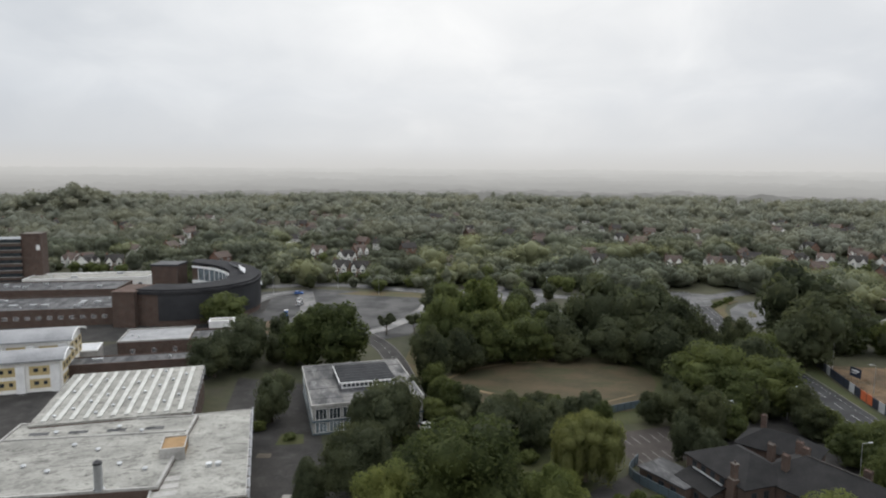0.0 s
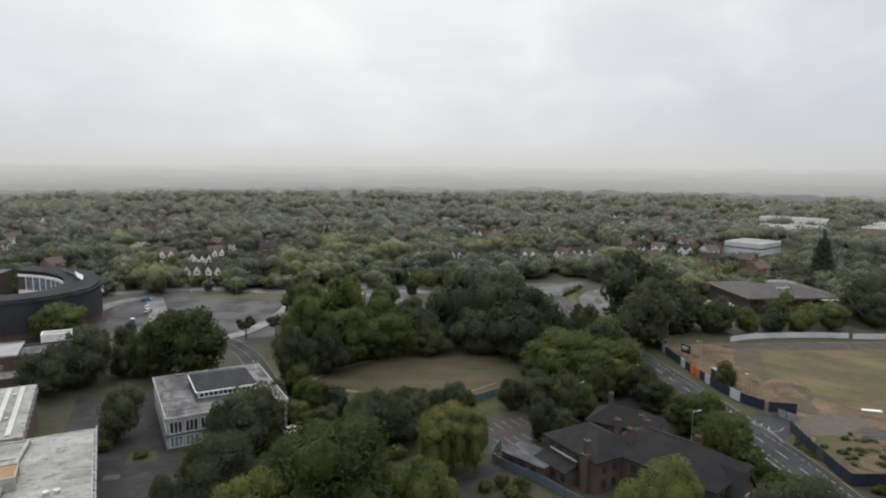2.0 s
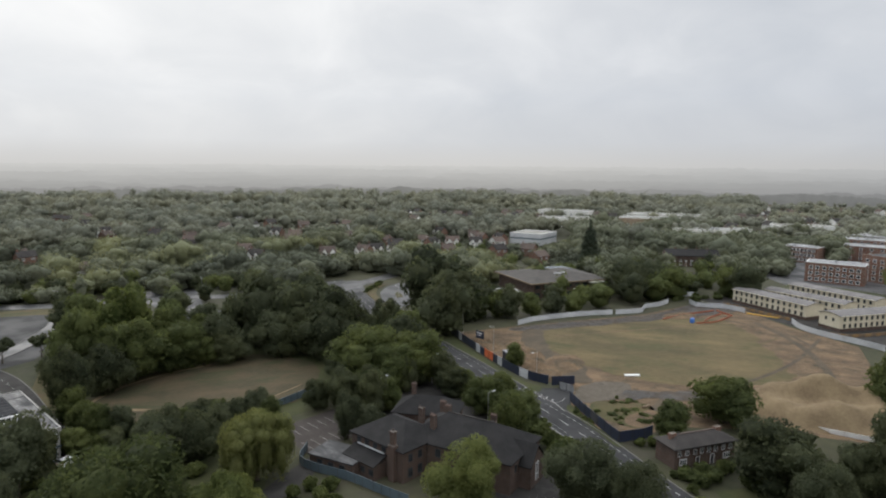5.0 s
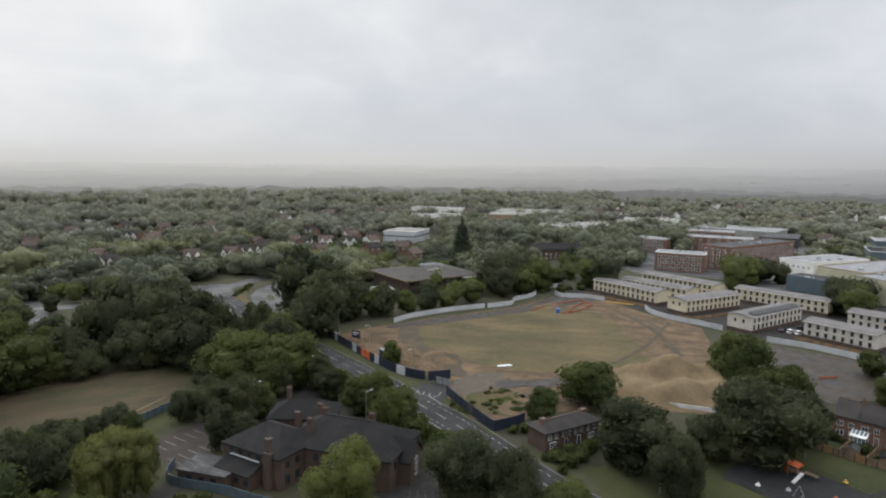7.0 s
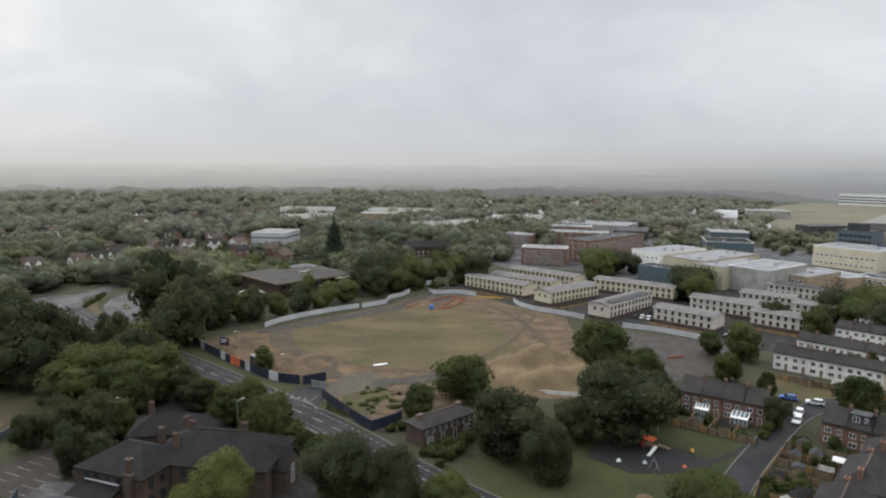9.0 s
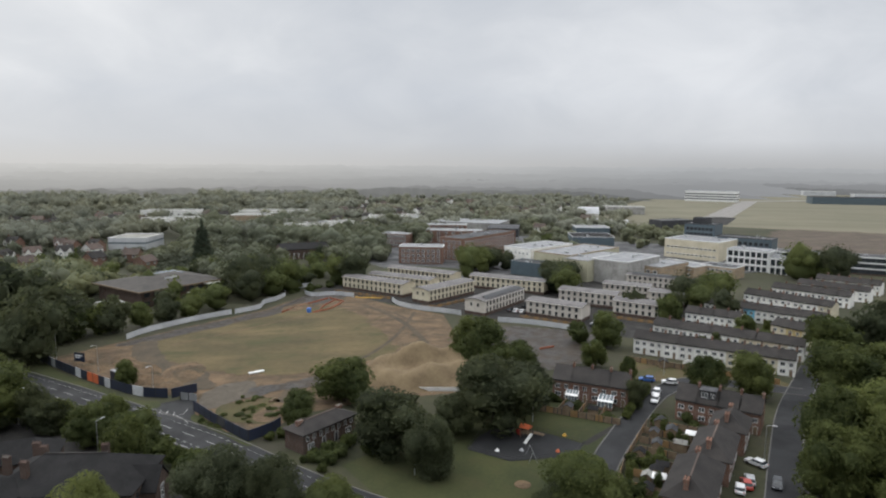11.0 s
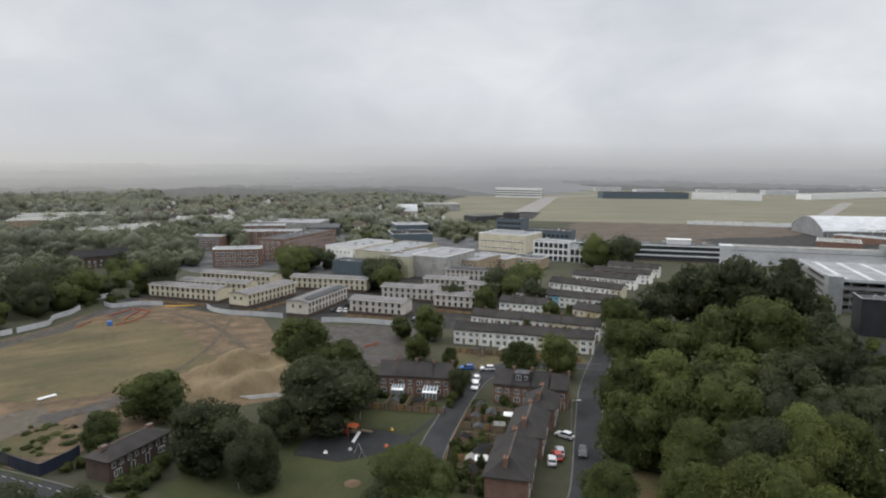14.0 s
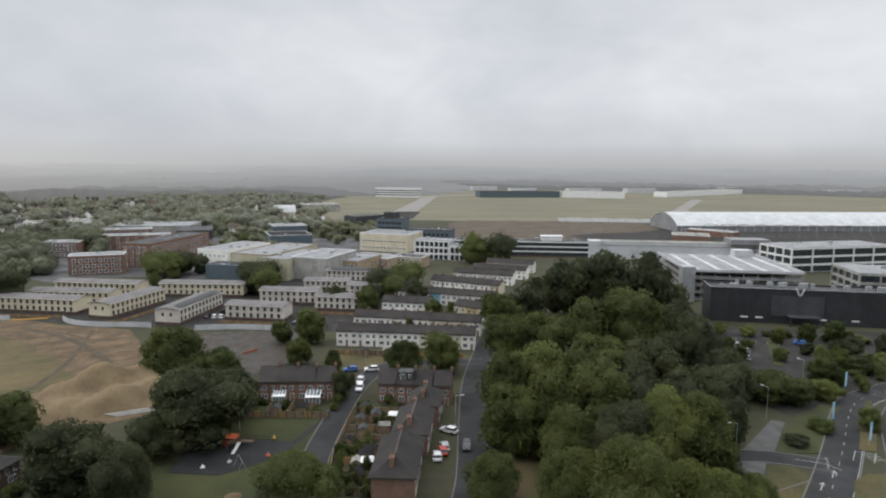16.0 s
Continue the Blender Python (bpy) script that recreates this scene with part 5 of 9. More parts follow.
# ---- the works with the pale roofs ----
def works():
    m, L = footing((-81, 121), (-52.5, 129))
    D = 33
    ob = thing("factory_hall", "single-storey factory hall with striped pale rooflights", "factory", m)
    part("wall", Geo().box(0, L, 0, D, 0, 8.6), "brick_dark", ob)
    part("roof", Geo().box(-0.3, L + 0.3, 0.3, D + 0.3, 8.6, 9.0), "roof_pale", ob)
    for i in range(11):
        x = 1.6 + (L - 4.2) * i / 10
        part("rooflight", Geo().prism([(1.5, 9.0), (D - 1, 9.0), (D - 1, 9.28), (1.5, 9.28)], x, x + 0.95), "roof_strip", ob, "raised pale rooflight strip")
        if i < 10:
            for j in range(2):
                u = 4 + (i * 3.7 + j * 15) % (D - 7)
                part("roof_vent", Geo().rod((x + 1.8, u, 9.0), (x + 1.8, u, 9.35), 0.28, n=8).rod((x + 1.8, u, 9.35), (x + 1.8, u, 9.5), 0.42, 0.2, 8), "metal", ob)
    for j in range(9):
        part("gutter_bracket", Geo().box(L + 0.3, L + 0.55, 1 + j * 3.8, 1.2 + j * 3.8, 7.2, 9.1), "pale_metal", ob)
    part("downpipe", Geo().rod((L + 0.2, 0.6, 0), (L + 0.2, 0.6, 8.7), 0.12), "frame_dark", ob)

    m, L = footing((-79, 92.5), (-45.5, 98))
    D = 31.0
    ob = thing("factory_block", "flat-roofed factory block with stained pale roof", "factory", m)
    part("wall", Geo().box(0, L, 0, D, 0, 8.3), "brick_dark", ob)
    part("roof", Geo().box(0.4, L - 0.5, 0.4, D - 0.4, 8.3, 8.5), "roof_pale", ob)
    g = Geo().box(0, L, D - 0.4, D, 8.3, 8.75).box(0, L, 0, 0.4, 8.3, 8.75).box(0, 0.4, 0.4, D - 0.4, 8.3, 8.75).box(L - 0.5, L, 0.4, D - 0.4, 8.3, 8.9)
    part("parapet", g, "concrete", ob)
    part("roof_step", Geo().box(0.4, L - 0.5, D - 8.2, D - 7.9, 8.5, 8.72), "concrete", ob, "low kerb across the roof")
    for i in range(11):
        x, y = 4 + (i * 5.3) % (L - 7), 3 + (i * 7.9) % (D - 6)
        part("roof_vent", Geo().rod((x, y, 8.5), (x, y, 8.85), 0.32, n=10).rod((x, y, 8.85), (x, y, 9.0), 0.5, 0.3, 10), "metal", ob)
    for i in range(4):
        part("roof_patch", Geo().box(4 + i * 7, 7.5 + i * 7, D - 6.2, D - 4.9, 8.5, 8.54), "roof_felt", ob, "dark felt repair")
    flue = thing("flue", "round silver metal flue with dark cowl", "flue", Matrix.Translation((-54.6, 97.2, 8.5)))
    part("pipe", Geo().rod((0, 0, 0), (0, 0, 4.4), 0.66, n=20).rod((0, 0, 0), (0, 0, 0.25), 0.9, n=20).rod((0, 0, 2.2), (0, 0, 2.32), 0.7, n=20), "metal", flue)
    part("cowl", Geo().rod((0, 0, 4.4), (0, 0, 4.75), 0.72, 0.72, 16).rod((0, 0, 4.75), (0, 0, 5.1), 0.6, 0.25, 16), "frame_dark", flue)

    m, L = footing((-45.5, 93), (-31, 97))
    D = 38
    ob = thing("factory_annex", "flat-roofed annex with pale stained roof and railings", "factory", m)
    part("wall", Geo().box(0, L, 0, D, 0, 7.7), "brick_dark", ob)
    part("roof", Geo().box(0.3, L - 0.2, 0.2, D - 0.2, 7.7, 7.95), "roof_pale", ob)
    part("parapet", Geo().box(0, 0.3, 0, D, 7.7, 8.2).box(L - 0.2, L, 0, D, 7.7, 8.05).box(0.3, L - 0.2, 0, 0.2, 7.7, 8.05).box(0.3, L - 0.2, D - 0.2, D, 7.7, 8.05), "concrete", ob)
    for j in range(10):
        y = 1 + j * 3.9
        part("gutter_bracket", Geo().box(L, L + 0.5, y, y + 0.35, 7.0, 8.3).box(L + 0.35, L + 0.5, y, y + 0.35, 8.3, 8.9), "pale_metal", ob)
    part("rail", Geo().rod((L + 0.4, 0.5, 8.8), (L + 0.4, D - 1, 8.8), 0.05).rod((L + 0.4, 0.5, 8.3), (L + 0.4, D - 1, 8.3), 0.05), "pale_metal", ob)
    for a, b in ((8.5, 12), (10.0, 12)):
        part("roof_vent", Geo().rod((a, b, 7.95), (a, b, 8.5), 0.45, n=12).rod((a, b, 8.5), (a, b, 8.65), 0.6, 0.5, 12), "metal", ob)
    for i in range(3):
        part("roof_patch", Geo().box(0.8, 4.2, 8 - i * 2.6, 9.6 - i * 2.6, 7.95, 8.0), "concrete", ob)
    part("stair_cover", Geo().box(0.2, 4.0, 16, 21.5, 7.9, 10.1), "plywood", ob, "brown boarded roof hatch house")
    part("stair_cover_rim", Geo().box(0.0, 4.2, 15.8, 16.1, 7.9, 10.3).box(0.0, 0.2, 16.1, 21.4, 10.1, 10.3).box(4.0, 4.2, 16.1, 21.4, 10.1, 10.3).box(0.0, 4.2, 21.4, 21.7, 7.9, 10.3), "concrete", ob)


works()


# ---- yellow and white building with swept roofs ----
def swept(p0, p1, D, h, name_label):
    m, L = footing(p0, p1)
    ob = thing("office_building", name_label, "office building", m, "swept-roof buildings")
    part("wall", Geo().box(0, L, 0, D, 0, h), "render", ob)
    for i in range(int(L / 8)):
        x = L - 3.2 - i * 8
        for z in (1.1, 4.6, 7.2):
            if z + 2.4 < h + 0.2:
                part("panel", Geo().box(x - 4.2, x + 0.6, -0.06, 0.01, z, z + 2.5), "yellow", ob, "ochre cladding panel")
                window(ob, x - 2.6, -0.07, z + 0.9, 0, 1.1, 1.0, frame="frame_dark", bars=1)
                window(ob, x - 0.5, -0.07, z + 0.9, 0, 0.9, 1.0, frame="frame_dark", bars=0)
        part("bay", Geo().box(x + 0.8, x + 2.9, -0.7, 0.01, 0, h - 1.2), "white", ob, "projecting white stair bay")
    for z in (1.1, 4.6, 7.2):
        for k in range(3):
            if z + 2.4 < h + 0.2:
                part("panel", Geo().box(L - 0.01, L + 0.06, 2 + k * D / 3.2, 2 + k * D / 3.2 + 3.4, z, z + 2.4), "yellow", ob, "ochre cladding panel")
                window(ob, L + 0.07, 3.6 + k * D / 3.2, z + 0.8, 90, 1.2, 1.1, frame="frame_dark")
    n = 14
    arc = [(-1.2 + (D + 2.4) * i / n, h + 0.2 + 1.9 * math.sin(math.pi * (i / n) ** 0.8)) for i in range(n + 1)]
    part("roof", Geo().prism((arc + [(y, z - 0.35) for y, z in arc[::-1]])[::-1], -1.0, L + 1.2), "roof_grey", ob, "curved grey metal roof")
    part("gable_infill", Geo().prism([(0.0, h)] + [(D, h)] + [(y, z - 0.36) for y, z in arc[::-1][2:-2]], L - 0.3, L - 0.05), "render", ob)
    part("roof_edge", Geo().prism((arc + [(y, z - 0.5) for y, z in arc[::-1]])[::-1], L + 1.2, L + 1.45), "white", ob)


swept((-140, 155), (-102, 167), 9, 8.6, "white and ochre clad building with a swept pale roof")
swept((-144, 166), (-105.5, 177), 13, 11.2, "taller white and ochre block with a curved roof")


# ---- shopping precinct ----
def precinct():
    t = thing("brick_tower", "dark red brick stair tower with banded office floors", "tower", pose(-203, 308, 0, 0, 0, 14))
    part("shaft", Geo().box(0, 8.5, 0, 9, 0, 26.5).box(-0.2, 8.7, -0.2, 9.2, 26.5, 27.0), "brick_dark", t)
    for i in range(7):
        part("floor_band", Geo().box(-26, 0, -1.5, 12, 1.5 + i * 3.3, 2.9 + i * 3.3), "brick_dark", t)
        part("window_strip", Geo().box(-25.8, -0.02, -1.2, 11.8, 2.9 + i * 3.3, 4.8 + i * 3.3), "glass", t)
        part("sill", Geo().box(-26.1, 0, -1.7, 12.1, 2.8 + i * 3.3, 3.0 + i * 3.3), "concrete", t)
    part("sign", Geo().box(6.3, 7.9, -0.12, 0, 19, 21.5), "white", t)

    flat_block("shop_building", "long low brown brick shop roofs with plant", (-190, 226), (-121, 240), 26, 6.0, "brick_dark", "roof_felt", 0.6, "brick_dark", "shops", front=((2.8, 18, 1.6, 1.2),), plant=22)
    flat_block("shop_building", "flat-roofed brown brick shops", (-206, 262), (-140, 272), 22, 7.0, "brick_dark", "roof_felt", 0.5, "brick_dark", "shops", plant=10)
    flat_block("shop_building", "pale flat-roofed shop block", (-196, 296), (-142, 306), 18, 6.5, "render", "roof_pale", 0.4, "white", "shops", front=((3, 12, 2, 1.4),), plant=4)
    flat_block("low_building", "low brown brick building with grey flat roof", (-101, 195), (-80.5, 200), 16, 5.2, "brick_dark", "roof_grey", 0.45, "concrete", "building", front=((1.6, 3, 1.2, 1.4),), plant=3)
    flat_block("low_building", "low brown brick building with dark roof", (-80.2, 199), (-62, 204), 13, 4.9, "brick_dark", "roof_felt", 0.6, "brick_dark", "building", front=((1.6, 3, 1.2, 1.2),), plant=2)
    flat_block("low_building", "long low dark brick service building", (-106, 174), (-66, 184), 8, 4.0, "brick_dark", "roof_felt", 0.4, "brick_dark", "building", plant=2)
    flat_block("plant_room", "white plant room on a flat roof", (-80, 216), (-72, 218), 5, 6.8, "white", "roof_pale", 0.3, "white", "building")
    flat_block("loading_bay", "white loading bay with canopy", (-113, 186), (-104, 189), 9, 4.4, "concrete", "pale_metal", 0.3, "white", "building")


def drum():
    """Horseshoe-shaped leisure building with a black curved wall and glazed roof ends."""
    ob = thing("leisure_centre", "horseshoe leisure building with black curved wall and dark roof", "leisure centre", pose(-107, 266, 0))
    ro, ri, h = 29.5, 17.5, 13.6
    a0, a1, n = -106, 104, 48
    ang = [radians(a0 + (a1 - a0) * i / n) for i in range(n + 1)]
    rise = [3.6 * max(0.0, (i / n - 0.45) / 0.55) for i in range(n + 1)]

    def ring_wall(r0, r1, z0, z1, k0=0, k1=n, lift0=0.0, lift1=1.0):
        v, f = [], []
        for a, u in list(zip(ang, rise))[k0:k1 + 1]:
            for r, z, q in ((r0, z0, lift0), (r1, z0, lift0), (r1, z1, lift1), (r0, z1, lift1)):
                v.append((r * math.cos(a), r * math.sin(a), z + u * q))
        m = k1 - k0
        for i in range(m):
            for k in range(4):
                f.append((4 * i + k, 4 * i + (k + 1) % 4, 4 * i + 4 + (k + 1) % 4, 4 * i + 4 + k))
        f += [(3, 2, 1, 0), (4 * m, 4 * m + 1, 4 * m + 2, 4 * m + 3)]
        return Geo().add(v, f)

    part("wall", ring_wall(ri, ro, 0, h - 1.4), "brick_dark", ob)
    part("cladding", ring_wall(ro - 0.1, ro + 0.25, 2.2, h - 1.5, 4, 30), "black", ob, "black panelled curved facade")
    part("fascia", ring_wall(ro - 6, ro + 0.7, h - 1.4, h - 0.3, 0, n, 1.0), "dark_roof", ob)
    part("roof", ring_wall(ri - 0.4, ro - 0.3, h - 0.3, h + 0.4, 0, n, 1.0), "dark_roof", ob)
    part("window_band", ring_wall(ri - 0.5, ri - 0.1, 6.0, h - 2.0, 12, 46), "glass_pale", ob)
    for i in range(12, 47, 2):
        x, y = (ri - 0.7) * math.cos(ang[i]), (ri - 0.7) * math.sin(ang[i])
        part("mullion", Geo().rod((x, y, 6), (x, y, h - 1.6 + rise[i]), 0.16, n=6), "white", ob)
    part("roof_rim", ring_wall(ri - 0.9, ri - 0.4, h - 2.0, h - 1.0, 10, n, 1.0), "white", ob)
    part("sill_rim", ring_wall(ri - 0.9, ri - 0.4, 5.4, 6.2, 12, n), "white", ob)
    part("end_pier", Geo().box(-15.5, -7.2, -31.5, -16, 0, h - 0.6).box(-15.8, -6.9, -31.8, -15.7, h - 0.6, h), "brick_dark", ob, "brown brick end pier")
    part("stair_block", Geo().box(-22, -10.5, 16, 27, 0, h + 2.2), "brick_dark", ob, "brown brick stair block")
    part("stair_roof", Geo().box(-22.4, -10.1, 15.6, 27.4, h + 2.2, h + 3.0), "charcoal", ob)
    for a, b in ((14, 33), (36, 56)):
        r0, r1 = radians(a), radians(b)
        v = [((ro + 1) * math.cos(r0), (ro + 1) * math.sin(r0), h - 4.5), ((ro + 1) * math.cos(r1), (ro + 1) * math.sin(r1), h - 2.5), ((ro - 8) * math.cos(r1), (ro - 8) * math.sin(r1), h + 3.6), ((ro - 8) * math.cos(r0), (ro - 8) * math.sin(r0), h + 2.4)]
        g = Geo().add(v + [(x, y, z + 0.3) for x, y, z in v], [(3, 2, 1, 0), (4, 5, 6, 7), (0, 1, 5, 4), (1, 2, 6, 5), (2, 3, 7, 6), (3, 0, 4, 7)])
        part("glazed_slope", g, "pale_metal", ob, "sloping pale glazed roof end")
    tree(-112, 266, 11, 5, "lime", "court tree")


precinct()
drum()


# ---- library ----
def library():
    m, L = footing((-29, 138), (-4, 145.3))
    D, h = 30, 6.9
    ob = thing("library", "two-storey flat-roofed building with wet dark roof and glazed walls", "library", m)
    part("wall", Geo().box(0.3, L - 0.3, 0.3, D - 0.3, 0, h - 0.6), "concrete", ob)
    part("fascia", Geo().box(0, L, 0, D, h - 0.6, h), "concrete", ob)
    part("roof", Geo().box(0.25, L - 0.25, 0.25, D - 0.25, h, h + 0.14), "roof_felt", ob)
    part("parapet", Geo().box(0, L, -0.05, 0.25, h, h + 0.25).box(0, L, D - 0.25, D, h, h + 0.25).box(0, 0.25, 0.25, D - 0.25, h, h + 0.25).box(L - 0.25, L, 0.25, D - 0.25, h, h + 0.25), "concrete", ob)
    for i in range(4):
        part("roof_seam", Geo().box(0.4, L - 0.4, 4 + i * 7, 4.1 + i * 7, h + 0.14, h + 0.2), "charcoal", ob)
    window_row(ob, L, 0.29, 3.5, 0, 8, 2.6, 2.6, inset=0.6, bars=2)
    window_row(ob, L, 0.29, 0.5, 0, 8, 2.6, 2.4, inset=0.6, bars=2, glass="glass_pale")
    window_row(ob, D, 0.0, 3.6, 270, 10, 2.5, 2.4, inset=0.6, x0=0.29, bars=2)
    part("band", Geo().box(0.1, L - 0.1, 0.1, D - 0.1, 2.95, 3.35), "blue_dark", ob)
    part("plinth", Geo().box(0.2, L - 0.2, 0.2, D - 0.2, 0, 0.45), "blue_dark", ob)
    part("lantern_wall", Geo().box(8.0, 20.8, 9.6, 22.4, h + 0.14, h + 1.5), "frame_white", ob, "white clerestory band")
    for i in range(12):
        part("clerestory_pane", Geo().box(8.3 + i * 1.05, 9.1 + i * 1.05, 9.52, 9.6, h + 0.5, h + 1.3), "glass", ob)
        part("clerestory_pane", Geo().box(7.92, 8.0, 9.9 + i * 1.03, 10.7 + i * 1.03, h + 0.5, h + 1.3), "glass", ob)
    part("lantern_roof", Geo().box(7.6, 21.2, 9.2, 22.8, h + 1.5, h + 1.75).box(7.9, 20.9, 9.5, 22.5, h + 1.75, h + 1.9), "lantern_roof", ob)
    for i in range(6):
        part("roof_seam", Geo().box(8.0, 20.8, 10.5 + i * 2, 10.65 + i * 2, h + 1.9, h + 1.96), "charcoal", ob)
    part("lantern_trim", Geo().box(7.5, 21.3, 9.05, 9.2, h + 1.45, h + 1.8).box(7.45, 7.6, 9.05, 22.9, h + 1.45, h + 1.8), "frame_white", ob)


library()


# ---- the brick club house by the road ----
def manor():
    ob = thing("manor_house", "large old red brick house with dark slate hipped roofs", "house", footing((47, 117), (51.5, 103))[0])
    L, D, e = 14.7, 12, 6.2
    part("wall", Geo().box(0, L, 0, D, 0, e).box(1.5, 10, -3.2, 0, 0, 3.0), "brick_dark", ob)
    hip_roof(ob, L, D, e, 9.6, "slate", 0.45, 5.5)
    part("bay_roof", Geo().prism([(-3.6, 2.95), (0.0, 4.3), (0.0, 4.45), (-3.6, 3.1)][::-1], 1.1, 10.4), "slate", ob)
    part("bay_flashing", Geo().box(2, 9.6, -0.3, 0.0, 4.45, 4.6), "pale_metal", ob)
    for x in (2.2, 4.6, 7.0, 9.4):
        window(ob, x, -0.01, 4.65, 0, 1.2, 1.2, frame="frame_dark")
        window(ob, x - 0.1, -3.21, 1.0, 0, 1.3, 1.3, frame="frame_dark")
    for y in (2.0, 4.6, 7.4):
        window(ob, L + 0.01, y, 3.8, 90, 1.1, 1.6, frame="frame_dark")
        window(ob, L + 0.01, y, 0.7, 90, 1.2, 1.9, frame="frame_dark")
    part("chimney_breast", Geo().box(L - 3.2, L - 1.6, -0.9, 0.3, 0, 7.2).box(L - 2.9, L - 1.9, -0.6, 0.2, 7.2, 9.6).box(L - 3.0, L - 1.8, -0.7, 0.3, 9.6, 9.9), "brick_dark", ob, "tall external brick chimney")
    part("chimney_pot", Geo().rod((L - 2.4, -0.2, 9.9), (L - 2.4, -0.2, 10.4), 0.16, 0.13), "tile_red", ob)
    for x, y, t in ((L - 1.0, 9.5, 10.7), (9.0, 11.0, 10.5)):
        chimney(ob, x, y, 7.0, t, 1.2, 0.8, "brick_dark", 3)
    part("lead_flat", Geo().box(10.5, 14.4, 12.1, 16, 6.0, 7.6), "concrete", ob, "pale flat lead roof")
    # main range, askew, towards the road
    m2, L = footing((55, 110), (66.5, 89.5))
    D, e = 14.0, 6.0
    ob2 = thing("manor_range", "main range of an old brick house under a dark slate roof", "house", m2)
    part("wall", Geo().box(0, L, 0, D, 0, e), "brick_dark", ob2)
    hip_roof(ob2, L, D, e, 10.2, "slate", 0.45, 6.5)
    for x in (2.2, 5.2, 8.2, 11.2, 14.2, 17.2):
        window(ob2, x, -0.01, 3.7, 0, 1.2, 1.7, frame="frame_dark")
        window(ob2, x, -0.01, 0.6, 0, 1.3, 2.0, frame="frame_dark")
    for y in (2.5, 12.5):
        window(ob2, L + 0.01, y, 3.6, 90, 1.0, 1.5, frame="frame_dark")
    part("porch", Geo().prism([(3.9, 0), (10.1, 0), (10.1, 4.6), (7.0, 7.6), (3.9, 4.6)], L, L + 2.4), "brick_dark", ob2, "gabled brick end bay")
    g = Geo()
    for a, b in ((3.5, 7.0), (10.5, 7.0)):
        v = [(L - 3, a, 4.3), (L + 2.7, a, 4.3), (L + 2.7, b, 7.75), (L - 3, b, 7.75)]
        g.add(v + [(x, y, z + 0.18) for x, y, z in v], [(0, 1, 2, 3), (7, 6, 5, 4), (0, 4, 5, 1), (1, 5, 6, 2), (2, 6, 7, 3), (3, 7, 4, 0)])
    part("porch_roof", g, "slate", ob2)
    window(ob2, L + 2.41, 7.0, 1.0, 90, 1.4, 3.4, rows=3)
    for x, y, t in ((6, 7.7, 11.3), (14.5, 11.5, 9.8), (2.0, 12.5, 9.8)):
        chimney(ob2, x, y, 7.0, t, 1.2, 0.8, "brick_dark", 3)
    part("ridge_cap", Geo().box(6.4, L - 6.4, D / 2 - 0.15, D / 2 + 0.15, 10.1, 10.32), "tile", ob2)
    m, L = footing((38.5, 118.5), (44, 109.5))
    ob = thing("side_wing", "low brick side wing with dark flat roof", "building", m)
    part("wall", Geo().box(0, L, 0, 6.5, 0, 2.7), "brick_dark", ob)
    part("roof", Geo().box(-0.3, L + 0.2, -0.3, 6.8, 2.7, 3.0), "roof_felt", ob)
    window_row(ob, L, -0.01, 1.0, 0, 3, 1.3, 1.2, frame="frame_dark")
    m, L = footing((59, 123), (69.5, 113.5))
    ob = thing("rear_wing", "two-storey brick rear wing with slate hipped roof", "building", m)
    part("wall", Geo().box(0, L, 0, 8.5, 0, 5.8), "brick_dark", ob)
    hip_roof(ob, L, 8.5, 5.8, 8.8, "slate", 0.4, 4.0)
    window_row(ob, L, -0.01, 3.6, 0, 3, 1.1, 1.4, frame="frame_dark")
    chimney(ob, 3.2, 6.5, 6.8, 10.6, 1.0, 0.8, "brick_dark", 2)


manor()

# ---- housing blocks with curved roofs ----
for a, b, st in (((254, 179), (249, 143), 0), ((266, 172), (264.5, 137), 0), ((288, 174), (284, 135), 0), ((242, 126), (273, 118), 0), ((286, 126), (285, 88), 0), ((233, 96), (266, 91), 1),
                 ((243, 82), (240, 59), 0), ((272, 77), (270, 52), 0), ((296, 63), (295, 42), 0), ((326, 58), (323, 32), 1), ((260, 51), (257.5, 32), 0), ((286, 41), (284, 27), 0)):
    modular(a, b, strip=bool(st), skin="cream" if a[1] > 97 else "buff_render")

# ---- white terraces ----
MIXED = ("render", "render", "cream", "render", "render", "render", "cream")
for a, b, n, w in (((209, 34), (205, -12), 10, MIXED), ((230, 31), (222, -15), 10, MIXED), ((256, 23), (253, 4), 4, MIXED), ((250, -6), (242, -20), 3, ("cream", "yellow", "cream")),
                   ((278, 18), (266, -24), 9, ("render", "render", "sky_blue", "cream", "render")), ((307, 4), (292, -28), 7, MIXED), ((329, -7), (319, -37), 6, MIXED),
                   ((346, -18), (336, -46), 6, MIXED), ((366, -27), (357, -53), 6, MIXED)):
    terrace(a, b, n, 7.2, 5.1, 6.9, walls=w, group="white terraces")

# ---- brick houses near the green ----
terrace((157.5, 45.5), (158.5, 26.5), 4, 8, 5.2, 7.8, ("brick",), "tile", "terraced house", "houses by the green")
terrace((157, 15.2), (155.2, -3.2), 4, 8, 5.2, 7.8, ("brick",), "tile", "terraced house", "houses by the green")
dm = thing("dormer", "black flat-roofed loft dormer with white window", "dormer", footing((157, 15.2), (155.2, -3.2))[0])
part("box", Geo().box(5.2, 8.6, 0.9, 4.2, 5.7, 7.9), "charcoal", dm)
part("roof", Geo().box(5.0, 8.8, 0.7, 4.3, 7.9, 8.05), "roof_felt", dm)
window(dm, 6.2, 0.89, 6.2, 0, 1.3, 1.4)
window(dm, 8.0, 0.89, 6.5, 0, 0.7, 1.0)


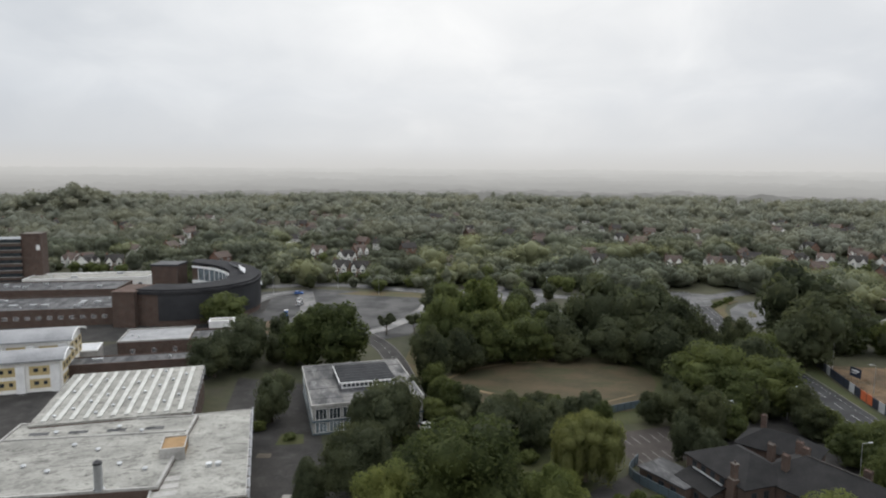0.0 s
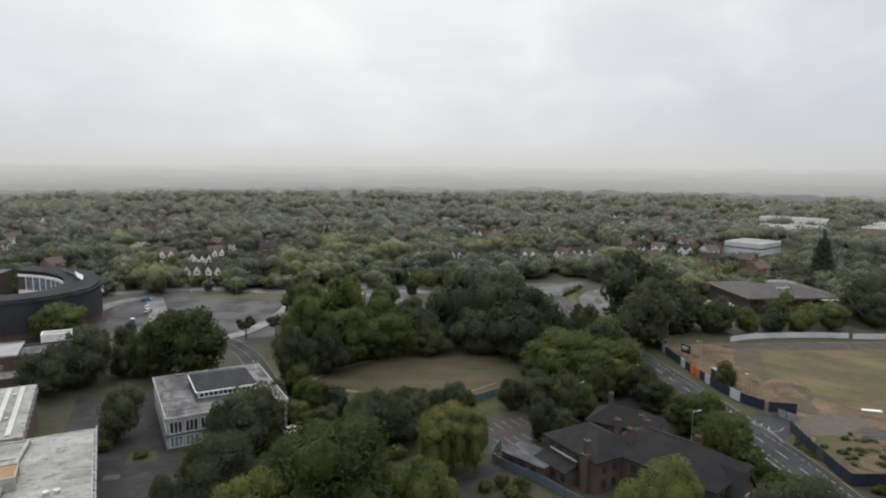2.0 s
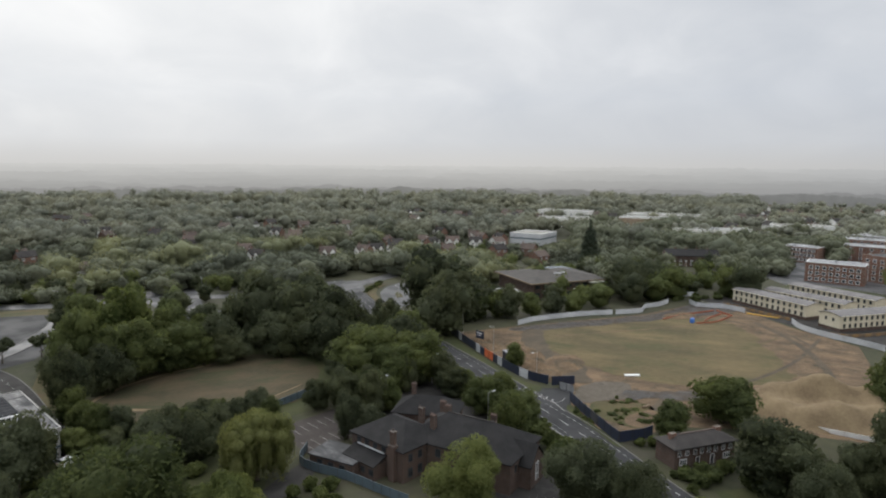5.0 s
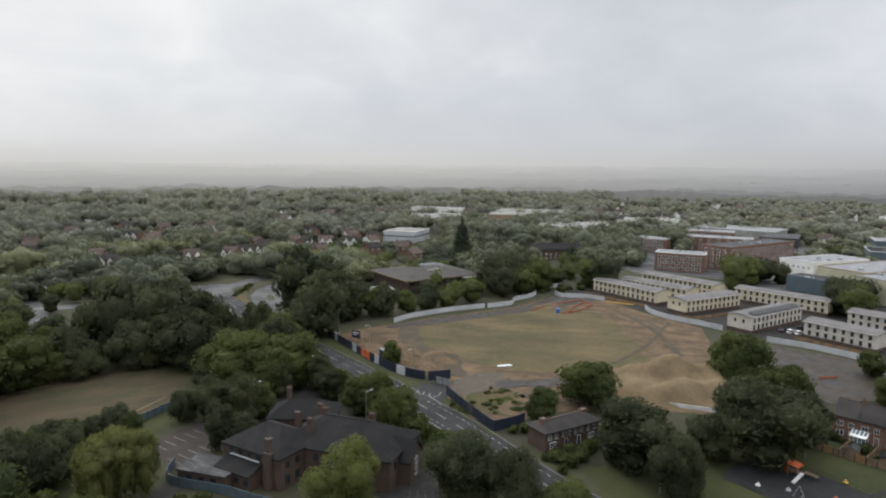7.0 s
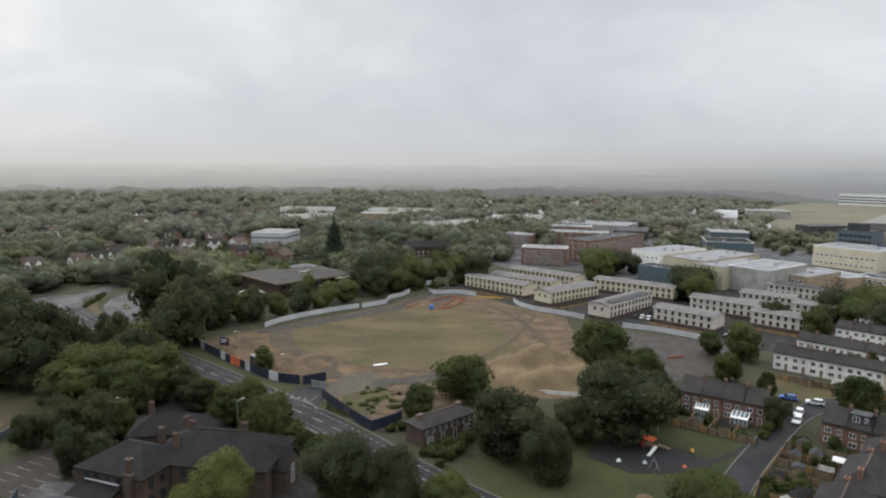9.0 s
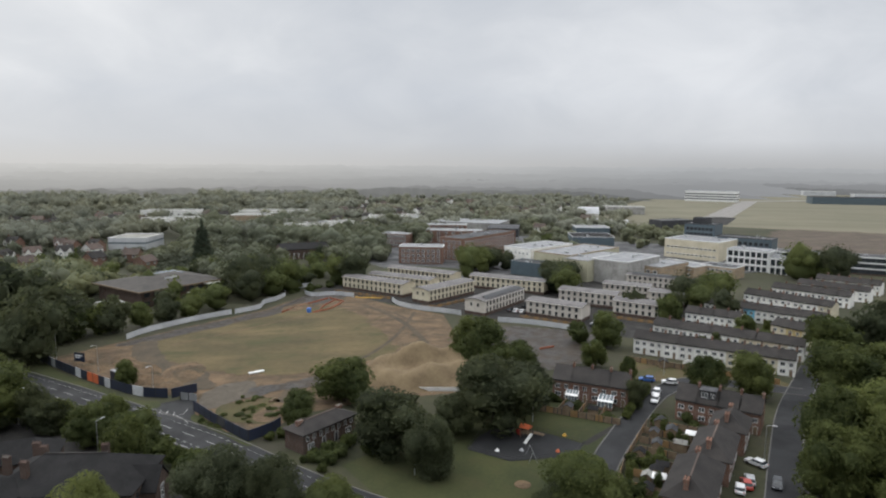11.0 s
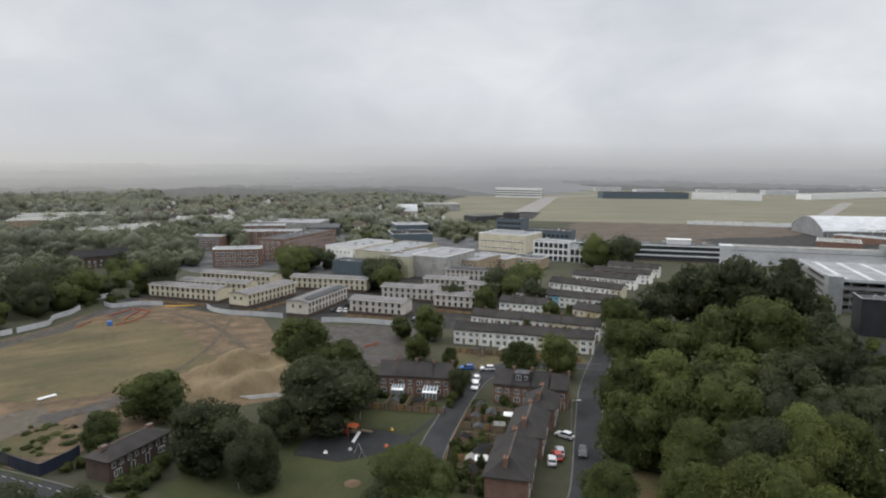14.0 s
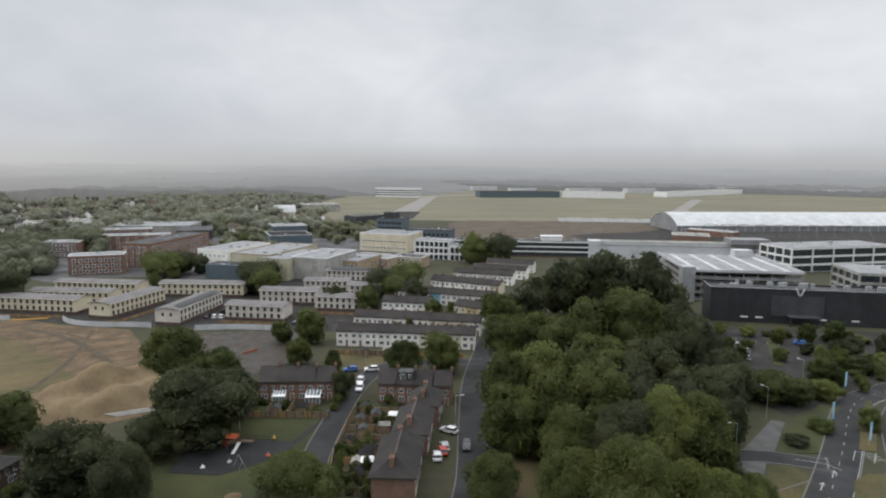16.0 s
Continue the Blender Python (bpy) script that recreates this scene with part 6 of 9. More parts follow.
def hipped_pair(x, y, rz, L=12.4, D=8.0, e=4.9, r=7.9, wall="brick", group="houses by the lane", label="pair of brick houses under one dark hipped roof", bays=(0.12, 0.36, 0.64, 0.88), wide=1.3):
    """Two joined brick houses under one dark hipped roof."""
    ob = thing("semi_detached_house", label, "house", pose(x, y, 0, 0, 0, rz), group)
    part("wall", Geo().box(0, L, 0, D, 0, e), wall, ob)
    hip_roof(ob, L, D, e, r, "tile", 0.45, 3.2)
    part("ridge_tile", Geo().box(3.2, L - 3.2, D / 2 - 0.14, D / 2 + 0.14, r - 0.08, r + 0.1), "tile_red", ob)
    for a, b in ((0.25, D / 2 + 0.4), (L - 0.25 - 3.2, D / 2 + 0.4)):
        chimney(ob, a + 1.6, b, r - 1.8, r + 0.25, 1.5, 0.8)
    for y0, rz0 in ((-0.01, 0), (D + 0.01, 180)):
        for u in bays:
            window(ob, L * u, y0, e - 1.65, rz0, wide, 1.1)
        for u in (0.14, 0.86):
            window(ob, L * u, y0, 0.7, rz0, 1.7, 1.3, bars=2)
        for u in (0.38, 0.62):
            door(ob, L * u, y0, 0.05, rz0, 0.85, 2.0, "charcoal")
    for y0 in (-0.52, D + 0.42):
        part("gutter", Geo().box(-0.45, L + 0.45, y0, y0 + 0.1, e - 0.14, e), "frame_dark", ob)
    return ob


hipped_pair(107.8, 4.0, -3, 17.0, 7.8)
hipped_pair(126.4, 2.1, -4, 14.0, 7.2)
hipped_pair(142.2, -0.2, -5, 9.6, 7.0)
hipped_pair(101.2, 81.8, -11, 15.0, 5.8, 4.2, 5.9, "brick_dark", "houses by the main road", "brown brick cottages under one long dark hipped roof", (0.08, 0.2, 0.33, 0.44, 0.56, 0.67, 0.8, 0.92), 0.85)


# ---- town, business park and airfield buildings ----
W3 = ((0.9, 8, 1.9, 1.8), (3.9, 8, 1.9, 1.8), (6.9, 8, 1.9, 1.8))
S3 = ((0.9, 5, 1.9, 1.8), (3.9, 5, 1.9, 1.8), (6.9, 5, 1.9, 1.8))
for a, b, d, h in (((337, 196), (347, 171), 14, 10.2), ((400, 248), (404, 228), 14, 9.6), ((436, 236), (452, 190), 14, 9.6), ((478, 252), (490, 220), 14, 9.6)):
    flat_block("apartment_block", "three-storey red brick flats with pale flat roof", a, b, d, h, "brick", "roof_grey", 0.35, "white", "flats", "brick flats", W3, left=S3, plant=4)
R4 = tuple((1.0 + 3.1 * i, 16, 1.9, 1.9) for i in range(4))
flat_block("apartment_block", "long four-storey red brick apartment block", (367, 183), (364, 165), 66, 13.6, "brick", "roof_felt", 0.5, "brick", "flats", "brick flats",
           tuple((1.0 + 3.1 * i, 4, 2.0, 1.9) for i in range(4)), right=R4, plant=6)
flat_block("warehouse", "white low warehouse with pale roof", (545, 344), (580, 313), 26, 8, "white", "roof_pale", 0.3, "white", "warehouse")
flat_block("warehouse", "grey-roofed industrial shed with vents", (527, 272), (534, 208), 40, 8, "concrete", "roof_grey", 0.3, "pale_metal", "warehouse", plant=4)
flat_block("warehouse", "dark-roofed industrial shed with flat roof", (500, 205), (508, 180), 40, 7, "charcoal", "roof_felt", 0.3, "charcoal", "warehouse")
flat_block("factory", "white factory end with small square windows", (357, 135), (350, 116), 40, 12, "render", "roof_grey", 0.5, "white", "factory", front=((8.6, 6, 1.2, 1.2), (2, 5, 1.2, 1.4)), plant=4)
flat_block("factory", "large cream industrial building", (345.5, 113), (338, 90), 52, 11.5, "olive_panel", "roof_grey", 0.5, "brick_buff", "factory", plant=5)
flat_block("factory", "tall cream rendered industrial block", (331, 92), (327, 78), 40, 11, "olive_panel", "roof_grey", 0.4, "concrete", "factory", plant=3)
flat_block("factory", "pale rendered industrial block", (334, 77.5), (328, 58), 36, 11.5, "concrete", "roof_grey", 0.4, "white", "factory", plant=4, right=((1, 4, 1.4, 1.6),))
flat_block("factory", "buff brick workshop with stained roof", (348, 57), (343, 44), 30, 8, "brick_buff", "roof_grey", 0.4, "concrete", "factory", front=((1.5, 3, 2.2, 1.6), (4.8, 3, 2.2, 1.4)), plant=3)
flat_block("depot", "dark slate-blue clad depot", (333, 122), (328, 99), 12, 7, "blue_dark", "roof_felt", 0.5, "blue_dark", "building", plant=3)
flat_block("hall", "blue-grey hall with white rooflight", (458, 121), (469, 93), 30, 8.5, "blue_dark", "slate", 0.3, "white", "building", plant=2)
flat_block("yellow_building", "pale yellow panelled office building", (450, 56), (438, 22), 30, 12, "cream", "roof_grey", 0.4, "white", "office building", front=((2, 12, 2, 1.2), (6.5, 12, 2, 1.2)), plant=5)
flat_block("glass_tower", "dark glazed airport control building", (480, 47), (475, 27), 17, 20, "blue_dark", "roof_felt", 0.4, "charcoal", "office building",
           front=tuple((1.5 + 3.6 * i, 7, 2.2, 2.0, {"frame": "frame_dark"}) for i in range(5)), left=tuple((1.5 + 3.6 * i, 5, 2.2, 2.0, {"frame": "frame_dark"}) for i in range(5)), plant=4)
flat_block("glass_tower", "dark upper stage of the control building", (484, 42), (481, 33), 9, 24, "charcoal", "roof_felt", 0.4, "charcoal", "office building")
flat_block("glass_tower", "dark glazed office wing", (470, 26), (462, -8), 16, 13, "blue_dark", "roof_felt", 0.4, "charcoal", "office building", front=tuple((1.5 + 3.6 * i, 10, 2.2, 2.0, {"frame": "frame_dark"}) for i in range(3)), plant=4)


def framed_office(p0, p1, D, h, n, label, skin="white"):
    """Offices with deep white columns and beams over dark glazing."""
    m, L = footing(p0, p1)
    ob = thing("office_building", label, "office building", m, "white-framed offices")
    part("glazing", Geo().box(0.6, L - 0.6, 0.6, D - 0.6, 0, h - 0.8), "glass", ob, "dark glazed walls")
    fl = int(h / 3.7)
    for i in range(fl + 1):
        z = h * i / fl
        part("floor_edge", Geo().box(0, L, 0, D, max(0, z - (1.1 if i < fl else 0.9)), z + 0.02), skin, ob)
    for i in range(n + 1):
        x = 0.35 + (L - 0.7) * i / n
        part("column", Geo().box(x - 0.3, x + 0.3, -0.12, 0.5, 0, h + 0.05), skin, ob)
    for i in range(5):
        y = 0.35 + (D - 0.7) * i / 4
        part("column", Geo().box(-0.12, 0.5, y - 0.35, y + 0.35, 0, h + 0.05), skin, ob)
        part("column", Geo().box(L - 0.5, L + 0.12, y - 0.35, y + 0.35, 0, h + 0.05), skin, ob)
    part("roof", Geo().box(0.3, L - 0.3, 0.3, D - 0.3, h + 0.02, h + 0.3), "roof_grey", ob)
    roof_kit(ob, L, D, 5, n, h + 0.3)
    return ob


framed_office((413, 16), (407, -6), 14, 12, 7, "three-storey white-framed office building")
framed_office((405, -6.5), (403, -16), 12, 9, 3, "three-storey white-framed office wing")
framed_office((368, -204), (386, -276), 26, 14, 5, "long glazed office block with white columns")
framed_office((274, -182), (264, -240), 28, 15, 7, "pale stone-framed office block by the car park", "concrete")
flat_block("office_building", "low brown office with grey roof", (380, 54), (366, 30), 16, 6, "brick_buff", "roof_grey", 0.4, "white", "office building", front=((1, 8, 1.8, 1.4), (3.6, 8, 1.8, 1.4)), plant=3)
flat_block("office_building", "low brown office with dark roof", (378, 28), (372, 10), 14, 6, "brick_buff", "roof_felt", 0.4, "white", "office building", front=((1, 7, 1.8, 1.4), (3.6, 7, 1.8, 1.4)), plant=3)
flat_block("shed", "dark low shed at the airfield edge", (652, 84), (680, 58), 20, 7, "charcoal", "roof_felt", 0.3, "charcoal", "shed")


def long_office():
    m, L = footing((428, -10), (421, -104))
    ob = thing("long_office", "long low office with white bands and dark windows", "office building", m)
    for i in range(3):
        part("window_strip", Geo().box(0.2, L - 0.2, 0.2, 13.8, 0.8 + i * 3.2, 3.3 + i * 3.2), "glass", ob)
        part("white_band", Geo().box(0, L, 0, 14, 3.2 + i * 3.2, 4.0 + i * 3.2), "white", ob)
    part("plinth", Geo().box(0, L, 0, 14, 0, 0.8), "brick_dark", ob)
    part("roof", Geo().box(0.4, L - 0.4, 0.4, 13.6, 10.4, 10.6), "roof_felt", ob)
    part("roof_house", Geo().box(58, 72, 3, 10, 10.6, 13.4).box(57.6, 72.4, 2.6, 10.4, 13.4, 13.7), "white", ob)
    roof_kit(ob, L, 14, 8, 5, 10.6)
    m, L = footing((420, -99), (408, -214))
    ob = thing("link_building", "long pale windowless link building", "building", m)
    part("wall", Geo().box(0, L, 0, 12, 0, 11.0), "pale_metal", ob)
    part("end_tower", Geo().box(-0.5, 7, -1.2, 10, 0, 11.5), "pale_metal", ob)
    part("roof", Geo().box(0.3, L - 0.3, 0.3, 11.7, 11.0, 11.3), "roof_pale", ob)
    part("band", Geo().box(7.2, L + 0.1, -0.1, 12.1, 8.6, 9.0), "roof_grey", ob)
    part("roof_house", Geo().box(88, 112, -4, 10, 11.3, 14.5), "roof_grey", ob)


long_office()


def car_park():
    m, L = footing((288.5, -112.5), (282.5, -163))
    D, h = 60, 14.0
    ob = thing("parking_deck", "multi-storey car park with grey slatted sides and pale top deck", "car park", m)
    for i in range(5):
        z = i * 3.2
        part("deck", Geo().box(0, L, 0, D, z, z + 0.35), "concrete", ob)
        for k in range(3):
            zz = z + 0.45 + k * 0.42
            if i < 4:
                g = Geo().box(-0.1, L + 0.1, -0.12, 0.0, zz, zz + 0.26).box(-0.12, 0.0, 0, D, zz, zz + 0.26).box(L, L + 0.12, 0, D, zz, zz + 0.26)
                part("slat", g, "metal", ob)
        for k in range(9):
            x = 1 + (L - 2) * k / 8
            if i < 4:
                part("column", Geo().box(x - 0.25, x + 0.25, 1.0, 1.5, z + 0.35, z + 3.2), "concrete", ob)
    part("core", Geo().box(3, L - 3, 14, D - 6, 0.3, 12.7), "frame_dark", ob)
    part("top_deck", Geo().box(0.3, L - 0.3, 0.3, D - 0.3, 13.15, 13.3), "roof_grey", ob)
    part("parapet", Geo().box(-0.2, L + 0.2, -0.2, 0.1, 13.1, 14.2).box(-0.2, 0.1, 0.1, D, 13.1, 14.2).box(L - 0.1, L + 0.2, 0.1, D, 13.1, 14.2).box(-0.2, L + 0.2, D, D + 0.3, 13.1, 14.2), "pale_metal", ob)
    for k in range(5):
        x = 5 + k * 10
        part("deck_kerb", Geo().box(x, x + 2.2, 3, D - 3, 13.3, 13.5), "pale_metal", ob, "pale raised strip on the deck")
    for k in range(14):
        y = 3 + k * 4
        part("lamp_post", Geo().rod((L - 0.4, y, 13.2), (L - 0.4, y, 15.4), 0.09, 0.07, 6), "pale_metal", ob)
    part("stair_tower", Geo().box(-2.5, 3.2, -3.5, 3.2, 0, 15.6), "metal", ob, "grey panelled stair tower")
    part("stair_tower", Geo().box(L - 14, L - 5, D - 10, D - 3, 13.1, 17.0), "pale_metal", ob, "pale lift housing")


car_park()


def black_hall():
    m, L = footing((248.5, -107), (230, -212))
    D, h = 13, 13.6
    ob = thing("black_hall", "large black-clad hall with rooftop plant", "exhibition hall", m)
    part("wall", Geo().box(0, L, 0, D, 0, h - 0.8), "black", ob)
    part("parapet", Geo().box(-0.2, L + 0.2, -0.2, 0.3, h - 0.8, h).box(-0.2, 0.3, 0.3, D, h - 0.8, h).box(0.3, L, D - 0.3, D + 0.2, h - 0.8, h), "black", ob)
    part("coping", Geo().box(-0.25, L + 0.25, -0.25, 0.1, h, h + 0.1).box(-0.25, 0.1, 0.1, D, h, h + 0.1), "metal", ob)
    part("roof", Geo().box(0.3, L - 0.3, 0.3, D - 0.3, h - 0.8, h - 0.6), "roof_felt", ob)
    part("screen", Geo().box(22.5, 41.5, -0.35, -0.2, 3.0, 11.0), "charcoal", ob, "large charcoal panel")
    for i in range(26):
        x = 2 + i * 4.0
        if not 21 < x < 42:
            part("cladding_joint", Geo().box(x, x + 0.12, -0.24, -0.2, 0.3, h - 1.2), "frame_dark", ob)
    g = Geo()
    for s in (-1, 1):
        v = [(32.5, -0.5, 11.2), (32.5 + s * 0.5, -0.5, 11.2), (32.5 + s * 1.8, -0.5, 14.2), (32.5 + s * 1.1, -0.5, 14.2)]
        g.add(v + [(x, y + 0.2, z) for x, y, z in v], [(0, 1, 2, 3), (7, 6, 5, 4), (0, 4, 5, 1), (1, 5, 6, 2), (2, 6, 7, 3), (3, 7, 4, 0)])
    part("emblem", g, "pale_metal", ob, "pale angular emblem")
    part("canopy", Geo().box(28, 39, -5, -0.2, 3.4, 3.8).box(28.2, 28.5, -4.8, -4.5, 0, 3.4).box(38.5, 38.8, -4.8, -4.5, 0, 3.4), "charcoal", ob)
    for x in (11.5, 17, 40, 51.5):
        part("light_box", Geo().box(x, x + 2.6, -0.5, -0.2, 2.0, 2.5), "white", ob, "white sign strip")
    for i in range(18):
        x, y = 4 + (i * 11.7) % (L - 9), 2 + (i * 7.1) % (D - 5)
        a = 1.2 + (i % 3)
        part("roof_unit", Geo().box(x, x + a, y, y + 1.4, h - 0.6, h + 0.8 + 0.3 * (i % 2)).box(x + 0.2, x + a - 0.2, y + 0.2, y + 1.2, h + 0.8, h + 1.2), "metal", ob)
    an = thing("entrance_annex", "grey metal and glass entrance annex beside a black hall", "building", pose(254, -103.5, 0, 0, 0, -96))
    part("frame", Geo().box(-10, -9.6, 0, 0.4, 0, 6).box(-10, -9.6, 7.6, 8, 0, 6).box(-3, -2.6, 0, 0.4, 0, 6).box(-10.4, -2.2, -0.4, 8.4, 6, 6.4), "metal", an)
    part("box", Geo().box(-9.6, -3, 0.6, 7.4, 0, 5.2), "glass", an)
    part("tank", Geo().rod((-5, -4, 0), (-5, -4, 4.6), 1.6, 1.4, 14).rod((-8, -5, 0), (-8, -5, 3.6), 1.2, 1.1, 14), "metal", an)


black_hall()


def barrel_hall(p0, p1, D, e, top, roof, wall, label, n=16):
    m, L = footing(p0, p1)
    ob = thing("hangar", label, "hangar", m, "hangars")
    arc = [(D * i / n, e + (top - e) * math.sin(math.pi * i / n) ** 0.85) for i in range(n + 1)]
    part("wall", Geo().prism([(0.4, 0), (D - 0.4, 0)] + [(min(max(y, 0.4), D - 0.4), z - 0.5) for y, z in arc[::-1]], 0.5, L - 0.5), wall, ob)
    part("roof", Geo().prism((arc + [(y, z - 0.4) for y, z in arc[::-1]])[::-1], 0, L), roof, ob)
    part("eave_beam", Geo().box(-0.3, L + 0.3, -0.5, 0.2, e - 0.8, e + 0.2), "white", ob)
    for i in range(int(L / 9)):
        part("post", Geo().box(4 + i * 9, 4.5 + i * 9, -0.2, 0.3, 0, e - 0.8), "pale_metal", ob)
    return ob


barrel_hall((598, -222), (630, -580), 62, 6, 16.5, "pale_metal", "roof_grey", "huge exhibition hangar with pale curved roof")
barrel_hall((724, 186), (731, 163), 20, 6, 13, "pale_metal", "render", "white round-roofed hall among town houses")
barrel_hall((620, 150), (628, 112), 20, 4, 8, "pale_metal", "render", "long white round-roofed hall")
flat_block("hall", "pale green-roofed hall at the town edge", (808, 170), (825, 128), 30, 9, "concrete", "roof_pale", 0.3, "white", "building")
flat_block("hall", "grey flat-roofed hall with white coping", (534, 138), (545, 112), 24, 8, "blue_dark", "roof_grey", 0.3, "white", "building")
flat_block("hangar", "long dark hangar across the airfield", (1214, -76), (1241, -231), 40, 11, "blue_dark", "slate", 0.3, "charcoal", "hangar")
flat_block("hangar", "long white hangar across the airfield", (1243, -236), (1219, -350), 40, 12, "white", "roof_pale", 0.3, "white", "hangar")
flat_block("hangar", "long low white hangar far across the airfield", (1290, -455), (1500, -710), 30, 10, "white", "roof_pale", 0.3, "white", "hangar")
for x, y, l, h in ((1450, -160, 60, 9), (1500, -300, 80, 8), (1480, -430, 70, 10), (1540, -620, 90, 12), (1420, -860, 80, 12), (1380, -960, 70, 10), (1330, -1080, 80, 11), (1560, -80, 60, 9)):
    flat_block("hangar", "pale sheds far beyond the runway", (x, y), (x + 12, y - l), 24, h, "pale_metal", "roof_pale", 0.3, "white", "hangar", "far sheds")
m_office = flat_block("office_building", "long white banded office beyond the airfield", (1205, 120), (1190, 38), 24, 17, "white", "roof_grey", 0.4, "white", "office building", band=((3.4, 1.7, "glass"), (7.6, 1.7, "glass"), (11.8, 1.7, "glass")), plant=4)


def airship_frame():
    """Bare curved frames of an old airship shed."""
    ob = thing("airship_frame", "row of bare grey curved steel frames", "steel frame", pose(516, -232, 0, 0, 0, -3))
    for i in range(9):
        y = -i * 14.5
        g = Geo()
        pts = [(58 * (0.5 - 0.5 * math.cos(math.pi * k / 12)), y, 12.0 * math.sin(math.pi * k / 12) ** 0.7) for k in range(13)]
        for a, b in zip(pts, pts[1:]):
            g.rod(a, b, 0.2, n=6)
        part("arch", g, "roof_taupe", ob)
    for x, z in ((2.2, 4.9), (10, 9.2), (29, 11.9)):
        part("purlin", Geo().rod((x, 0, z), (x, -116, z), 0.15, n=6), "roof_taupe", ob)


airship_frame()
flat_block("low_building", "low brick building with pale flat roofs", (522, -190), (512, -217), 26, 5, "brick", "roof_pale", 0.3, "white", "building", plant=3)
flat_block("low_building", "long low red brick range", (575, -222), (545, -250), 14, 5, "brick", "roof_grey", 0.3, "white", "building")
m, L = footing((702, -130), (680, -345))
wall_ob = thing("barrier_wall", "long white barrier along the airfield", "wall", m)
for i in range(int(L / 9)):
    part("panel", Geo().box(i * 9 + 0.15, i * 9 + 8.7, 0, 0.6, 0, 4.2 if i % 3 else 3.6), "white", wall_ob)

# school and offices beyond the building site
m, L = footing((178, 226), (218, 220))
school = thing("school", "low school building with broad shallow brown roof", "school", m)
part("wall", Geo().box(1, L - 1, 1, 35, 0, 7.0), "brick_dark", school)
part("roof", Geo().add([(-1, -1, 7.0), (L + 1, -1, 7.0), (L + 1, 37, 7.0), (-1, 37, 7.0), (-1, -1, 7.35), (L + 1, -1, 7.35), (L + 1, 37, 7.35), (-1, 37, 7.35), (13, 16, 9.6), (L - 13, 16, 9.6), (L - 13, 22, 9.6), (13, 22, 9.6)],
                       [(3, 2, 1, 0), (0, 1, 5, 4), (1, 2, 6, 5), (2, 3, 7, 6), (3, 0, 4, 7), (4, 5, 9, 8), (5, 6, 10, 9), (6, 7, 11, 10), (7, 4, 8, 11), (8, 9, 10, 11)]), "tile_weathered", school)
part("fascia", Geo().box(-1.1, L + 1.1, -1.2, -1.0, 6.8, 7.4).box(-1.2, -1.0, -1.0, 37, 6.8, 7.4), "timber", school)
for i in range(6):
    part("rooflight", Geo().box(21 + i * 2.6, 22.3 + i * 2.6, 23, 33, 8.0 - i * 0.06, 9.0 - i * 0.06), "glass_pale", school)
part("roof_vent", Geo().box(18, 24, 11, 11.5, 8.9, 9.5).box(23.5, 24, 11.5, 15, 9.1, 9.6), "pale_metal", school)
window_row(school, L, 0.98, 4.3, 0, 9, 2.4, 1.8, frame="frame_dark")
window_row(school, L, 0.98, 0.8, 0, 9, 2.4, 1.8, frame="frame_dark")
for i, (x, z) in enumerate(((6, 3.3), (22, 3.2), (30, 6.3))):
    part("canopy", Geo().box(x, x + 7, -2.6, 1.0, z, z + 0.3), "white", school, "flat white canopy")
flat_block("school_annex", "low flat-roofed school annex", (154, 230), (171, 224), 13, 3.6, "brick_dark", "roof_pale", 0.3, "white", "school", front=((0.8, 6, 2, 1.6),))
flat_block("sports_hall", "pale sports hall with flat grey roof", (306, 380), (333, 394), 26, 8, "pale_metal", "roof_pale", 0.4, "white", "hall", band=((4, 1.2, "glass_pale"),))
terrace((312, 266), (336, 246), 5, 18, 6.5, 9.5, ("brick_dark",), "slate", "school wing", "school wings")
for a, b, d, h, l in (((436, 360), (492, 333), 16, 8, "white two-storey office terrace"), ((455, 448), (480, 412), 30, 11, "buff stone office block with pale roof"), ((470, 590), (500, 540), 26, 9, "long pale-roofed low office"),
                      ((400, 500), (440, 470), 20, 9, "white office block among trees"), ((520, 500), (560, 440), 30, 9, "pale flat-roofed office among trees")):
    flat_block("office_building", l, a, b, d, h, "render" if h < 11 else "brick_buff", "roof_pale", 0.4, "white", "office building", "offices among trees", ((1.2, 8, 2.6, 1.5), (4.6, 8, 2.6, 1.5)), plant=4)

# ---- suburban houses ----
KINDS = (("render", "tile_red", "white-rendered house with gables and red-brown tiled roof"), ("brick", "tile", "red brick house with white front gables"),
         ("render", "tile", "white-rendered house with dark tiled roof"), ("brick", "tile_red", "red brick house with red tiled roof"))
FIRST = {}


def house(x, y, k, turn=0.0, simple=False):
    rz = -math.degrees(math.atan2(x, y)) + turn
    w, r, label = KINDS[k % 4]
    key = (k % 4, simple)
    if key in FIRST:
        return copy_thing(FIRST[key], pose(x, y, 0, 0, 0, rz))
    if not simple:
        FIRST[key] = semi(x, y, rz, w, r, label, "suburban houses")
    else:
        ob = FIRST[key] = thing("house", label + " far off", "house", pose(x, y, 0, 0, 0, rz), "distant houses")
        part("wall", Geo().prism([(0, 0), (8, 0), (8, 5), (4, 8), (0, 5)], -5, 5), w, ob)
        gable_roof_far(ob, r)
        for u in (-2.6, 2.6):
            window(ob, u, -0.01, 3.0, 0, 1.8, 1.3)
        part("chimney", Geo().box(-4.4, -3.5, 3.7, 4.4, 7, 9.2), "brick", ob)
    return FIRST[key]


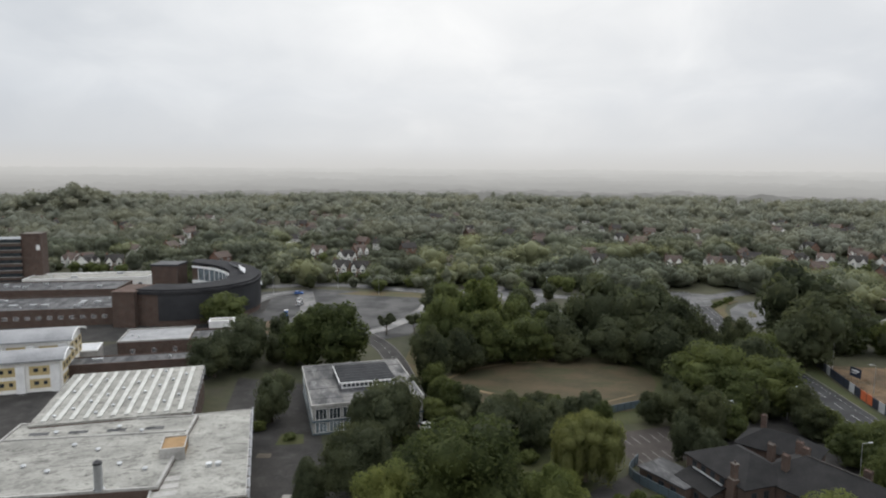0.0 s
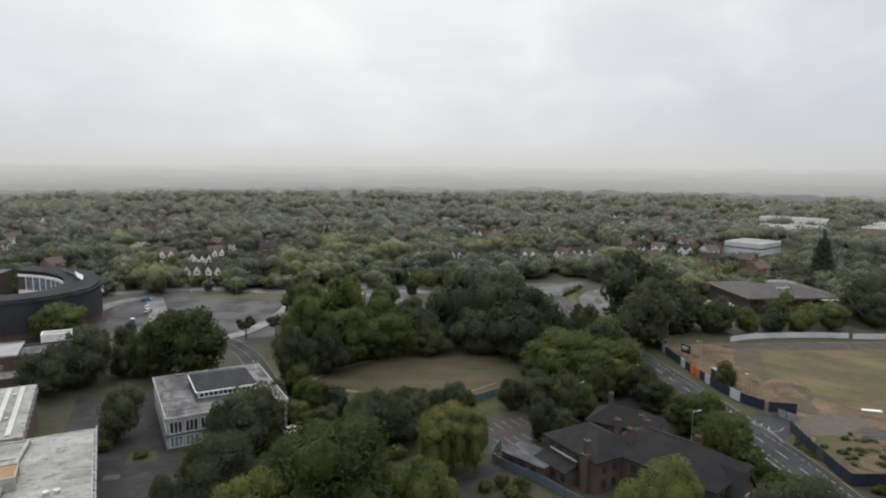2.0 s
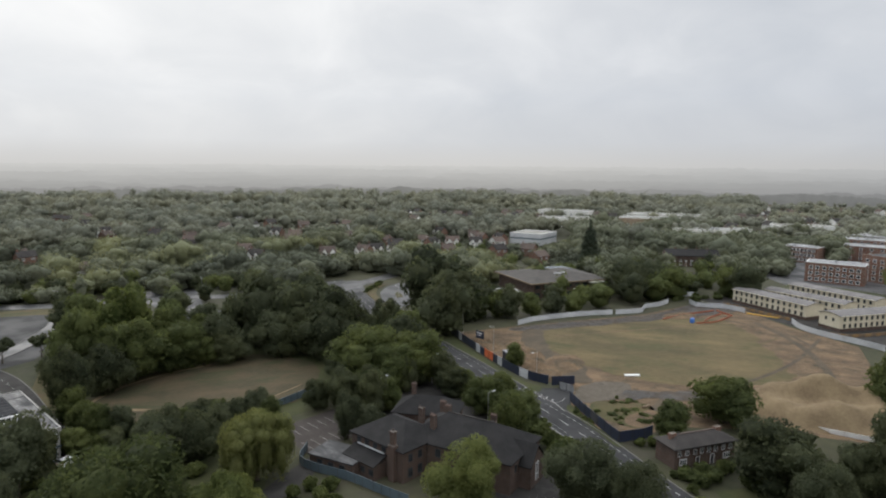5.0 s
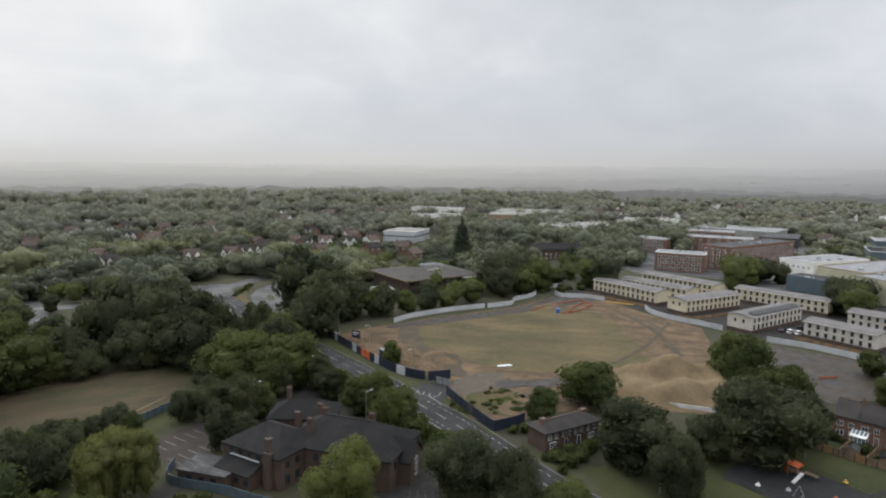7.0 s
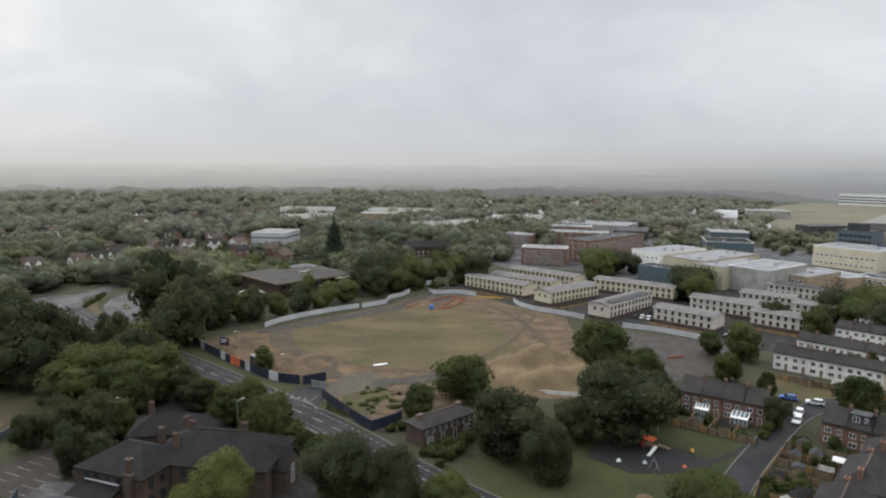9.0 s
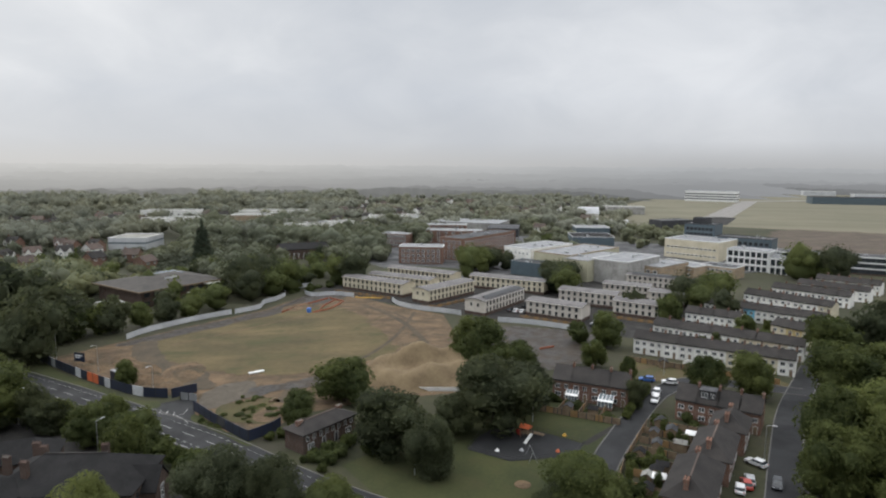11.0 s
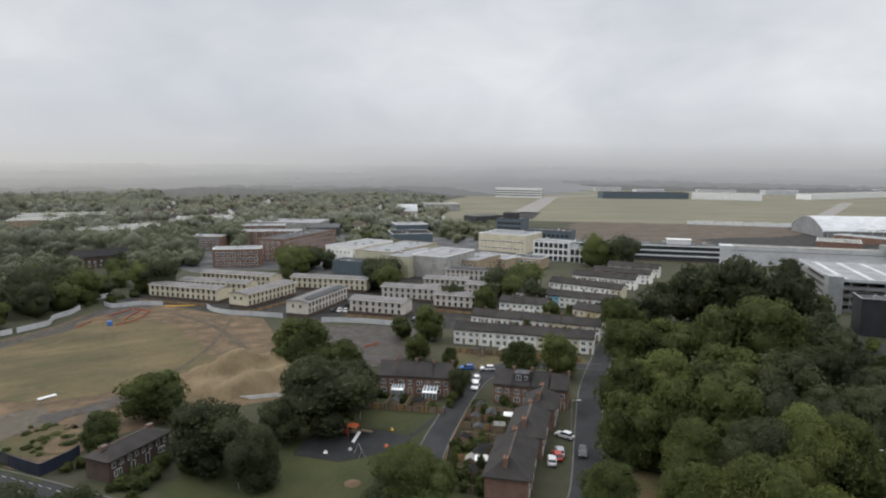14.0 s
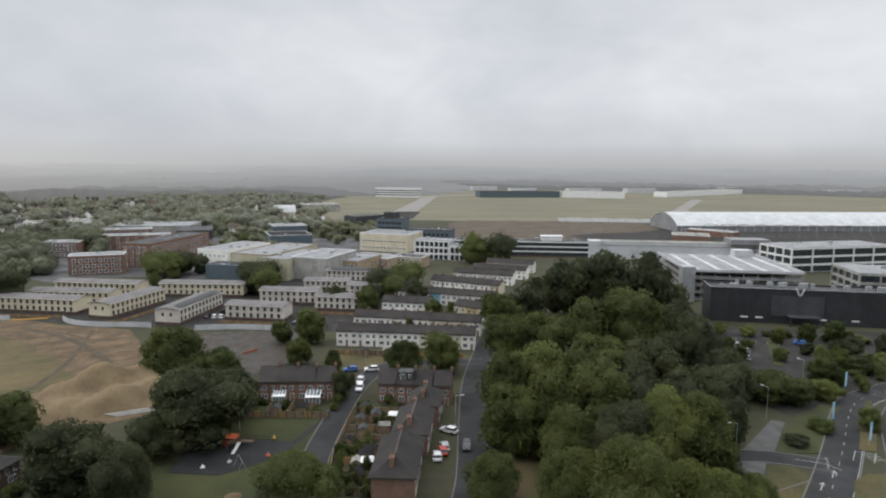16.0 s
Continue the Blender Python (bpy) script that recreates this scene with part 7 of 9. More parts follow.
def gable_roof_far(ob, r):
    k = 0.75
    prof = [(-0.4, 4.9), (4, 8.2), (8.4, 4.9), (8.4, 4.7), (4, 8.0), (-0.4, 4.7)]
    part("roof", Geo().prism(prof[::-1], -5.3, 5.3), r, ob)


for i, (x, y) in enumerate(HOMES):
    house(x, y, (0, 3, 2, 1, 3, 1)[i % 6], (i * 53) % 110 - 55, i >= NEAR_HOMES)
rng = random.Random(4)
tries, town = 0, []
while len(town) < 95 and tries < 6000:
    tries += 1
    a, d = radians(rng.uniform(52, 77)), rng.uniform(560, 1000)
    x, y = d * math.sin(a), d * math.cos(a)
    if clear_of(x, y, [(p, q, 15) for p, q in town]) and x * 0.2 < y and clear_of(x, y, [(545, 330, 50), (528, 240, 50), (728, 174, 40), (624, 130, 40), (815, 150, 45), (540, 125, 40), (665, 70, 40), (478, 110, 45), (500, 190, 50)]):
        town.append((x, y))
        house(x, y, rng.randrange(4), rng.uniform(-60, 60), True)
shed_rng = random.Random(15)
spots = [(545, 330, 50), (528, 240, 60), (728, 174, 40), (624, 130, 40), (815, 150, 45), (540, 125, 40), (665, 70, 60), (478, 110, 60), (500, 190, 60), (450, 60, 60)] + [(x, y, 13) for x, y in town]
made_sheds = 0
while made_sheds < 14:
    a, d = radians(shed_rng.uniform(50, 76)), shed_rng.uniform(500, 900)
    x, y = d * math.sin(a), d * math.cos(a)
    if clear_of(x, y, [(p, q, r + 14) for p, q, r in spots]):
        w, turn = shed_rng.uniform(22, 40), radians(-math.degrees(a) + shed_rng.uniform(-25, 25))
        flat_block("warehouse", "low pale-roofed building in the town", (x, y), (x + w * math.cos(turn), y + w * math.sin(turn)), shed_rng.uniform(12, 22), shed_rng.uniform(5, 9), shed_rng.choice(("render", "brick", "buff_render")),
                   shed_rng.choice(("roof_pale", "roof_grey", "roof_pale")), 0.3, "white", "building", "town sheds")
        spots.append((x, y, 24))
    made_sheds += 1


# ---- ground surfaces ----
sheet("car_park", [(-88, 222), (-94, 262), (-94, 302), (-62, 313), (-18, 304), (0, 298), (-2, 262), (-12, 226), (-24, 218), (-60, 216)], 0.04, "asphalt", "rain-wet open asphalt with puddles", "car park")
road("road", [(-150, 316), (-95, 318), (-52, 324), (-6, 309), (30, 313), (58, 297), (100, 296), (128, 300), (165, 322), (200, 330)], 8.5, 0.07, "puddled", "wet grey distributor road beyond the park", ((0, 0.15, 3, 3),))
road("road", [(-84, 214), (-82, 240), (-86, 268), (-80, 296), (-66, 308)], 7.5, 0.09, "puddled", "curving wet lane beside the precinct", ((0, 0.12, 2, 3),))
road("road", [(-66, 212), (-58, 232), (-56, 262), (-62, 290), (-66, 306)], 6.5, 0.10, "puddled", "curving wet lane round an island", ())
road("road", [(-34, 222), (-20, 238), (-8, 268), (-4, 300)], 5.5, 0.10, "puddled", "wet parking aisle", ())
road("road", [(-72, 328), (-72, 385), (-70, 445), (-90, 520)], 7.0, 0.06, "old_asphalt", "suburban street between houses", ())
road("road", [(96, 300), (97, 370), (102, 400), (112, 440), (130, 490)], 7.0, 0.06, "old_asphalt", "suburban street between houses", ())
road("road", [(-34, 236), (-21, 214), (-14.5, 195), (-9, 171), (-3, 148), (2, 130)], 6.2, 0.08, "old_asphalt", "wet curving access road past the library", ((0, 0.1, 2, 3),))
road("road", [(122, 25), (133, 25), (163, 23), (177, 20), (188, 14), (191, -2), (192, -14)], 5.5, 0.06, "asphalt", "narrow lane of dark wet asphalt")
road("road", [(96, -3), (115, -6.5), (144, -8), (174, -10), (205, -15), (240, -21)], 6.0, 0.08, "asphalt", "residential street of dark wet asphalt")
road("road", [(133.5, -11.5), (131, -17), (127, -30), (125, -48), (128, -62), (127, -71), (123.5, -80)], 5.5, 0.10, "asphalt", "lane below the trees", ())
road("road", [(100, -63.5), (111, -72), (123.5, -81.5), (136, -90.5), (149, -99.5), (160, -108.5), (166, -118), (176, -136)], 7.4, 0.12, "asphalt", "wet asphalt entrance road with arrows", ((-3.5, 0.1, 900, 1), (0.0, 0.1, 2, 4)))
road("road", [(104, -86), (116, -92), (130, -99.5), (148, -111), (160, -123), (170, -140)], 6.5, 0.11, "asphalt", "second carriageway of wet asphalt", ())
sheet("meadow_rim", [(-9, 158), (-4, 190), (10, 208), (32, 218), (55, 214), (69, 193), (66, 167), (52, 149), (34, 146), (14, 148)], 0.02, "lawn", "rank green grass round the meadow", "grass", rag=1.2)
sheet("meadow", [(-4, 164), (2, 184), (14, 196), (32, 203), (50, 199), (60, 186), (58, 168), (48, 156), (34, 153), (16, 156)], 0.04, "brown_turf", "parched oval of mown grass", "grass", rag=1.6)
for pts, w in (([(0, 176), (8, 186), (20, 193), (34, 196)], 1.3), ([(-3, 168), (6, 170), (14, 166)], 1.5), ([(20, 160), (36, 158), (52, 166)], 0.4)):
    single("worn_line", ribbon(Geo(), smooth(pts, 3), w / 2, -w / 2, 0.055), "spoil", "pale worn line in the meadow grass", "track", kind="structure")
sheet("undergrowth", [(-20, 100), (-14, 128), (-6, 146), (14, 146), (36, 145), (38, 128), (24, 108), (34, 92), (10, 84), (-12, 86)], 0.015, "lawn", "shaded grass under trees", "grass", rag=1.5)
sheet("lawn", [(-12, 190), (-10, 215), (0, 226), (4, 205), (-2, 180), (-8, 172)], 0.03, "dry_grass", "yellowing grass verge", "grass")
sheet("verge", [(-50, 301), (-12, 294), (0, 286), (18, 292), (20, 306), (-10, 306), (-40, 308)], 0.055, "dry_grass", "parched verge by the road", "grass")
sheet("traffic_island", [(-70, 226), (-73, 236), (-68, 246), (-60, 247), (-58, 236), (-62, 226)], 0.15, "earth", "bare earth traffic island with kerb", "traffic island", thick=0.14)
sheet("yard", [(-46, 86), (-20, 86), (-16, 118), (-26, 134), (-34, 172), (-58, 178), (-50, 134), (-30, 98)], 0.035, "old_asphalt", "worn wet service yard", "yard")
sheet("yard", [(-120, 130), (-82, 120), (-66, 178), (-60, 215), (-100, 222), (-125, 200)], 0.03, "old_asphalt", "dark service yard between buildings", "yard")
sheet("yard", [(-230, 215), (-100, 215), (-84, 240), (-92, 330), (-240, 330)], 0.02, "old_asphalt", "paved precinct ground", "yard")
sheet("paved_strip", [(-30, 86), (-22, 86), (-24, 112), (-29, 112)], 0.05, "paving", "strip of stained paving slabs", "paving")
for k, (x, y, w, d, rz, mt) in enumerate(((-27, 104, 3.2, 7, 8, "paving"), (-25, 118, 2.4, 4, 20, "hardcore"), (-22, 122, 4, 1.2, 10, "paving"), (-37, 128, 3, 2, 0, "hardcore"), (-33, 140, 6, 1.5, 15, "old_asphalt"))):
    single("paving_patch", Geo().box(-w / 2, w / 2, -d / 2, d / 2, 0.0, 0.03), mt, "patch of worn paving in the service yard", "paving", pose(x, y, 0.036, 0, 0, rz), "paving patches", kind="structure")
sheet("planting_bed", [(-36, 133), (-30, 134), (-31, 139), (-36, 139)], 0.09, "lawn", "small overgrown planting bed", "planting bed")
sheet("car_park", [(37, 140), (57, 146), (53, 128), (40, 124)], 0.045, "brown_tarmac", "small brown-grey car park", "car park")
marks = Geo()
for k in range(5):
    a = Vector((130.2 - k * 0.95, -89.6 - k * 0.1, 0.135))
    marks.add([a, a + Vector((0.14, 0.1, 0)), a + Vector((-0.6, -3.1, 0)), a + Vector((-0.74, -3.2, 0))], [(3, 2, 1, 0)])
ribbon(marks, smooth([(126, -86), (130.6, -89.4)], 2), 0.07, -0.07, 0.135)
ribbon(marks, smooth([(124.8, -89.6), (129.6, -93.2)], 2), 0.07, -0.07, 0.135)
ribbon(marks, smooth([(126.5, -74), (124.5, -79), (121.5, -81)], 1), 0.06, -0.06, 0.135)
for k in range(8):
    a = Vector((127.2 - k * 0.75, -79.0 - k * 0.05 + k * 0.45 - 2.6, 0.136))
    marks.add([a, a + Vector((0.5, 0.35, 0)), a + Vector((0.42, 0.5, 0)), a + Vector((-0.08, 0.15, 0))], [(0, 1, 2, 3)])
for ax, ay in ((113.5, -72.0), (118.5, -77.2)):
    marks.add([(ax, ay, 0.136), (ax + 2.0, ay - 1.5, 0.136), (ax + 2.1, ay - 1.35, 0.136), (ax + 0.1, ay + 0.15, 0.136)], [(0, 1, 2, 3)])
    marks.add([(ax + 1.9, ay - 1.9, 0.136), (ax + 3.2, ay - 2.3, 0.136), (ax + 2.5, ay - 1.0, 0.136)], [(0, 1, 2)])
single("road_marking", marks, "paint", "white hatching and arrows on the entrance road", "road marking", kind="structure")
bay = Geo()
for i in range(7):
    for r in (0, 1):
        a = Vector((40.5 + i * 2.3, 138.6 - r * 8.5 + i * 0.6, 0.06))
        bay.add([a, a + Vector((0.13, 0.03, 0)), a + Vector((1.2, -4.2, 0)), a + Vector((1.07, -4.23, 0))], [(3, 2, 1, 0)])
single("bay_marking", bay, "faded_paint", "worn white parking bay lines", "road marking", kind="structure")
sheet("forecourt", [(64, 92), (74, 97), (84, 84), (80, 72), (66, 78)], 0.04, "old_asphalt", "wet paved forecourt beside the old house", "paving")
arrows = Geo()
for i in range(8):
    a = Vector((70 + i * 1.1, 88 - i * 0.9, 0.06))
    arrows.add([a, a + Vector((0.12, 0.1, 0)), a + Vector((-2.6, -3.2, 0)), a + Vector((-2.72, -3.3, 0))], [(3, 2, 1, 0)])
single("bay_marking", arrows, "faded_paint", "white parking bay lines", "road marking", kind="structure")
sheet("path", [(24, 104), (34, 112), (46, 121), (48, 124), (43, 125), (31, 116), (21, 108)], 0.05, "old_asphalt", "damp garden path", "path")
sheet("yard", [(58, 122), (84, 116), (92, 140), (80, 158), (62, 150)], 0.03, "old_asphalt", "dark yard behind the old house", "yard")
sheet("precinct_court", [(-128, 240), (-84, 244), (-74, 262), (-80, 300), (-126, 300)], 0.05, "old_asphalt", "dark paved court round the leisure building", "paving")
# building site
sheet("building_site", [(117.5, 193), (143, 190), (201, 181), (236, 185), (243, 164), (233, 139), (228, 112), (199, 92), (187, 75), (172, 60), (150, 68), (135, 85), (118, 97), (105, 96), (101.5, 108), (108, 121), (114, 132), (112, 150)],
      0.03, "earth", "bare sandy earth of a building site", "ground")
sheet("stubble", [(141, 176), (152, 181), (180, 176), (206, 171), (219, 160), (214, 146), (206, 132), (196, 122), (176, 104), (160, 106), (148, 112), (138, 122), (133, 140), (134, 160)], 0.07, "stubble", "dry yellowish grass on the building site", "grass", rag=2.2)
sheet("bare_patch", [(200, 128), (214, 142), (222, 156), (230, 150), (224, 132), (212, 116), (204, 110), (196, 116)], 0.085, "earth", "scraped bare earth across the site", "ground", rag=2.2)
sheet("weeds", [(126, 118), (136, 113), (148, 106), (160, 100), (158, 97), (146, 101), (134, 107), (124, 113)], 0.12, "mud", "dark churned mud along the track", "ground", rag=2.4)
sheet("mud", [(142, 189), (201, 180), (236, 184), (240, 168), (228, 166), (196, 172), (146, 181)], 0.09, "mud", "wet mud track along the site fence", "ground", rag=0.9)
sheet("mud", [(186, 76), (198, 91), (222, 84), (224, 50), (200, 44), (178, 54)], 0.09, "mud", "muddy cleared plot", "ground", rag=1.0)
sheet("site_entrance", [(111, 118), (112.5, 124), (123, 129), (131, 123), (123, 115), (116, 117)], 0.10, "hardcore", "grey hardcore at the site entrance", "ground", rag=1.0)
sheet("weeds", [(113, 117), (116, 116), (121, 113), (124, 108), (113, 98), (109, 101), (108, 112)], 0.11, "dry_grass", "rank weeds behind the hoarding", "grass", rag=0.7)
sheet("sand_patch", [(113, 106), (122, 107), (121, 101), (113, 99), (110, 102)], 0.13, "earth", "patch of bare sand behind the hoarding", "ground", rag=0.8)
sheet("track", [(118, 104), (134, 112), (152, 102), (172, 92), (170, 89), (150, 98), (134, 107), (120, 100)], 0.11, "track", "dark vehicle track across the site", "ground", rag=1.1)
sheet("track", [(123, 129), (131, 143), (134, 160), (140, 170), (146, 180), (142, 183), (132, 174), (128, 158), (124, 143), (118, 133)], 0.115, "track", "dark trampled earth beside the grass", "ground", rag=1.3)
sheet("yard", [(226, 30), (232, 104), (236, 140), (246, 190), (306, 184), (300, 130), (345, 120), (340, 20), (250, 22)], 0.02, "old_asphalt", "asphalt yards between housing blocks", "yard")
sheet("yard", [(346, 240), (420, 260), (520, 200), (520, -12), (420, -14), (395, 10), (345, 20), (342, 118), (306, 135), (308, 180)], 0.015, "puddled", "works yards and service roads", "yard")
sheet("lawn", [(302, 190), (330, 196), (336, 150), (304, 140)], 0.04, "lawn", "grass in front of the flats", "grass")
sheet("lawn", [(101, 72), (92, 56), (94, 28), (104, 14), (122, 21), (150, 26), (156, 44), (152, 60), (127, 62), (114, 68)], 0.03, "lawn", "mown green beside the playground", "grass")
sheet("lawn", [(180, 32), (203, 33), (201, 6), (200, -8), (194, -9), (186, 18)], 0.03, "dry_grass", "patchy green in front of the terraces", "grass", rag=0.6)
sheet("lawn", [(140, -14), (136, -20), (110, -26), (100, -14), (112, -11)], 0.03, "dry_grass", "dry grass verge under trees", "grass")
sheet("car_park", [(150, -86), (178, -76), (224, -92), (238, -104), (230, -180), (196, -170), (176, -130)], 0.03, "old_asphalt", "business park car park", "car park")
for i, (a, b) in enumerate((((196, -92), (222, -104)), ((190, -104), (218, -116)), ((186, -118), (214, -130)), ((200, -138), (226, -148)))):
    m, L = footing(a, b)
    single("planting_bed", Geo().box(0, L, -1.5, 1.5, 0, 0.2), "lawn", "grassed bed between rows of parking", "planting bed", m, "planting beds")
sheet("lawn", [(130, -72.5), (129, -75), (129.5, -81), (139, -88), (149, -95.5), (156, -102), (158, -98), (147, -86), (139, -78)], 0.16, "lawn", "lawn and low shrubs beside the entrance road", "grass", thick=0.12)
sheet("lawn", [(124, -68.5), (123, -72), (118, -73), (104, -62), (106, -57), (119, -64.5)], 0.15, "dry_grass", "dry grass corner with kerb", "grass", thick=0.12)
sheet("traffic_island", [(131, -90.5), (130, -93.5), (148, -106), (161, -113), (160, -111), (146, -100.5)], 0.26, "dry_grass", "narrow grass island with signs", "traffic island", thick=0.15)
sheet("traffic_island", [(117, -80.5), (120, -85), (120, -89), (110, -84), (110, -76)], 0.26, "dry_grass", "parched traffic island with kerb", "traffic island", thick=0.15)
sheet("pavement", [(130, -68.5), (130.3, -72), (146, -82.5), (147.5, -80), (131, -65.5)], 0.13, "grey_paving", "grey paved footway", "pavement")
sheet("pavement", [(125, -61), (125, -67.5), (119, -64), (120, -59.5)], 0.13, "grey_paving", "grey paved footway", "pavement")
# airfield
sheet("airfield", [(650, 170), (700, 60), (700, -90), (715, -360), (760, -900), (1250, -1100), (1600, -700), (1640, -100), (1300, 170), (900, 200)], 0.05, "airfield", "wide dry grass of the airfield", "grass")
sheet("apron", [(520, -110), (700, -90), (715, -360), (640, -600), (520, -560), (500, -240)], 0.04, "old_asphalt", "airfield apron and service roads", "apron")
sheet("heath", [(520, -20), (690, -20), (700, -125), (690, -215), (610, -205), (560, -120), (520, -110)], 0.08, "heath", "rough brown heath by the airfield", "grass", rag=5)
sheet("runway", [(820, 60), (1240, 30), (1560, -300), (1560, -330), (1235, 5), (818, 30)], 0.09, "paving", "pale concrete runway", "runway")
sheet("taxiway", [(720, 60), (830, 50), (830, 24), (720, 30)], 0.09, "old_asphalt", "grey taxiway and stands", "runway")
sheet("taxiway", [(800, -280), (1200, -470), (1200, -490), (800, -300)], 0.09, "paving", "pale taxiway", "runway")


# wheel tracks and scraped bands across the site
for pts, w, mt, zz in (([(134, 112), (160, 108), (190, 112), (226, 124)], 1.3, "track", 0.115), ([(130, 150), (150, 136), (178, 128), (214, 132)], 0.7, "stubble", 0.10),
                       ([(146, 172), (180, 164), (214, 156), (230, 146)], 1.0, "earth", 0.105), ([(178, 92), (196, 106), (214, 126), (228, 150)], 2.4, "track", 0.13),
                       ([(200, 176), (218, 160), (224, 140), (212, 116)], 1.2, "track", 0.12)):
    single("wheel_track", ribbon(Geo(), smooth(pts, 3), w / 2, -w / 2, zz), mt, "scraped earth track across the building site", "track", kind="structure")


# ---- building site: fences, hoardings, heap ----
def fence_run(name, label, pts, pitch, h, mats, group, lean=0.0, thick=0.08, foot=True, category="fence"):
    """Panels set one after another along a line; each run is one fence."""
    ob = thing(name, label, category, Matrix.Translation((*pts[0], 0)), group)
    base = Vector((*pts[0], 0))
    line = smooth(pts, 1.0)
    acc, k, last = 0.0, 0, line[0]
    cache = {}
    for p in line[1:]:
        if (p - last).length >= pitch:
            d = p - last
            mt = mats[k % len(mats)]
            key = (mt, round(d.length, 1))
            if key not in cache:
                g = Geo().box(0.02, d.length - 0.02, -thick / 2, thick / 2, 0.05, h)
                g.box(0.02, d.length - 0.02, -thick / 2 - 0.03, thick / 2 + 0.03, h - 0.12, h - 0.02)
                cache[key] = g.data("panel", mt)
            part("panel", cache[key], None, ob, m=Matrix.Translation(last - base) @ Matrix.Rotation(math.atan2(d.y, d.x), 4, "Z"))
            if foot:
                if "post" not in cache:
                    cache["post"] = Geo().box(-0.06, 0.06, -0.1, 0.1, -0.05, h + 0.1).data("post", "frame_dark")
                part("post", cache["post"], None, ob, m=Matrix.Translation(last - base))
            last, k = p, k + 1
    return ob


NAVY = ("hoard", "hoard", "hoard", "hoard", "pale_metal", "hoard", "hoard", "hoard", "hoard", "pale_metal", "hoard", "orange", "orange", "hoard", "pale_metal", "hoard", "hoard", "hoard", "pale_metal", "hoard")
fence_run("hoarding", "navy site hoarding with grey and orange panels", [(117, 198), (112.5, 174), (109.8, 154), (109.2, 141), (112, 132.5)], 2.6, 2.6, NAVY, "site hoardings")
fence_run("hoarding", "navy site hoarding at the gate", [(112, 132.5), (118, 130)], 2.6, 2.6, ("hoard",), "site hoardings")
fence_run("site_gate", "grey mesh gate across the site entrance", [(112.2, 129.6), (113.2, 125)], 1.4, 2.0, ("metal",), "site gates", thick=0.04, category="gate")
fence_run("hoarding", "navy site hoarding along the road", [(108.5, 121), (105, 111), (101.5, 99), (101, 96.5)], 2.6, 2.6, ("hoard", "hoard", "hoard", "hoard", "charcoal"), "site hoardings")
fence_run("hoarding", "navy site hoarding turning into the site", [(101, 96.5), (108, 95), (112, 96)], 2.6, 2.6, ("hoard",), "site hoardings")
for run in ([(144, 191), (152, 193), (160, 193), (176, 191), (190, 187)], [(190, 186.5), (201, 184), (206, 186.5), (210, 189), (219, 189), (228, 192)], [(236, 200), (244, 199), (253, 196)], [(235, 187), (232, 180), (239, 173), (240, 162)],
            [(240, 143), (234, 136), (231, 126), (231, 114), (230, 104)], [(227, 88), (229, 74), (227, 52)]):
    fence_run("site_fence", "white sheeted site fence", run, 3.0, 2.0, ("pale_metal",), "white site fences", foot=False)


fence_run("site_fence", "low white sheeted barrier below the heap", [(152, 66), (143, 84)], 3.0, 1.1, ("white",), "white site fences", foot=False)


def heap(cx, cy, rx, ry, h, rot, label, mat="earth"):
    n = 34
    g = Geo()
    for j in range(n + 1):
        for i in range(n + 1):
            u, v = 2 * i / n - 1, 2 * j / n - 1
            r = math.hypot(u, v)
            k = max(0.0, 1 - r ** 1.7)
            z = h * k ** 0.8 * (0.72 + 0.5 * noise.noise((u * 2.2, v * 2.2, cx))) + (0.55 * noise.noise((u * 7, v * 7, cx + 2.0)) * min(1, h / 3) + 0.30 * noise.noise((u * 15, v * 15, cx + 4.0)) if k > 0 else 0)
            g.v.append((u * rx, v * ry, max(-0.05, z) if r < 1 else -0.05))
    g.f = [(j * (n + 1) + i, j * (n + 1) + i + 1, (j + 1) * (n + 1) + i + 1, (j + 1) * (n + 1) + i) for j in range(n) for i in range(n)]
    ob = single("mound", g, mat, label, "mound", pose(cx, cy, 0.05, 0, 0, rot))
    for p in ob.data.polygons:
        p.use_smooth = True


heap(158, 84, 22, 13, 9.5, -38, "broad heap of pale sandy spoil", "spoil")
heap(120, 176, 9, 4.5, 1.5, 70, "rough bank of orange earth beside the hoarding")
heap(119, 150, 8, 4, 1.3, 100, "low bank of scraped tan earth")
heap(127, 170, 7, 3.5, 1.1, 60, "low bank of scraped brown earth")
heap(117, 140, 6, 3.5, 1.2, 30, "low bank of orange earth near the gate")
heap(124, 160, 9, 5, 1.9, 80, "low ridge of sandy spoil")
heap(128, 146, 10, 6, 1.5, 40, "low ridge of orange earth")
heap(211, 172, 8, 5, 1.0, 0, "low heap of reddish earth")
single("white_board", Geo().box(-2.2, 2.2, -0.6, 0.6, 0.08, 0.35), "white", "stack of white sheets lying on the site", "building material", pose(137.5, 127.5, 0.05, 0, 0, -25))
for i, (x, y) in enumerate(((122, 108), (126, 106), (129, 108))):
    single("timber_stack", Geo().box(-1.3, 1.3, -0.3, 0.3, 0, 0.4).box(-1.2, 1.2, -0.2, 0.2, 0.4, 0.6), "timber", "stack of pale timber on the site", "timber stack", pose(x, y, 0.11, 0, 0, 20 * i), "timber stacks")
cab = thing("site_cabin", "dark blue steel site cabin", "cabin", pose(115, 156, 0.1, 0, 0, 80))
part("body", Geo().box(-3, 3, -1.2, 1.2, 0, 2.6), "hoard", cab)
part("roof", Geo().box(-3.1, 3.1, -1.3, 1.3, 2.6, 2.75), "roof_grey", cab)
window(cab, 1.2, -1.21, 1.1, 0, 1.2, 0.9)
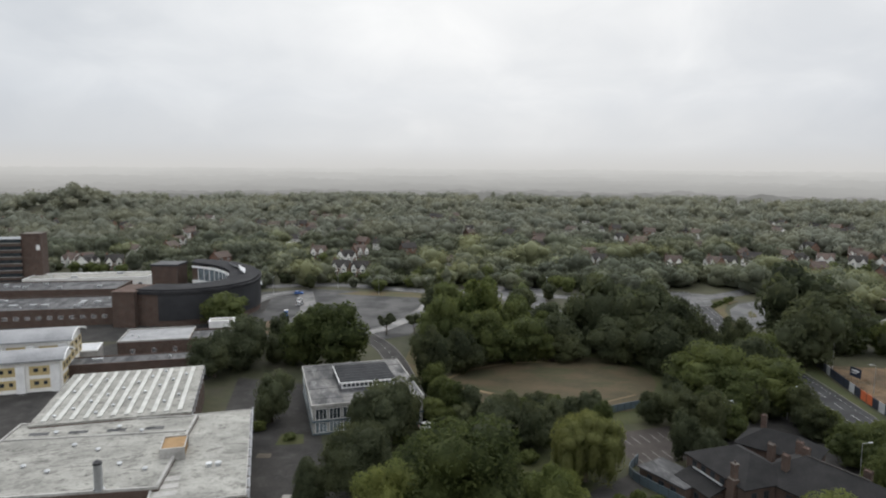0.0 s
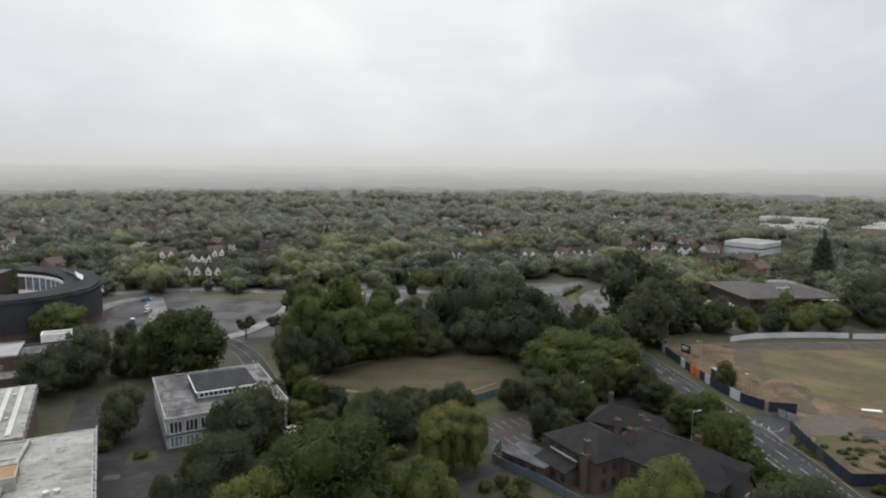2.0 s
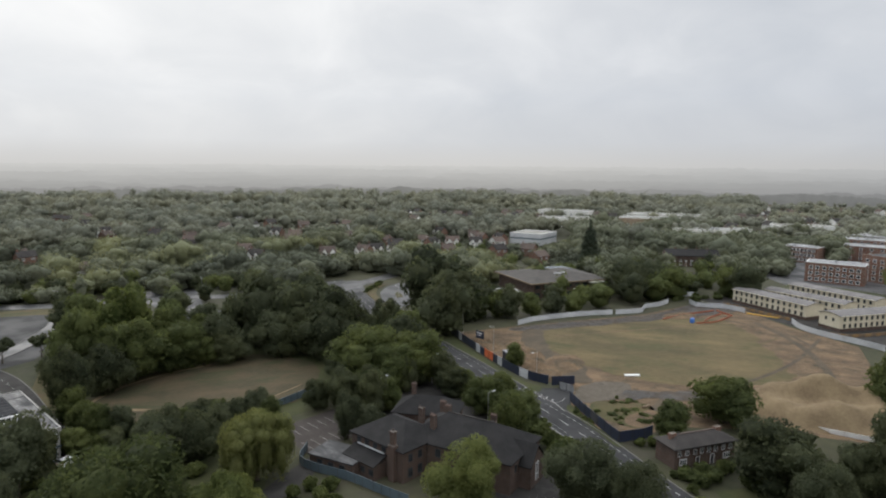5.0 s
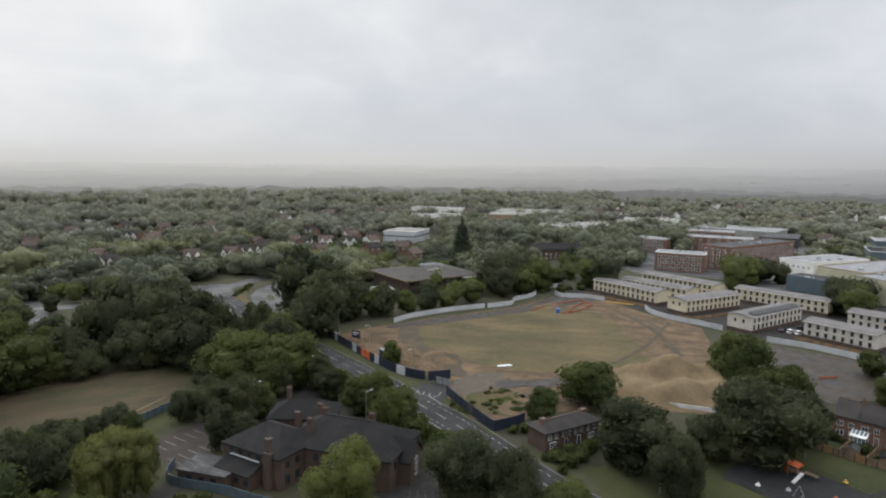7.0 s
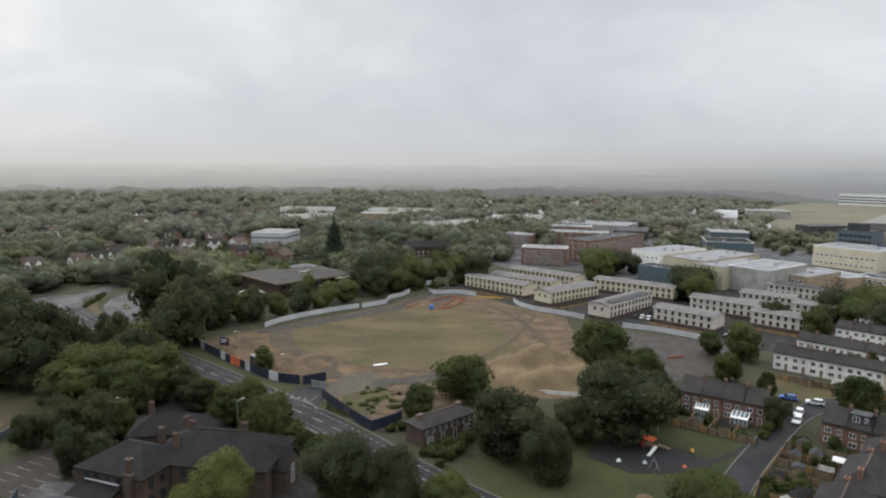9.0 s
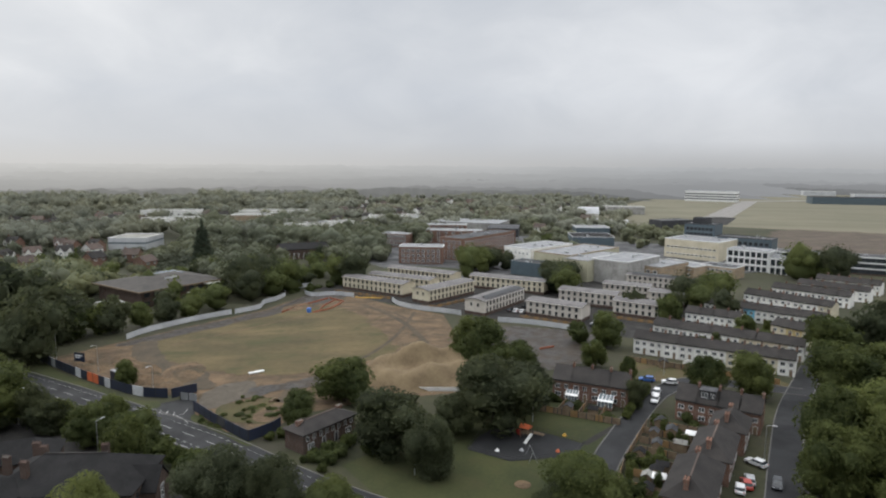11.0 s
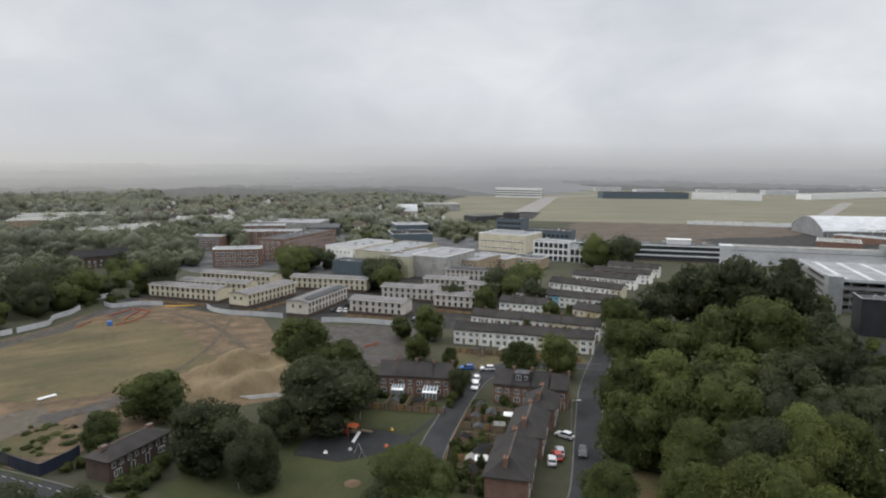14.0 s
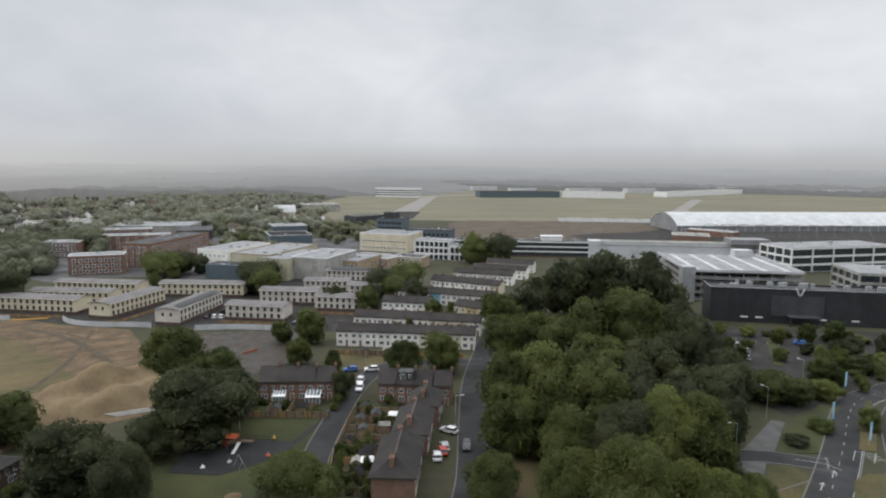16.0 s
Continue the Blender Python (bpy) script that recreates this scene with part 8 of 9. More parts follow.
tank = thing("tank", "bright blue plastic tank on the site", "tank", pose(206, 162, 0.1))
part("body", Geo().rod((0, 0, 0), (0, 0, 1.6), 0.9, n=16).rod((0, 0, 1.6), (0, 0, 1.9), 0.9, 0.3, 16), "blue", tank)
for k, run in enumerate(([(200, 171), (214, 172), (232, 171)], [(232, 171), (229, 161)], [(212, 161), (220, 164), (229, 166)], [(206, 160), (215, 158), (228, 161)], [(198, 62), (203, 58.5)])):
    fence_run("safety_barrier", "orange plastic safety barrier", run, 2.0, 0.7, ("barrier_orange",), "orange barriers", foot=False, category="barrier")
single("edge_strip", Geo().box(-6, 6, -0.35, 0.35, 0, 0.3), "amber", "yellow edge strip beside the site track", "barrier", pose(241, 156, 0.1, 0, 0, 108))


# ---- cars ----
CARS = {}


def car(x, y, rz, paint, label, z=0.06, van=False):
    key = (paint, van)
    if key in CARS:
        return copy_thing(CARS[key], pose(x, y, z, 0, 0, rz))
    ob = CARS[key] = thing("van" if van else "car", label, "van" if van else "car", pose(x, y, z, 0, 0, rz), "parked cars")
    H = 1.95 if van else 1.46
    w = 0.88
    low = [(-2.15, 0.35), (-2.2, 0.75), (-1.95, 0.98), (-1.0, 0.98), (0.9, 0.95), (1.95, 0.82), (2.15, 0.6), (2.12, 0.32)]
    g = Geo()
    n = len(low)
    g.add([(px, -w, pz) for px, pz in low] + [(px, w, pz) for px, pz in low], [tuple(range(n)), tuple(range(n, 2 * n))[::-1]] + [(i, n + i, n + (i + 1) % n, (i + 1) % n) for i in range(n)])
    part("body", g, paint, ob)
    top = [(-2.0, 0.97), (-1.75, H - 0.06), (0.25 if not van else 0.9, H), (1.05 if not van else 1.5, 0.94)]
    g = Geo().add([(px, -w + 0.04, pz) for px, pz in (top[0], top[3])] + [(px, w - 0.04, pz) for px, pz in (top[0], top[3])] + [(px, -w + 0.18, pz) for px, pz in top[1:3]] + [(px, w - 0.18, pz) for px, pz in top[1:3]],
                  [(0, 1, 5, 4), (3, 2, 6, 7), (2, 0, 4, 6), (1, 3, 7, 5), (4, 5, 7, 6)])
    part("cabin_glass", g, "glass", ob)
    part("roof", Geo().box(top[1][0] + 0.12, top[2][0] - 0.05, -w + 0.17, w - 0.17, H - 0.05, H + 0.03), paint, ob)
    for i in (-1, 1):
        for s in (-1, 1):
            part("wheel", Geo().rod((1.35 * i, s * 0.72, 0.31), (1.35 * i, s * 0.9, 0.31), 0.32, n=14), "rubber", ob)
        part("headlight", Geo().box(2.0, 2.14, i * 0.6 - 0.15, i * 0.6 + 0.15, 0.58, 0.72), "silver", ob)
        part("tail_light", Geo().box(-2.2, -2.1, i * 0.65 - 0.12, i * 0.65 + 0.12, 0.7, 0.88), "red", ob)
    return ob


PAINTS = (("car_white", "small white car parked outdoors"), ("silver", "silver hatchback car parked outdoors"), ("car_dark", "dark grey car parked outdoors"), ("blue", "bright blue car parked outdoors"), ("red", "small red car parked outdoors"))


def cars(rows):
    for x, y, rz, k in rows:
        car(x, y, rz, *PAINTS[k])


cars([(182, 25.5, 100, 3), (182.5, 19.5, 100, 0), (172, 21.5, 178, 0), (166.5, 21, 178, 0), (126, 0, 0, 0), (128.5, -1, 10, 4), (139, -2.5, 60, 0), (131, -6.2, 178, 2), (130.5, -1.5, 5, 1)])
cars([(246, 90 - i * 2.7, 3, k) for i, k in enumerate((2, 0, 0, 2))] + [(255 + i * 2.9, 86 - i * 0.7, 84, k) for i, k in enumerate((2, 1, 2, 3))])
cars([(236 + i * 2.8, 53, 88, (2, 1, 2, 0)[i % 4]) for i in range(5)])
for run in ([(238, 83), (235, 58)], [(236, 126), (239, 120), (268, 112)], [(246, 178), (243.5, 146)], [(254, 50), (252, 34)]):
    fence_run("garden_fence", "low brown timber fence before a housing block", run, 2.0, 1.2, ("timber", "plywood"), "block fences", foot=False)
cars([(300 + i * 4, 160 - i * 3, 30, (1, 0, 2, 3)[i % 4]) for i in range(5)])
cars([(-68, 300, 10, 3), (-64, 284, 85, 0), (-62, 276, 80, 1), (100, 390, 40, 0), (108, 394, 20, 1), (104, 402, 60, 0), (-3, 143, 40, 0)])
cars([(196 + i * 2.8, -96 - i * 1.25, 66, (1, 2, 0)[i % 3]) for i in range(0, 7, 3)] + [(214, -124, 66, 3), (217, -126, 66, 3)])


# ---- playground and green ----
sheet("playground", [(119, 52.5), (126, 53), (134, 51), (135, 41), (133, 31), (126, 31.5), (118, 42.5)], 0.06, "rubber_ground" if "rubber_ground" in MAT else "asphalt", "dark soft playground surface", "playground")
rail = thing("playground_fence", "low dark metal playground railing", "fence", Matrix.Translation((119, 52.5, 0)))
ring_pts = [(119, 52.5), (126, 53), (134, 51), (135, 41), (133, 31), (126, 31.5), (118, 42.5), (119, 52.5)]
for (ax, ay), (bx, by) in zip(ring_pts, ring_pts[1:]):
    part("rail", Geo().rod((ax - 119, ay - 52.5, 0.95), (bx - 119, by - 52.5, 0.95), 0.03, n=5).rod((ax - 119, ay - 52.5, 0.2), (bx - 119, by - 52.5, 0.2), 0.03, n=5), "frame_dark", rail)
    n_bar = int(math.hypot(bx - ax, by - ay) / 1.2)
    for q in range(n_bar):
        u, v = ax - 119 + (bx - ax) * q / n_bar, ay - 52.5 + (by - ay) * q / n_bar
        part("bar", Geo().rod((u, v, 0), (u, v, 1.0), 0.025, n=4), "frame_dark", rail)
sl = thing("slide", "orange and red play tower with a white slide", "slide", pose(130.5, 43.5, 0.06, 0, 0, 262) @ Matrix.Scale(0.85, 4))
part("tower", Geo().box(-1.2, 1.2, -1, 1, 1.4, 1.55).box(-1.2, -1.05, -1, -0.85, 0, 2.8).box(1.05, 1.2, -1, -0.85, 0, 2.8).box(-1.2, -1.05, 0.85, 1, 0, 2.8).box(1.05, 1.2, 0.85, 1, 0, 2.8), "timber", sl)
part("roof", Geo().prism([(-1.2, 2.8), (1.2, 2.8), (0, 3.7)], -1.4, 1.4), "orange", sl)
part("chute", Geo().prism([(0, 1.5), (0, 1.35), (-3.8, 0.1), (-3.8, 0.3)][::-1], 1.3, 2.1), "white", sl, "white slide chute")
part("panel", Geo().box(-3.2, -1.3, -0.1, 0.1, 0.3, 1.7), "red", sl)
part("bridge", Geo().box(1.3, 4.4, 1.2, 2.4, 1.0, 1.2), "timber", sl)
for x, y, m_, l in ((126.5, 35, "orange", "orange spring rocker in the playground"), (123.5, 42, "silver", "grey metal roundabout in the playground"), (135, 36, "amber", "yellow spring rocker in the playground"), (121, 46.5, "white", "white play panel in the playground")):
    ob = thing("play_rocker", l, "play equipment", pose(x, y, 0.06) @ Matrix.Scale(0.6, 4), "play equipment")
    part("base", Geo().rod((0, 0, 0), (0, 0, 0.3), 0.25, n=10), "frame_dark", ob)
    part("seat", Geo().rod((0, 0, 0.3), (0, 0, 0.75), 0.85, 0.55, 12).box(-0.5, 0.5, -0.12, 0.12, 0.75, 1.15), m_, ob)
sw = thing("swing_frame", "dark steel swing frame with seats", "swing", pose(121, 39, 0.06, 0, 0, 30))
part("frame", Geo().rod((-1.8, -0.9, 0), (-1.6, 0, 2.2), 0.05).rod((-1.8, 0.9, 0), (-1.6, 0, 2.2), 0.05).rod((1.8, -0.9, 0), (1.6, 0, 2.2), 0.05).rod((1.8, 0.9, 0), (1.6, 0, 2.2), 0.05).rod((-1.7, 0, 2.2), (1.7, 0, 2.2), 0.05), "metal", sw)
for s in (-0.8, 0.8):
    part("swing_seat", Geo().box(s - 0.25, s + 0.25, -0.1, 0.1, 0.5, 0.56).rod((s - 0.22, 0, 0.55), (s - 0.22, 0, 2.2), 0.015, n=4).rod((s + 0.22, 0, 0.55), (s + 0.22, 0, 2.2), 0.015, n=4), "rubber", sw)
single("worn_patch", Geo().rod((0, 0, 0), (0, 0, 0.05), 1.6, n=20), "earth", "round patch of worn earth on the green", "worn ground", pose(110, 37, 0.02))


# ---- street furniture ----
LAMP = []


def lamp(x, y, rz, h=8.0):
    if LAMP:
        return copy_thing(LAMP[0], pose(x, y, 0, 0, 0, rz))
    ob = thing("street_lamp", "slim grey street lamp with flat head", "street lamp", pose(x, y, 0, 0, 0, rz), "street lamps")
    part("post", Geo().rod((0, 0, 0), (0, 0, 1.2), 0.11, n=8).rod((0, 0, 1.2), (0, 0, h), 0.07, 0.05, 8), "metal", ob)
    part("arm", Geo().rod((0, 0, h), (1.4, 0, h + 0.15), 0.045, 0.04, 6), "metal", ob)
    part("head", Geo().box(1.1, 1.9, -0.14, 0.14, h + 0.1, h + 0.24), "pale_metal", ob)
    LAMP.append(ob)
    return ob


for x, y, rz in ((119, 190, 180), (117, 168, 180), (111, 138, 180), (84, 150, 0), (81, 118, 0), (83, 74, 0), (104, 57, 180), (140, 45, 0), (126, -61.5, 90), (148, -79, 40), (170, -100, 40), (121, 246, 180), (100, 310, 0), (-30, 300, 0),
                 (-52, 316, 0), (-80, 300, 90), (-6, 300, 180), (50, 304, 90), (187, -5, 90), (141, -4, 270), (190, 22, 180), (64, 140, 0)):
    lamp(x, y, rz)
for x, y in ((169, -111), (146, -93.5), (134, -94.5)):
    ob = thing("banner_sign", "tall light blue banner sign", "sign", pose(x, y, 0.1, 0, 0, -55), "blue banners")
    part("post", Geo().rod((0, 0, 0), (0, 0, 5.0), 0.06), "metal", ob)
    part("banner", Geo().box(0.05, 1.2, -0.05, 0.05, 0.8, 4.9), "sky_blue", ob)
    part("text_bar", Geo().box(0.35, 0.75, -0.07, -0.05, 1.6, 4.0), "white", ob)
for i in range(14):
    a = 0.45 * i
    single("bollard", Geo().rod((0, 0, 0), (0, 0, 0.95), 0.1, 0.09, 8).rod((0, 0, 0.95), (0, 0, 1.05), 0.1, 0.03, 8), "metal", "short grey metal bollard on paving", "bollard", pose(222 - i * 2.2, -98 - i * 3.8 + (i % 3), 0.05), "bollards")
sgn = thing("road_sign", "white road sign on grey posts", "road sign", pose(112, 222, 0.1, 0, 0, 40))
part("post", Geo().rod((-1, 0, 0), (-1, 0, 3.2), 0.06).rod((1, 0, 0), (1, 0, 3.2), 0.06), "metal", sgn)
part("plate", Geo().box(-1.6, 1.6, -0.05, 0.02, 1.6, 3.4), "white", sgn)
bil = thing("site_sign", "dark site sign board on posts", "sign", pose(117, 176, 0.1, 0, 0, -80))
part("post", Geo().box(-1.5, -1.35, 0, 0.15, 0, 4.2).box(1.35, 1.5, 0, 0.15, 0, 4.2), "timber", bil)
part("board", Geo().box(-1.9, 1.9, -0.1, 0.0, 2.0, 4.6), "hoard", bil)
part("text_bar", Geo().box(-1.4, 1.2, -0.12, -0.1, 3.6, 4.0).box(-1.4, 0.6, -0.12, -0.1, 3.0, 3.25), "white", bil)
fence_run("garden_fence", "dark blue-green board fence round the old house", [(40.5, 126), (37.2, 119.5), (43.2, 109), (46, 102.5), (49.5, 95)], 1.8, 1.9, ("blue_dark",), "garden fences")
fence_run("garden_wall", "dark timber fence by the meadow", [(40, 152), (50, 157), (54, 158)], 1.8, 1.9, ("blue_dark",), "garden fences")


# ---- gardens ----
def shed(x, y, rz, w, d, roof, label):
    ob = thing("shed", label, "shed", pose(x, y, 0.02, 0, 0, rz), "garden sheds")
    part("wall", Geo().prism([(0, 0), (d, 0), (d, 1.9), (d / 2, 2.5), (0, 1.9)], -w / 2, w / 2), "timber", ob)
    gable_roof_shed(ob, w, d, roof)
    part("door", Geo().box(-0.4, 0.4, -0.04, 0.0, 0.05, 1.8), "timber", ob)


def gable_roof_shed(ob, w, d, roof):
    prof = [(-0.15, 1.87), (d / 2, 2.58), (d + 0.15, 1.87), (d + 0.15, 1.8), (d / 2, 2.5), (-0.15, 1.8)]
    part("roof", Geo().prism(prof[::-1], -w / 2 - 0.12, w / 2 + 0.12), roof, ob)


def conservatory(x, y, rz, w=3.6, d=3.2):
    ob = thing("conservatory", "white-framed glazed conservatory behind a house", "conservatory", pose(x, y, 0.02, 0, 0, rz), "conservatories")
    part("wall", Geo().box(-w / 2, w / 2, -d, 0, 0, 0.6), "brick", ob)
    part("glass", Geo().box(-w / 2 + 0.06, w / 2 - 0.06, -d + 0.06, 0, 0.6, 2.1), "glass_pale", ob)
    for i in range(5):
        u = -w / 2 + w * i / 4
        part("post", Geo().box(u - 0.05, u + 0.05, -d - 0.01, -d + 0.1, 0.6, 2.2), "frame_white", ob)
    part("roof_frame", Geo().prism([(-d - 0.15, 2.1), (0, 2.9), (0, 3.0), (-d - 0.15, 2.22)][::-1], -w / 2 - 0.1, w / 2 + 0.1), "frame_white", ob)
    for i in range(4):
        u = -w / 2 + 0.1 + w * i / 4
        part("roof_pane", Geo().prism([(-d, 2.17), (-0.1, 2.98), (-0.1, 3.03), (-d, 2.24)][::-1], u, u + w / 4 - 0.2), "glass_pale", ob)


conservatory(158, 31.5, -88)
conservatory(157.4, 40, -88, 3.0, 2.2)
conservatory(156, 4.2, -96)
for x, y, rz, w, d, r in ((137, 15.5, 5, 2.4, 2.0, "roof_felt"), (143, 17, 0, 2.2, 1.8, "roof_felt"), (140, 12, 90, 2.6, 1.8, "roof_pale"), (146, 13.5, 4, 3.0, 2.2, "roof_felt"), (131, 18, 0, 2.0, 2.0, "slate"), (128, 14, 90, 2.4, 2.0, "slate"),
                          (121, 15, 0, 2.2, 2.0, "roof_pale"), (124, 13.6, 0, 3.0, 2.4, "slate"), (116, 14.2, 0, 2.6, 2.2, "slate"), (150, 16.5, 0, 2.6, 2.2, "roof_felt"), (149, 38, 0, 2.6, 2.0, "roof_felt"), (151, 33, 90, 2.4, 2.0, "slate"), (148, 46, 0, 2.2, 2.0, "roof_pale"),
                          (198, 22, 10, 3.0, 2.6, "tile"), (198.5, 8, 5, 3.0, 2.6, "roof_felt"), (199, 15, 0, 4.0, 2.6, "roof_pale"), (172, 40, 20, 5, 3, "tile")):
    shed(x, y, rz, w, d, r, {"roof_felt": "timber garden shed with felt roof", "roof_pale": "timber garden shed with pale roof", "slate": "timber garden shed with grey roof", "tile": "small outbuilding with tiled roof"}[r])
for k, run in enumerate(([(128, 21.5), (150, 20.5)], [(134, 10), (134.5, 21)], [(139, 10), (139.5, 20.5)], [(144, 10), (145, 20.5)], [(129, 10), (129, 21)], [(123, 12.4), (123, 20)], [(117, 12.4), (117.5, 19)], [(111, 12.4), (111, 18)], [(105, 20), (128, 21.5)],
                         [(150, 9.5), (150, 20)], [(147, 26), (147, 47)], [(147, 36), (157, 36)], [(147, 41), (157, 41)], [(147, 31), (157, 31)], [(147, 47), (157, 47)], [(199, 34), (196, -8)])):
    fence_run("garden_fence", "weathered timber garden fence", run, 1.8, 1.6, ("timber", "timber", "plywood"), "garden fences")
for x, y, rz, k in ((145, 8.6, 0, "white"), (121.5, 12.3, 10, "white")):
    ob = thing("gazebo", "small white fabric garden shelter", "garden shelter", pose(x, y, 0.02, 0, 0, rz), "garden shelters")
    for a in (-1.2, 1.2):
        for b in (0.4, 2.8):
            part("leg", Geo().rod((a, b, 0), (a, b, 2.0), 0.04, n=6), "metal", ob)
    part("canopy", Geo().add([(-1.4, 0.2, 2.0), (1.4, 0.2, 2.0), (1.4, 3.0, 2.0), (-1.4, 3.0, 2.0), (-1.4, 0.2, 2.08), (1.4, 0.2, 2.08), (1.4, 3.0, 2.08), (-1.4, 3.0, 2.08), (0, 1.6, 2.55)], [(3, 2, 1, 0), (4, 5, 8), (5, 6, 8), (6, 7, 8), (7, 4, 8), (0, 1, 5, 4), (1, 2, 6, 5), (2, 3, 7, 6), (3, 0, 4, 7)]), k, ob)
pool = thing("paddling_pool", "round pale garden pool with cover", "pool", pose(148.5, 49, 0.03))
part("rim", Geo().rod((0, 0, 0), (0, 0, 0.6), 1.5, n=24), "sky_blue", pool)
part("cover", Geo().rod((0, 0, 0.6), (0, 0, 0.64), 1.42, n=24), "white", pool)
grove("garden shrubs", [(141 + (i * 5.7) % 16, 9.5 + (i * 3.9) % 10, 1.4 + (i % 4) * 0.5, 0.9 + (i % 3) * 0.4, "bush") for i in range(14)])
grove("garden shrubs", [(107 + (i * 4.3) % 26, 12.6 + (i * 3.1) % 8, 1.6 + (i % 4) * 0.7, 1.0 + (i % 3) * 0.5, "bush") for i in range(18)])
grove("garden shrubs", [(148 + (i * 2.3) % 9, 27 + (i * 5.3) % 20, 1.4 + (i % 3) * 0.5, 0.9 + (i % 3) * 0.4, "bush") for i in range(12)])
grove("lane hedge", [(152 + i * 1.6, 25.6 - i * 0.12, 2.2 + (i % 3) * 0.5, 1.3, "bush") for i in range(14)])
grove("lane hedge", [(104 + i * 1.9, 93 - i * 1.5, 2.0 + (i % 3) * 0.6, 1.5, "bush") for i in range(6)])
grove("roadside scrub", [(87 - (i % 3) * 2.2 + i * 0.28, 88 + i * 3.4, 2.5 + (i * 7 % 5) * 0.7, 2.2 + (i % 4) * 0.6, "bush") for i in range(24)])
grove("park scrub", [(-6 + (i * 3.7) % 70, 213 + 7 * math.sin(i * 1.9), 5 + (i % 4), 4.2 + (i % 3), "dark") for i in range(20)])
grove("business park shrubs", [(226 - i * 1.6, -112 - i * 6, 1.8 + (i % 3) * 0.4, 2.4, "bush") for i in range(12)])
grove("business park shrubs", [(160 + (i * 9.1) % 52, -92 - (i * 11.3) % 60, 2.2 + (i % 4) * 0.8, 1.8 + (i % 3) * 0.5, "bush") for i in range(22)])
grove("terrace gardens", [(214 + (i * 13.3) % 80, 24 - (i * 7.7) % 42 - (i * 13.3 % 80) * 0.15, 3 + (i % 4), 2 + (i % 3) * 0.5, "broad") for i in range(16)])

# a low wooded hill on the skyline
hill_geo = Geo()
for j in range(25):
    for i in range(25):
        u, v = (i / 12 - 1) * 95, (j / 12 - 1) * 95
        hill_geo.v.append((u, v, 24 * max(0.0, 1 - math.hypot(u, v) / 95) - 0.2))
hill_geo.f = [(j * 25 + i, j * 25 + i + 1, (j + 1) * 25 + i + 1, (j + 1) * 25 + i) for j in range(24) for i in range(24)]
single("hill", hill_geo, "ground", "low rounded hill of rough grass under trees", "hill", Matrix.Translation((-425, 745, 0)), kind="structure")

# low growth under and between the near trees
low = random.Random(21)
grove("meadow edge scrub", [(-6 + i * 2.9 + low.uniform(-1, 1), 150 - 4 * math.sin(i * 0.45) + low.uniform(-2.5, 2.5), low.uniform(2.5, 5.5), low.uniform(2.2, 3.6), "dark" if i % 3 else "broad") for i in range(15)])
grove("near undergrowth", [(low.uniform(-12, 22), low.uniform(112, 140), low.uniform(2.0, 4.0), low.uniform(2.2, 3.6), "bush") for _ in range(16)])
grove("near undergrowth", [(low.uniform(30, 44), low.uniform(98, 110), low.uniform(1.5, 3.0), low.uniform(1.6, 2.6), "bush") for _ in range(9)])
grove("site weeds", [(low.uniform(103, 124), low.uniform(101, 117), low.uniform(0.3, 0.9), low.uniform(0.6, 1.6), "bush") for _ in range(34)])
grove("yard shrubs", [(-51 + i * 3.1, 139.5 + (i % 2) * 1.5, 2.6 + (i % 3) * 0.5, 2.2, "lime") for i in range(4)] + [(-33.5, 136.5, 1.6, 1.8, "bush")])
verge_line = smooth([(-150, 316), (-95, 318), (-52, 324), (-6, 309), (30, 313), (58, 297), (100, 296)], 9.0)
grove("roadside trees", [(p.x + low.uniform(-3, 3), p.y + (10 if i % 3 else -10) + low.uniform(-2.5, 3.5), low.uniform(4.5, 9.5), low.uniform(2.6, 4.8), ("broad", "dark", "broad", "lime")[i % 4]) for i, p in enumerate(verge_line)])
grove("roadside trees", [(p.x + low.uniform(-4, 4), p.y + 20 + low.uniform(-4, 6), low.uniform(6, 11), low.uniform(3.4, 5.6), ("dark", "broad")[i % 2]) for i, p in enumerate(verge_line) if p.x < -85 or p.x > -35])
grove("cottage hedge", [(98.5 + i * 1.3, 79.6 - i * 0.33 - (i % 2) * 0.9, 1.7 + (i % 3) * 0.4, 1.1, "bush") for i in range(11)])
grove("roadside garden", [(97 + (i * 3.7) % 15, 74 + (i * 2.3) % 8 - ((i * 3.7) % 15) * 0.5, 1.8 + (i % 4) * 0.6, 1.3 + (i % 3) * 0.5, "bush") for i in range(14)])
single("path", ribbon(Geo(), smooth([(133, 31), (141, 28.5), (150, 25.5)], 2), 0.8, -0.8, 0.045), "old_asphalt", "narrow asphalt path across the green", "path", kind="structure")
kiosk = thing("portable_toilet", "bright blue portable cabin on the traffic island", "cabin", pose(-63, 255, 0.12, 0, 0, 10))
part("body", Geo().box(-0.6, 0.6, -0.6, 0.6, 0, 2.2), "blue", kiosk)
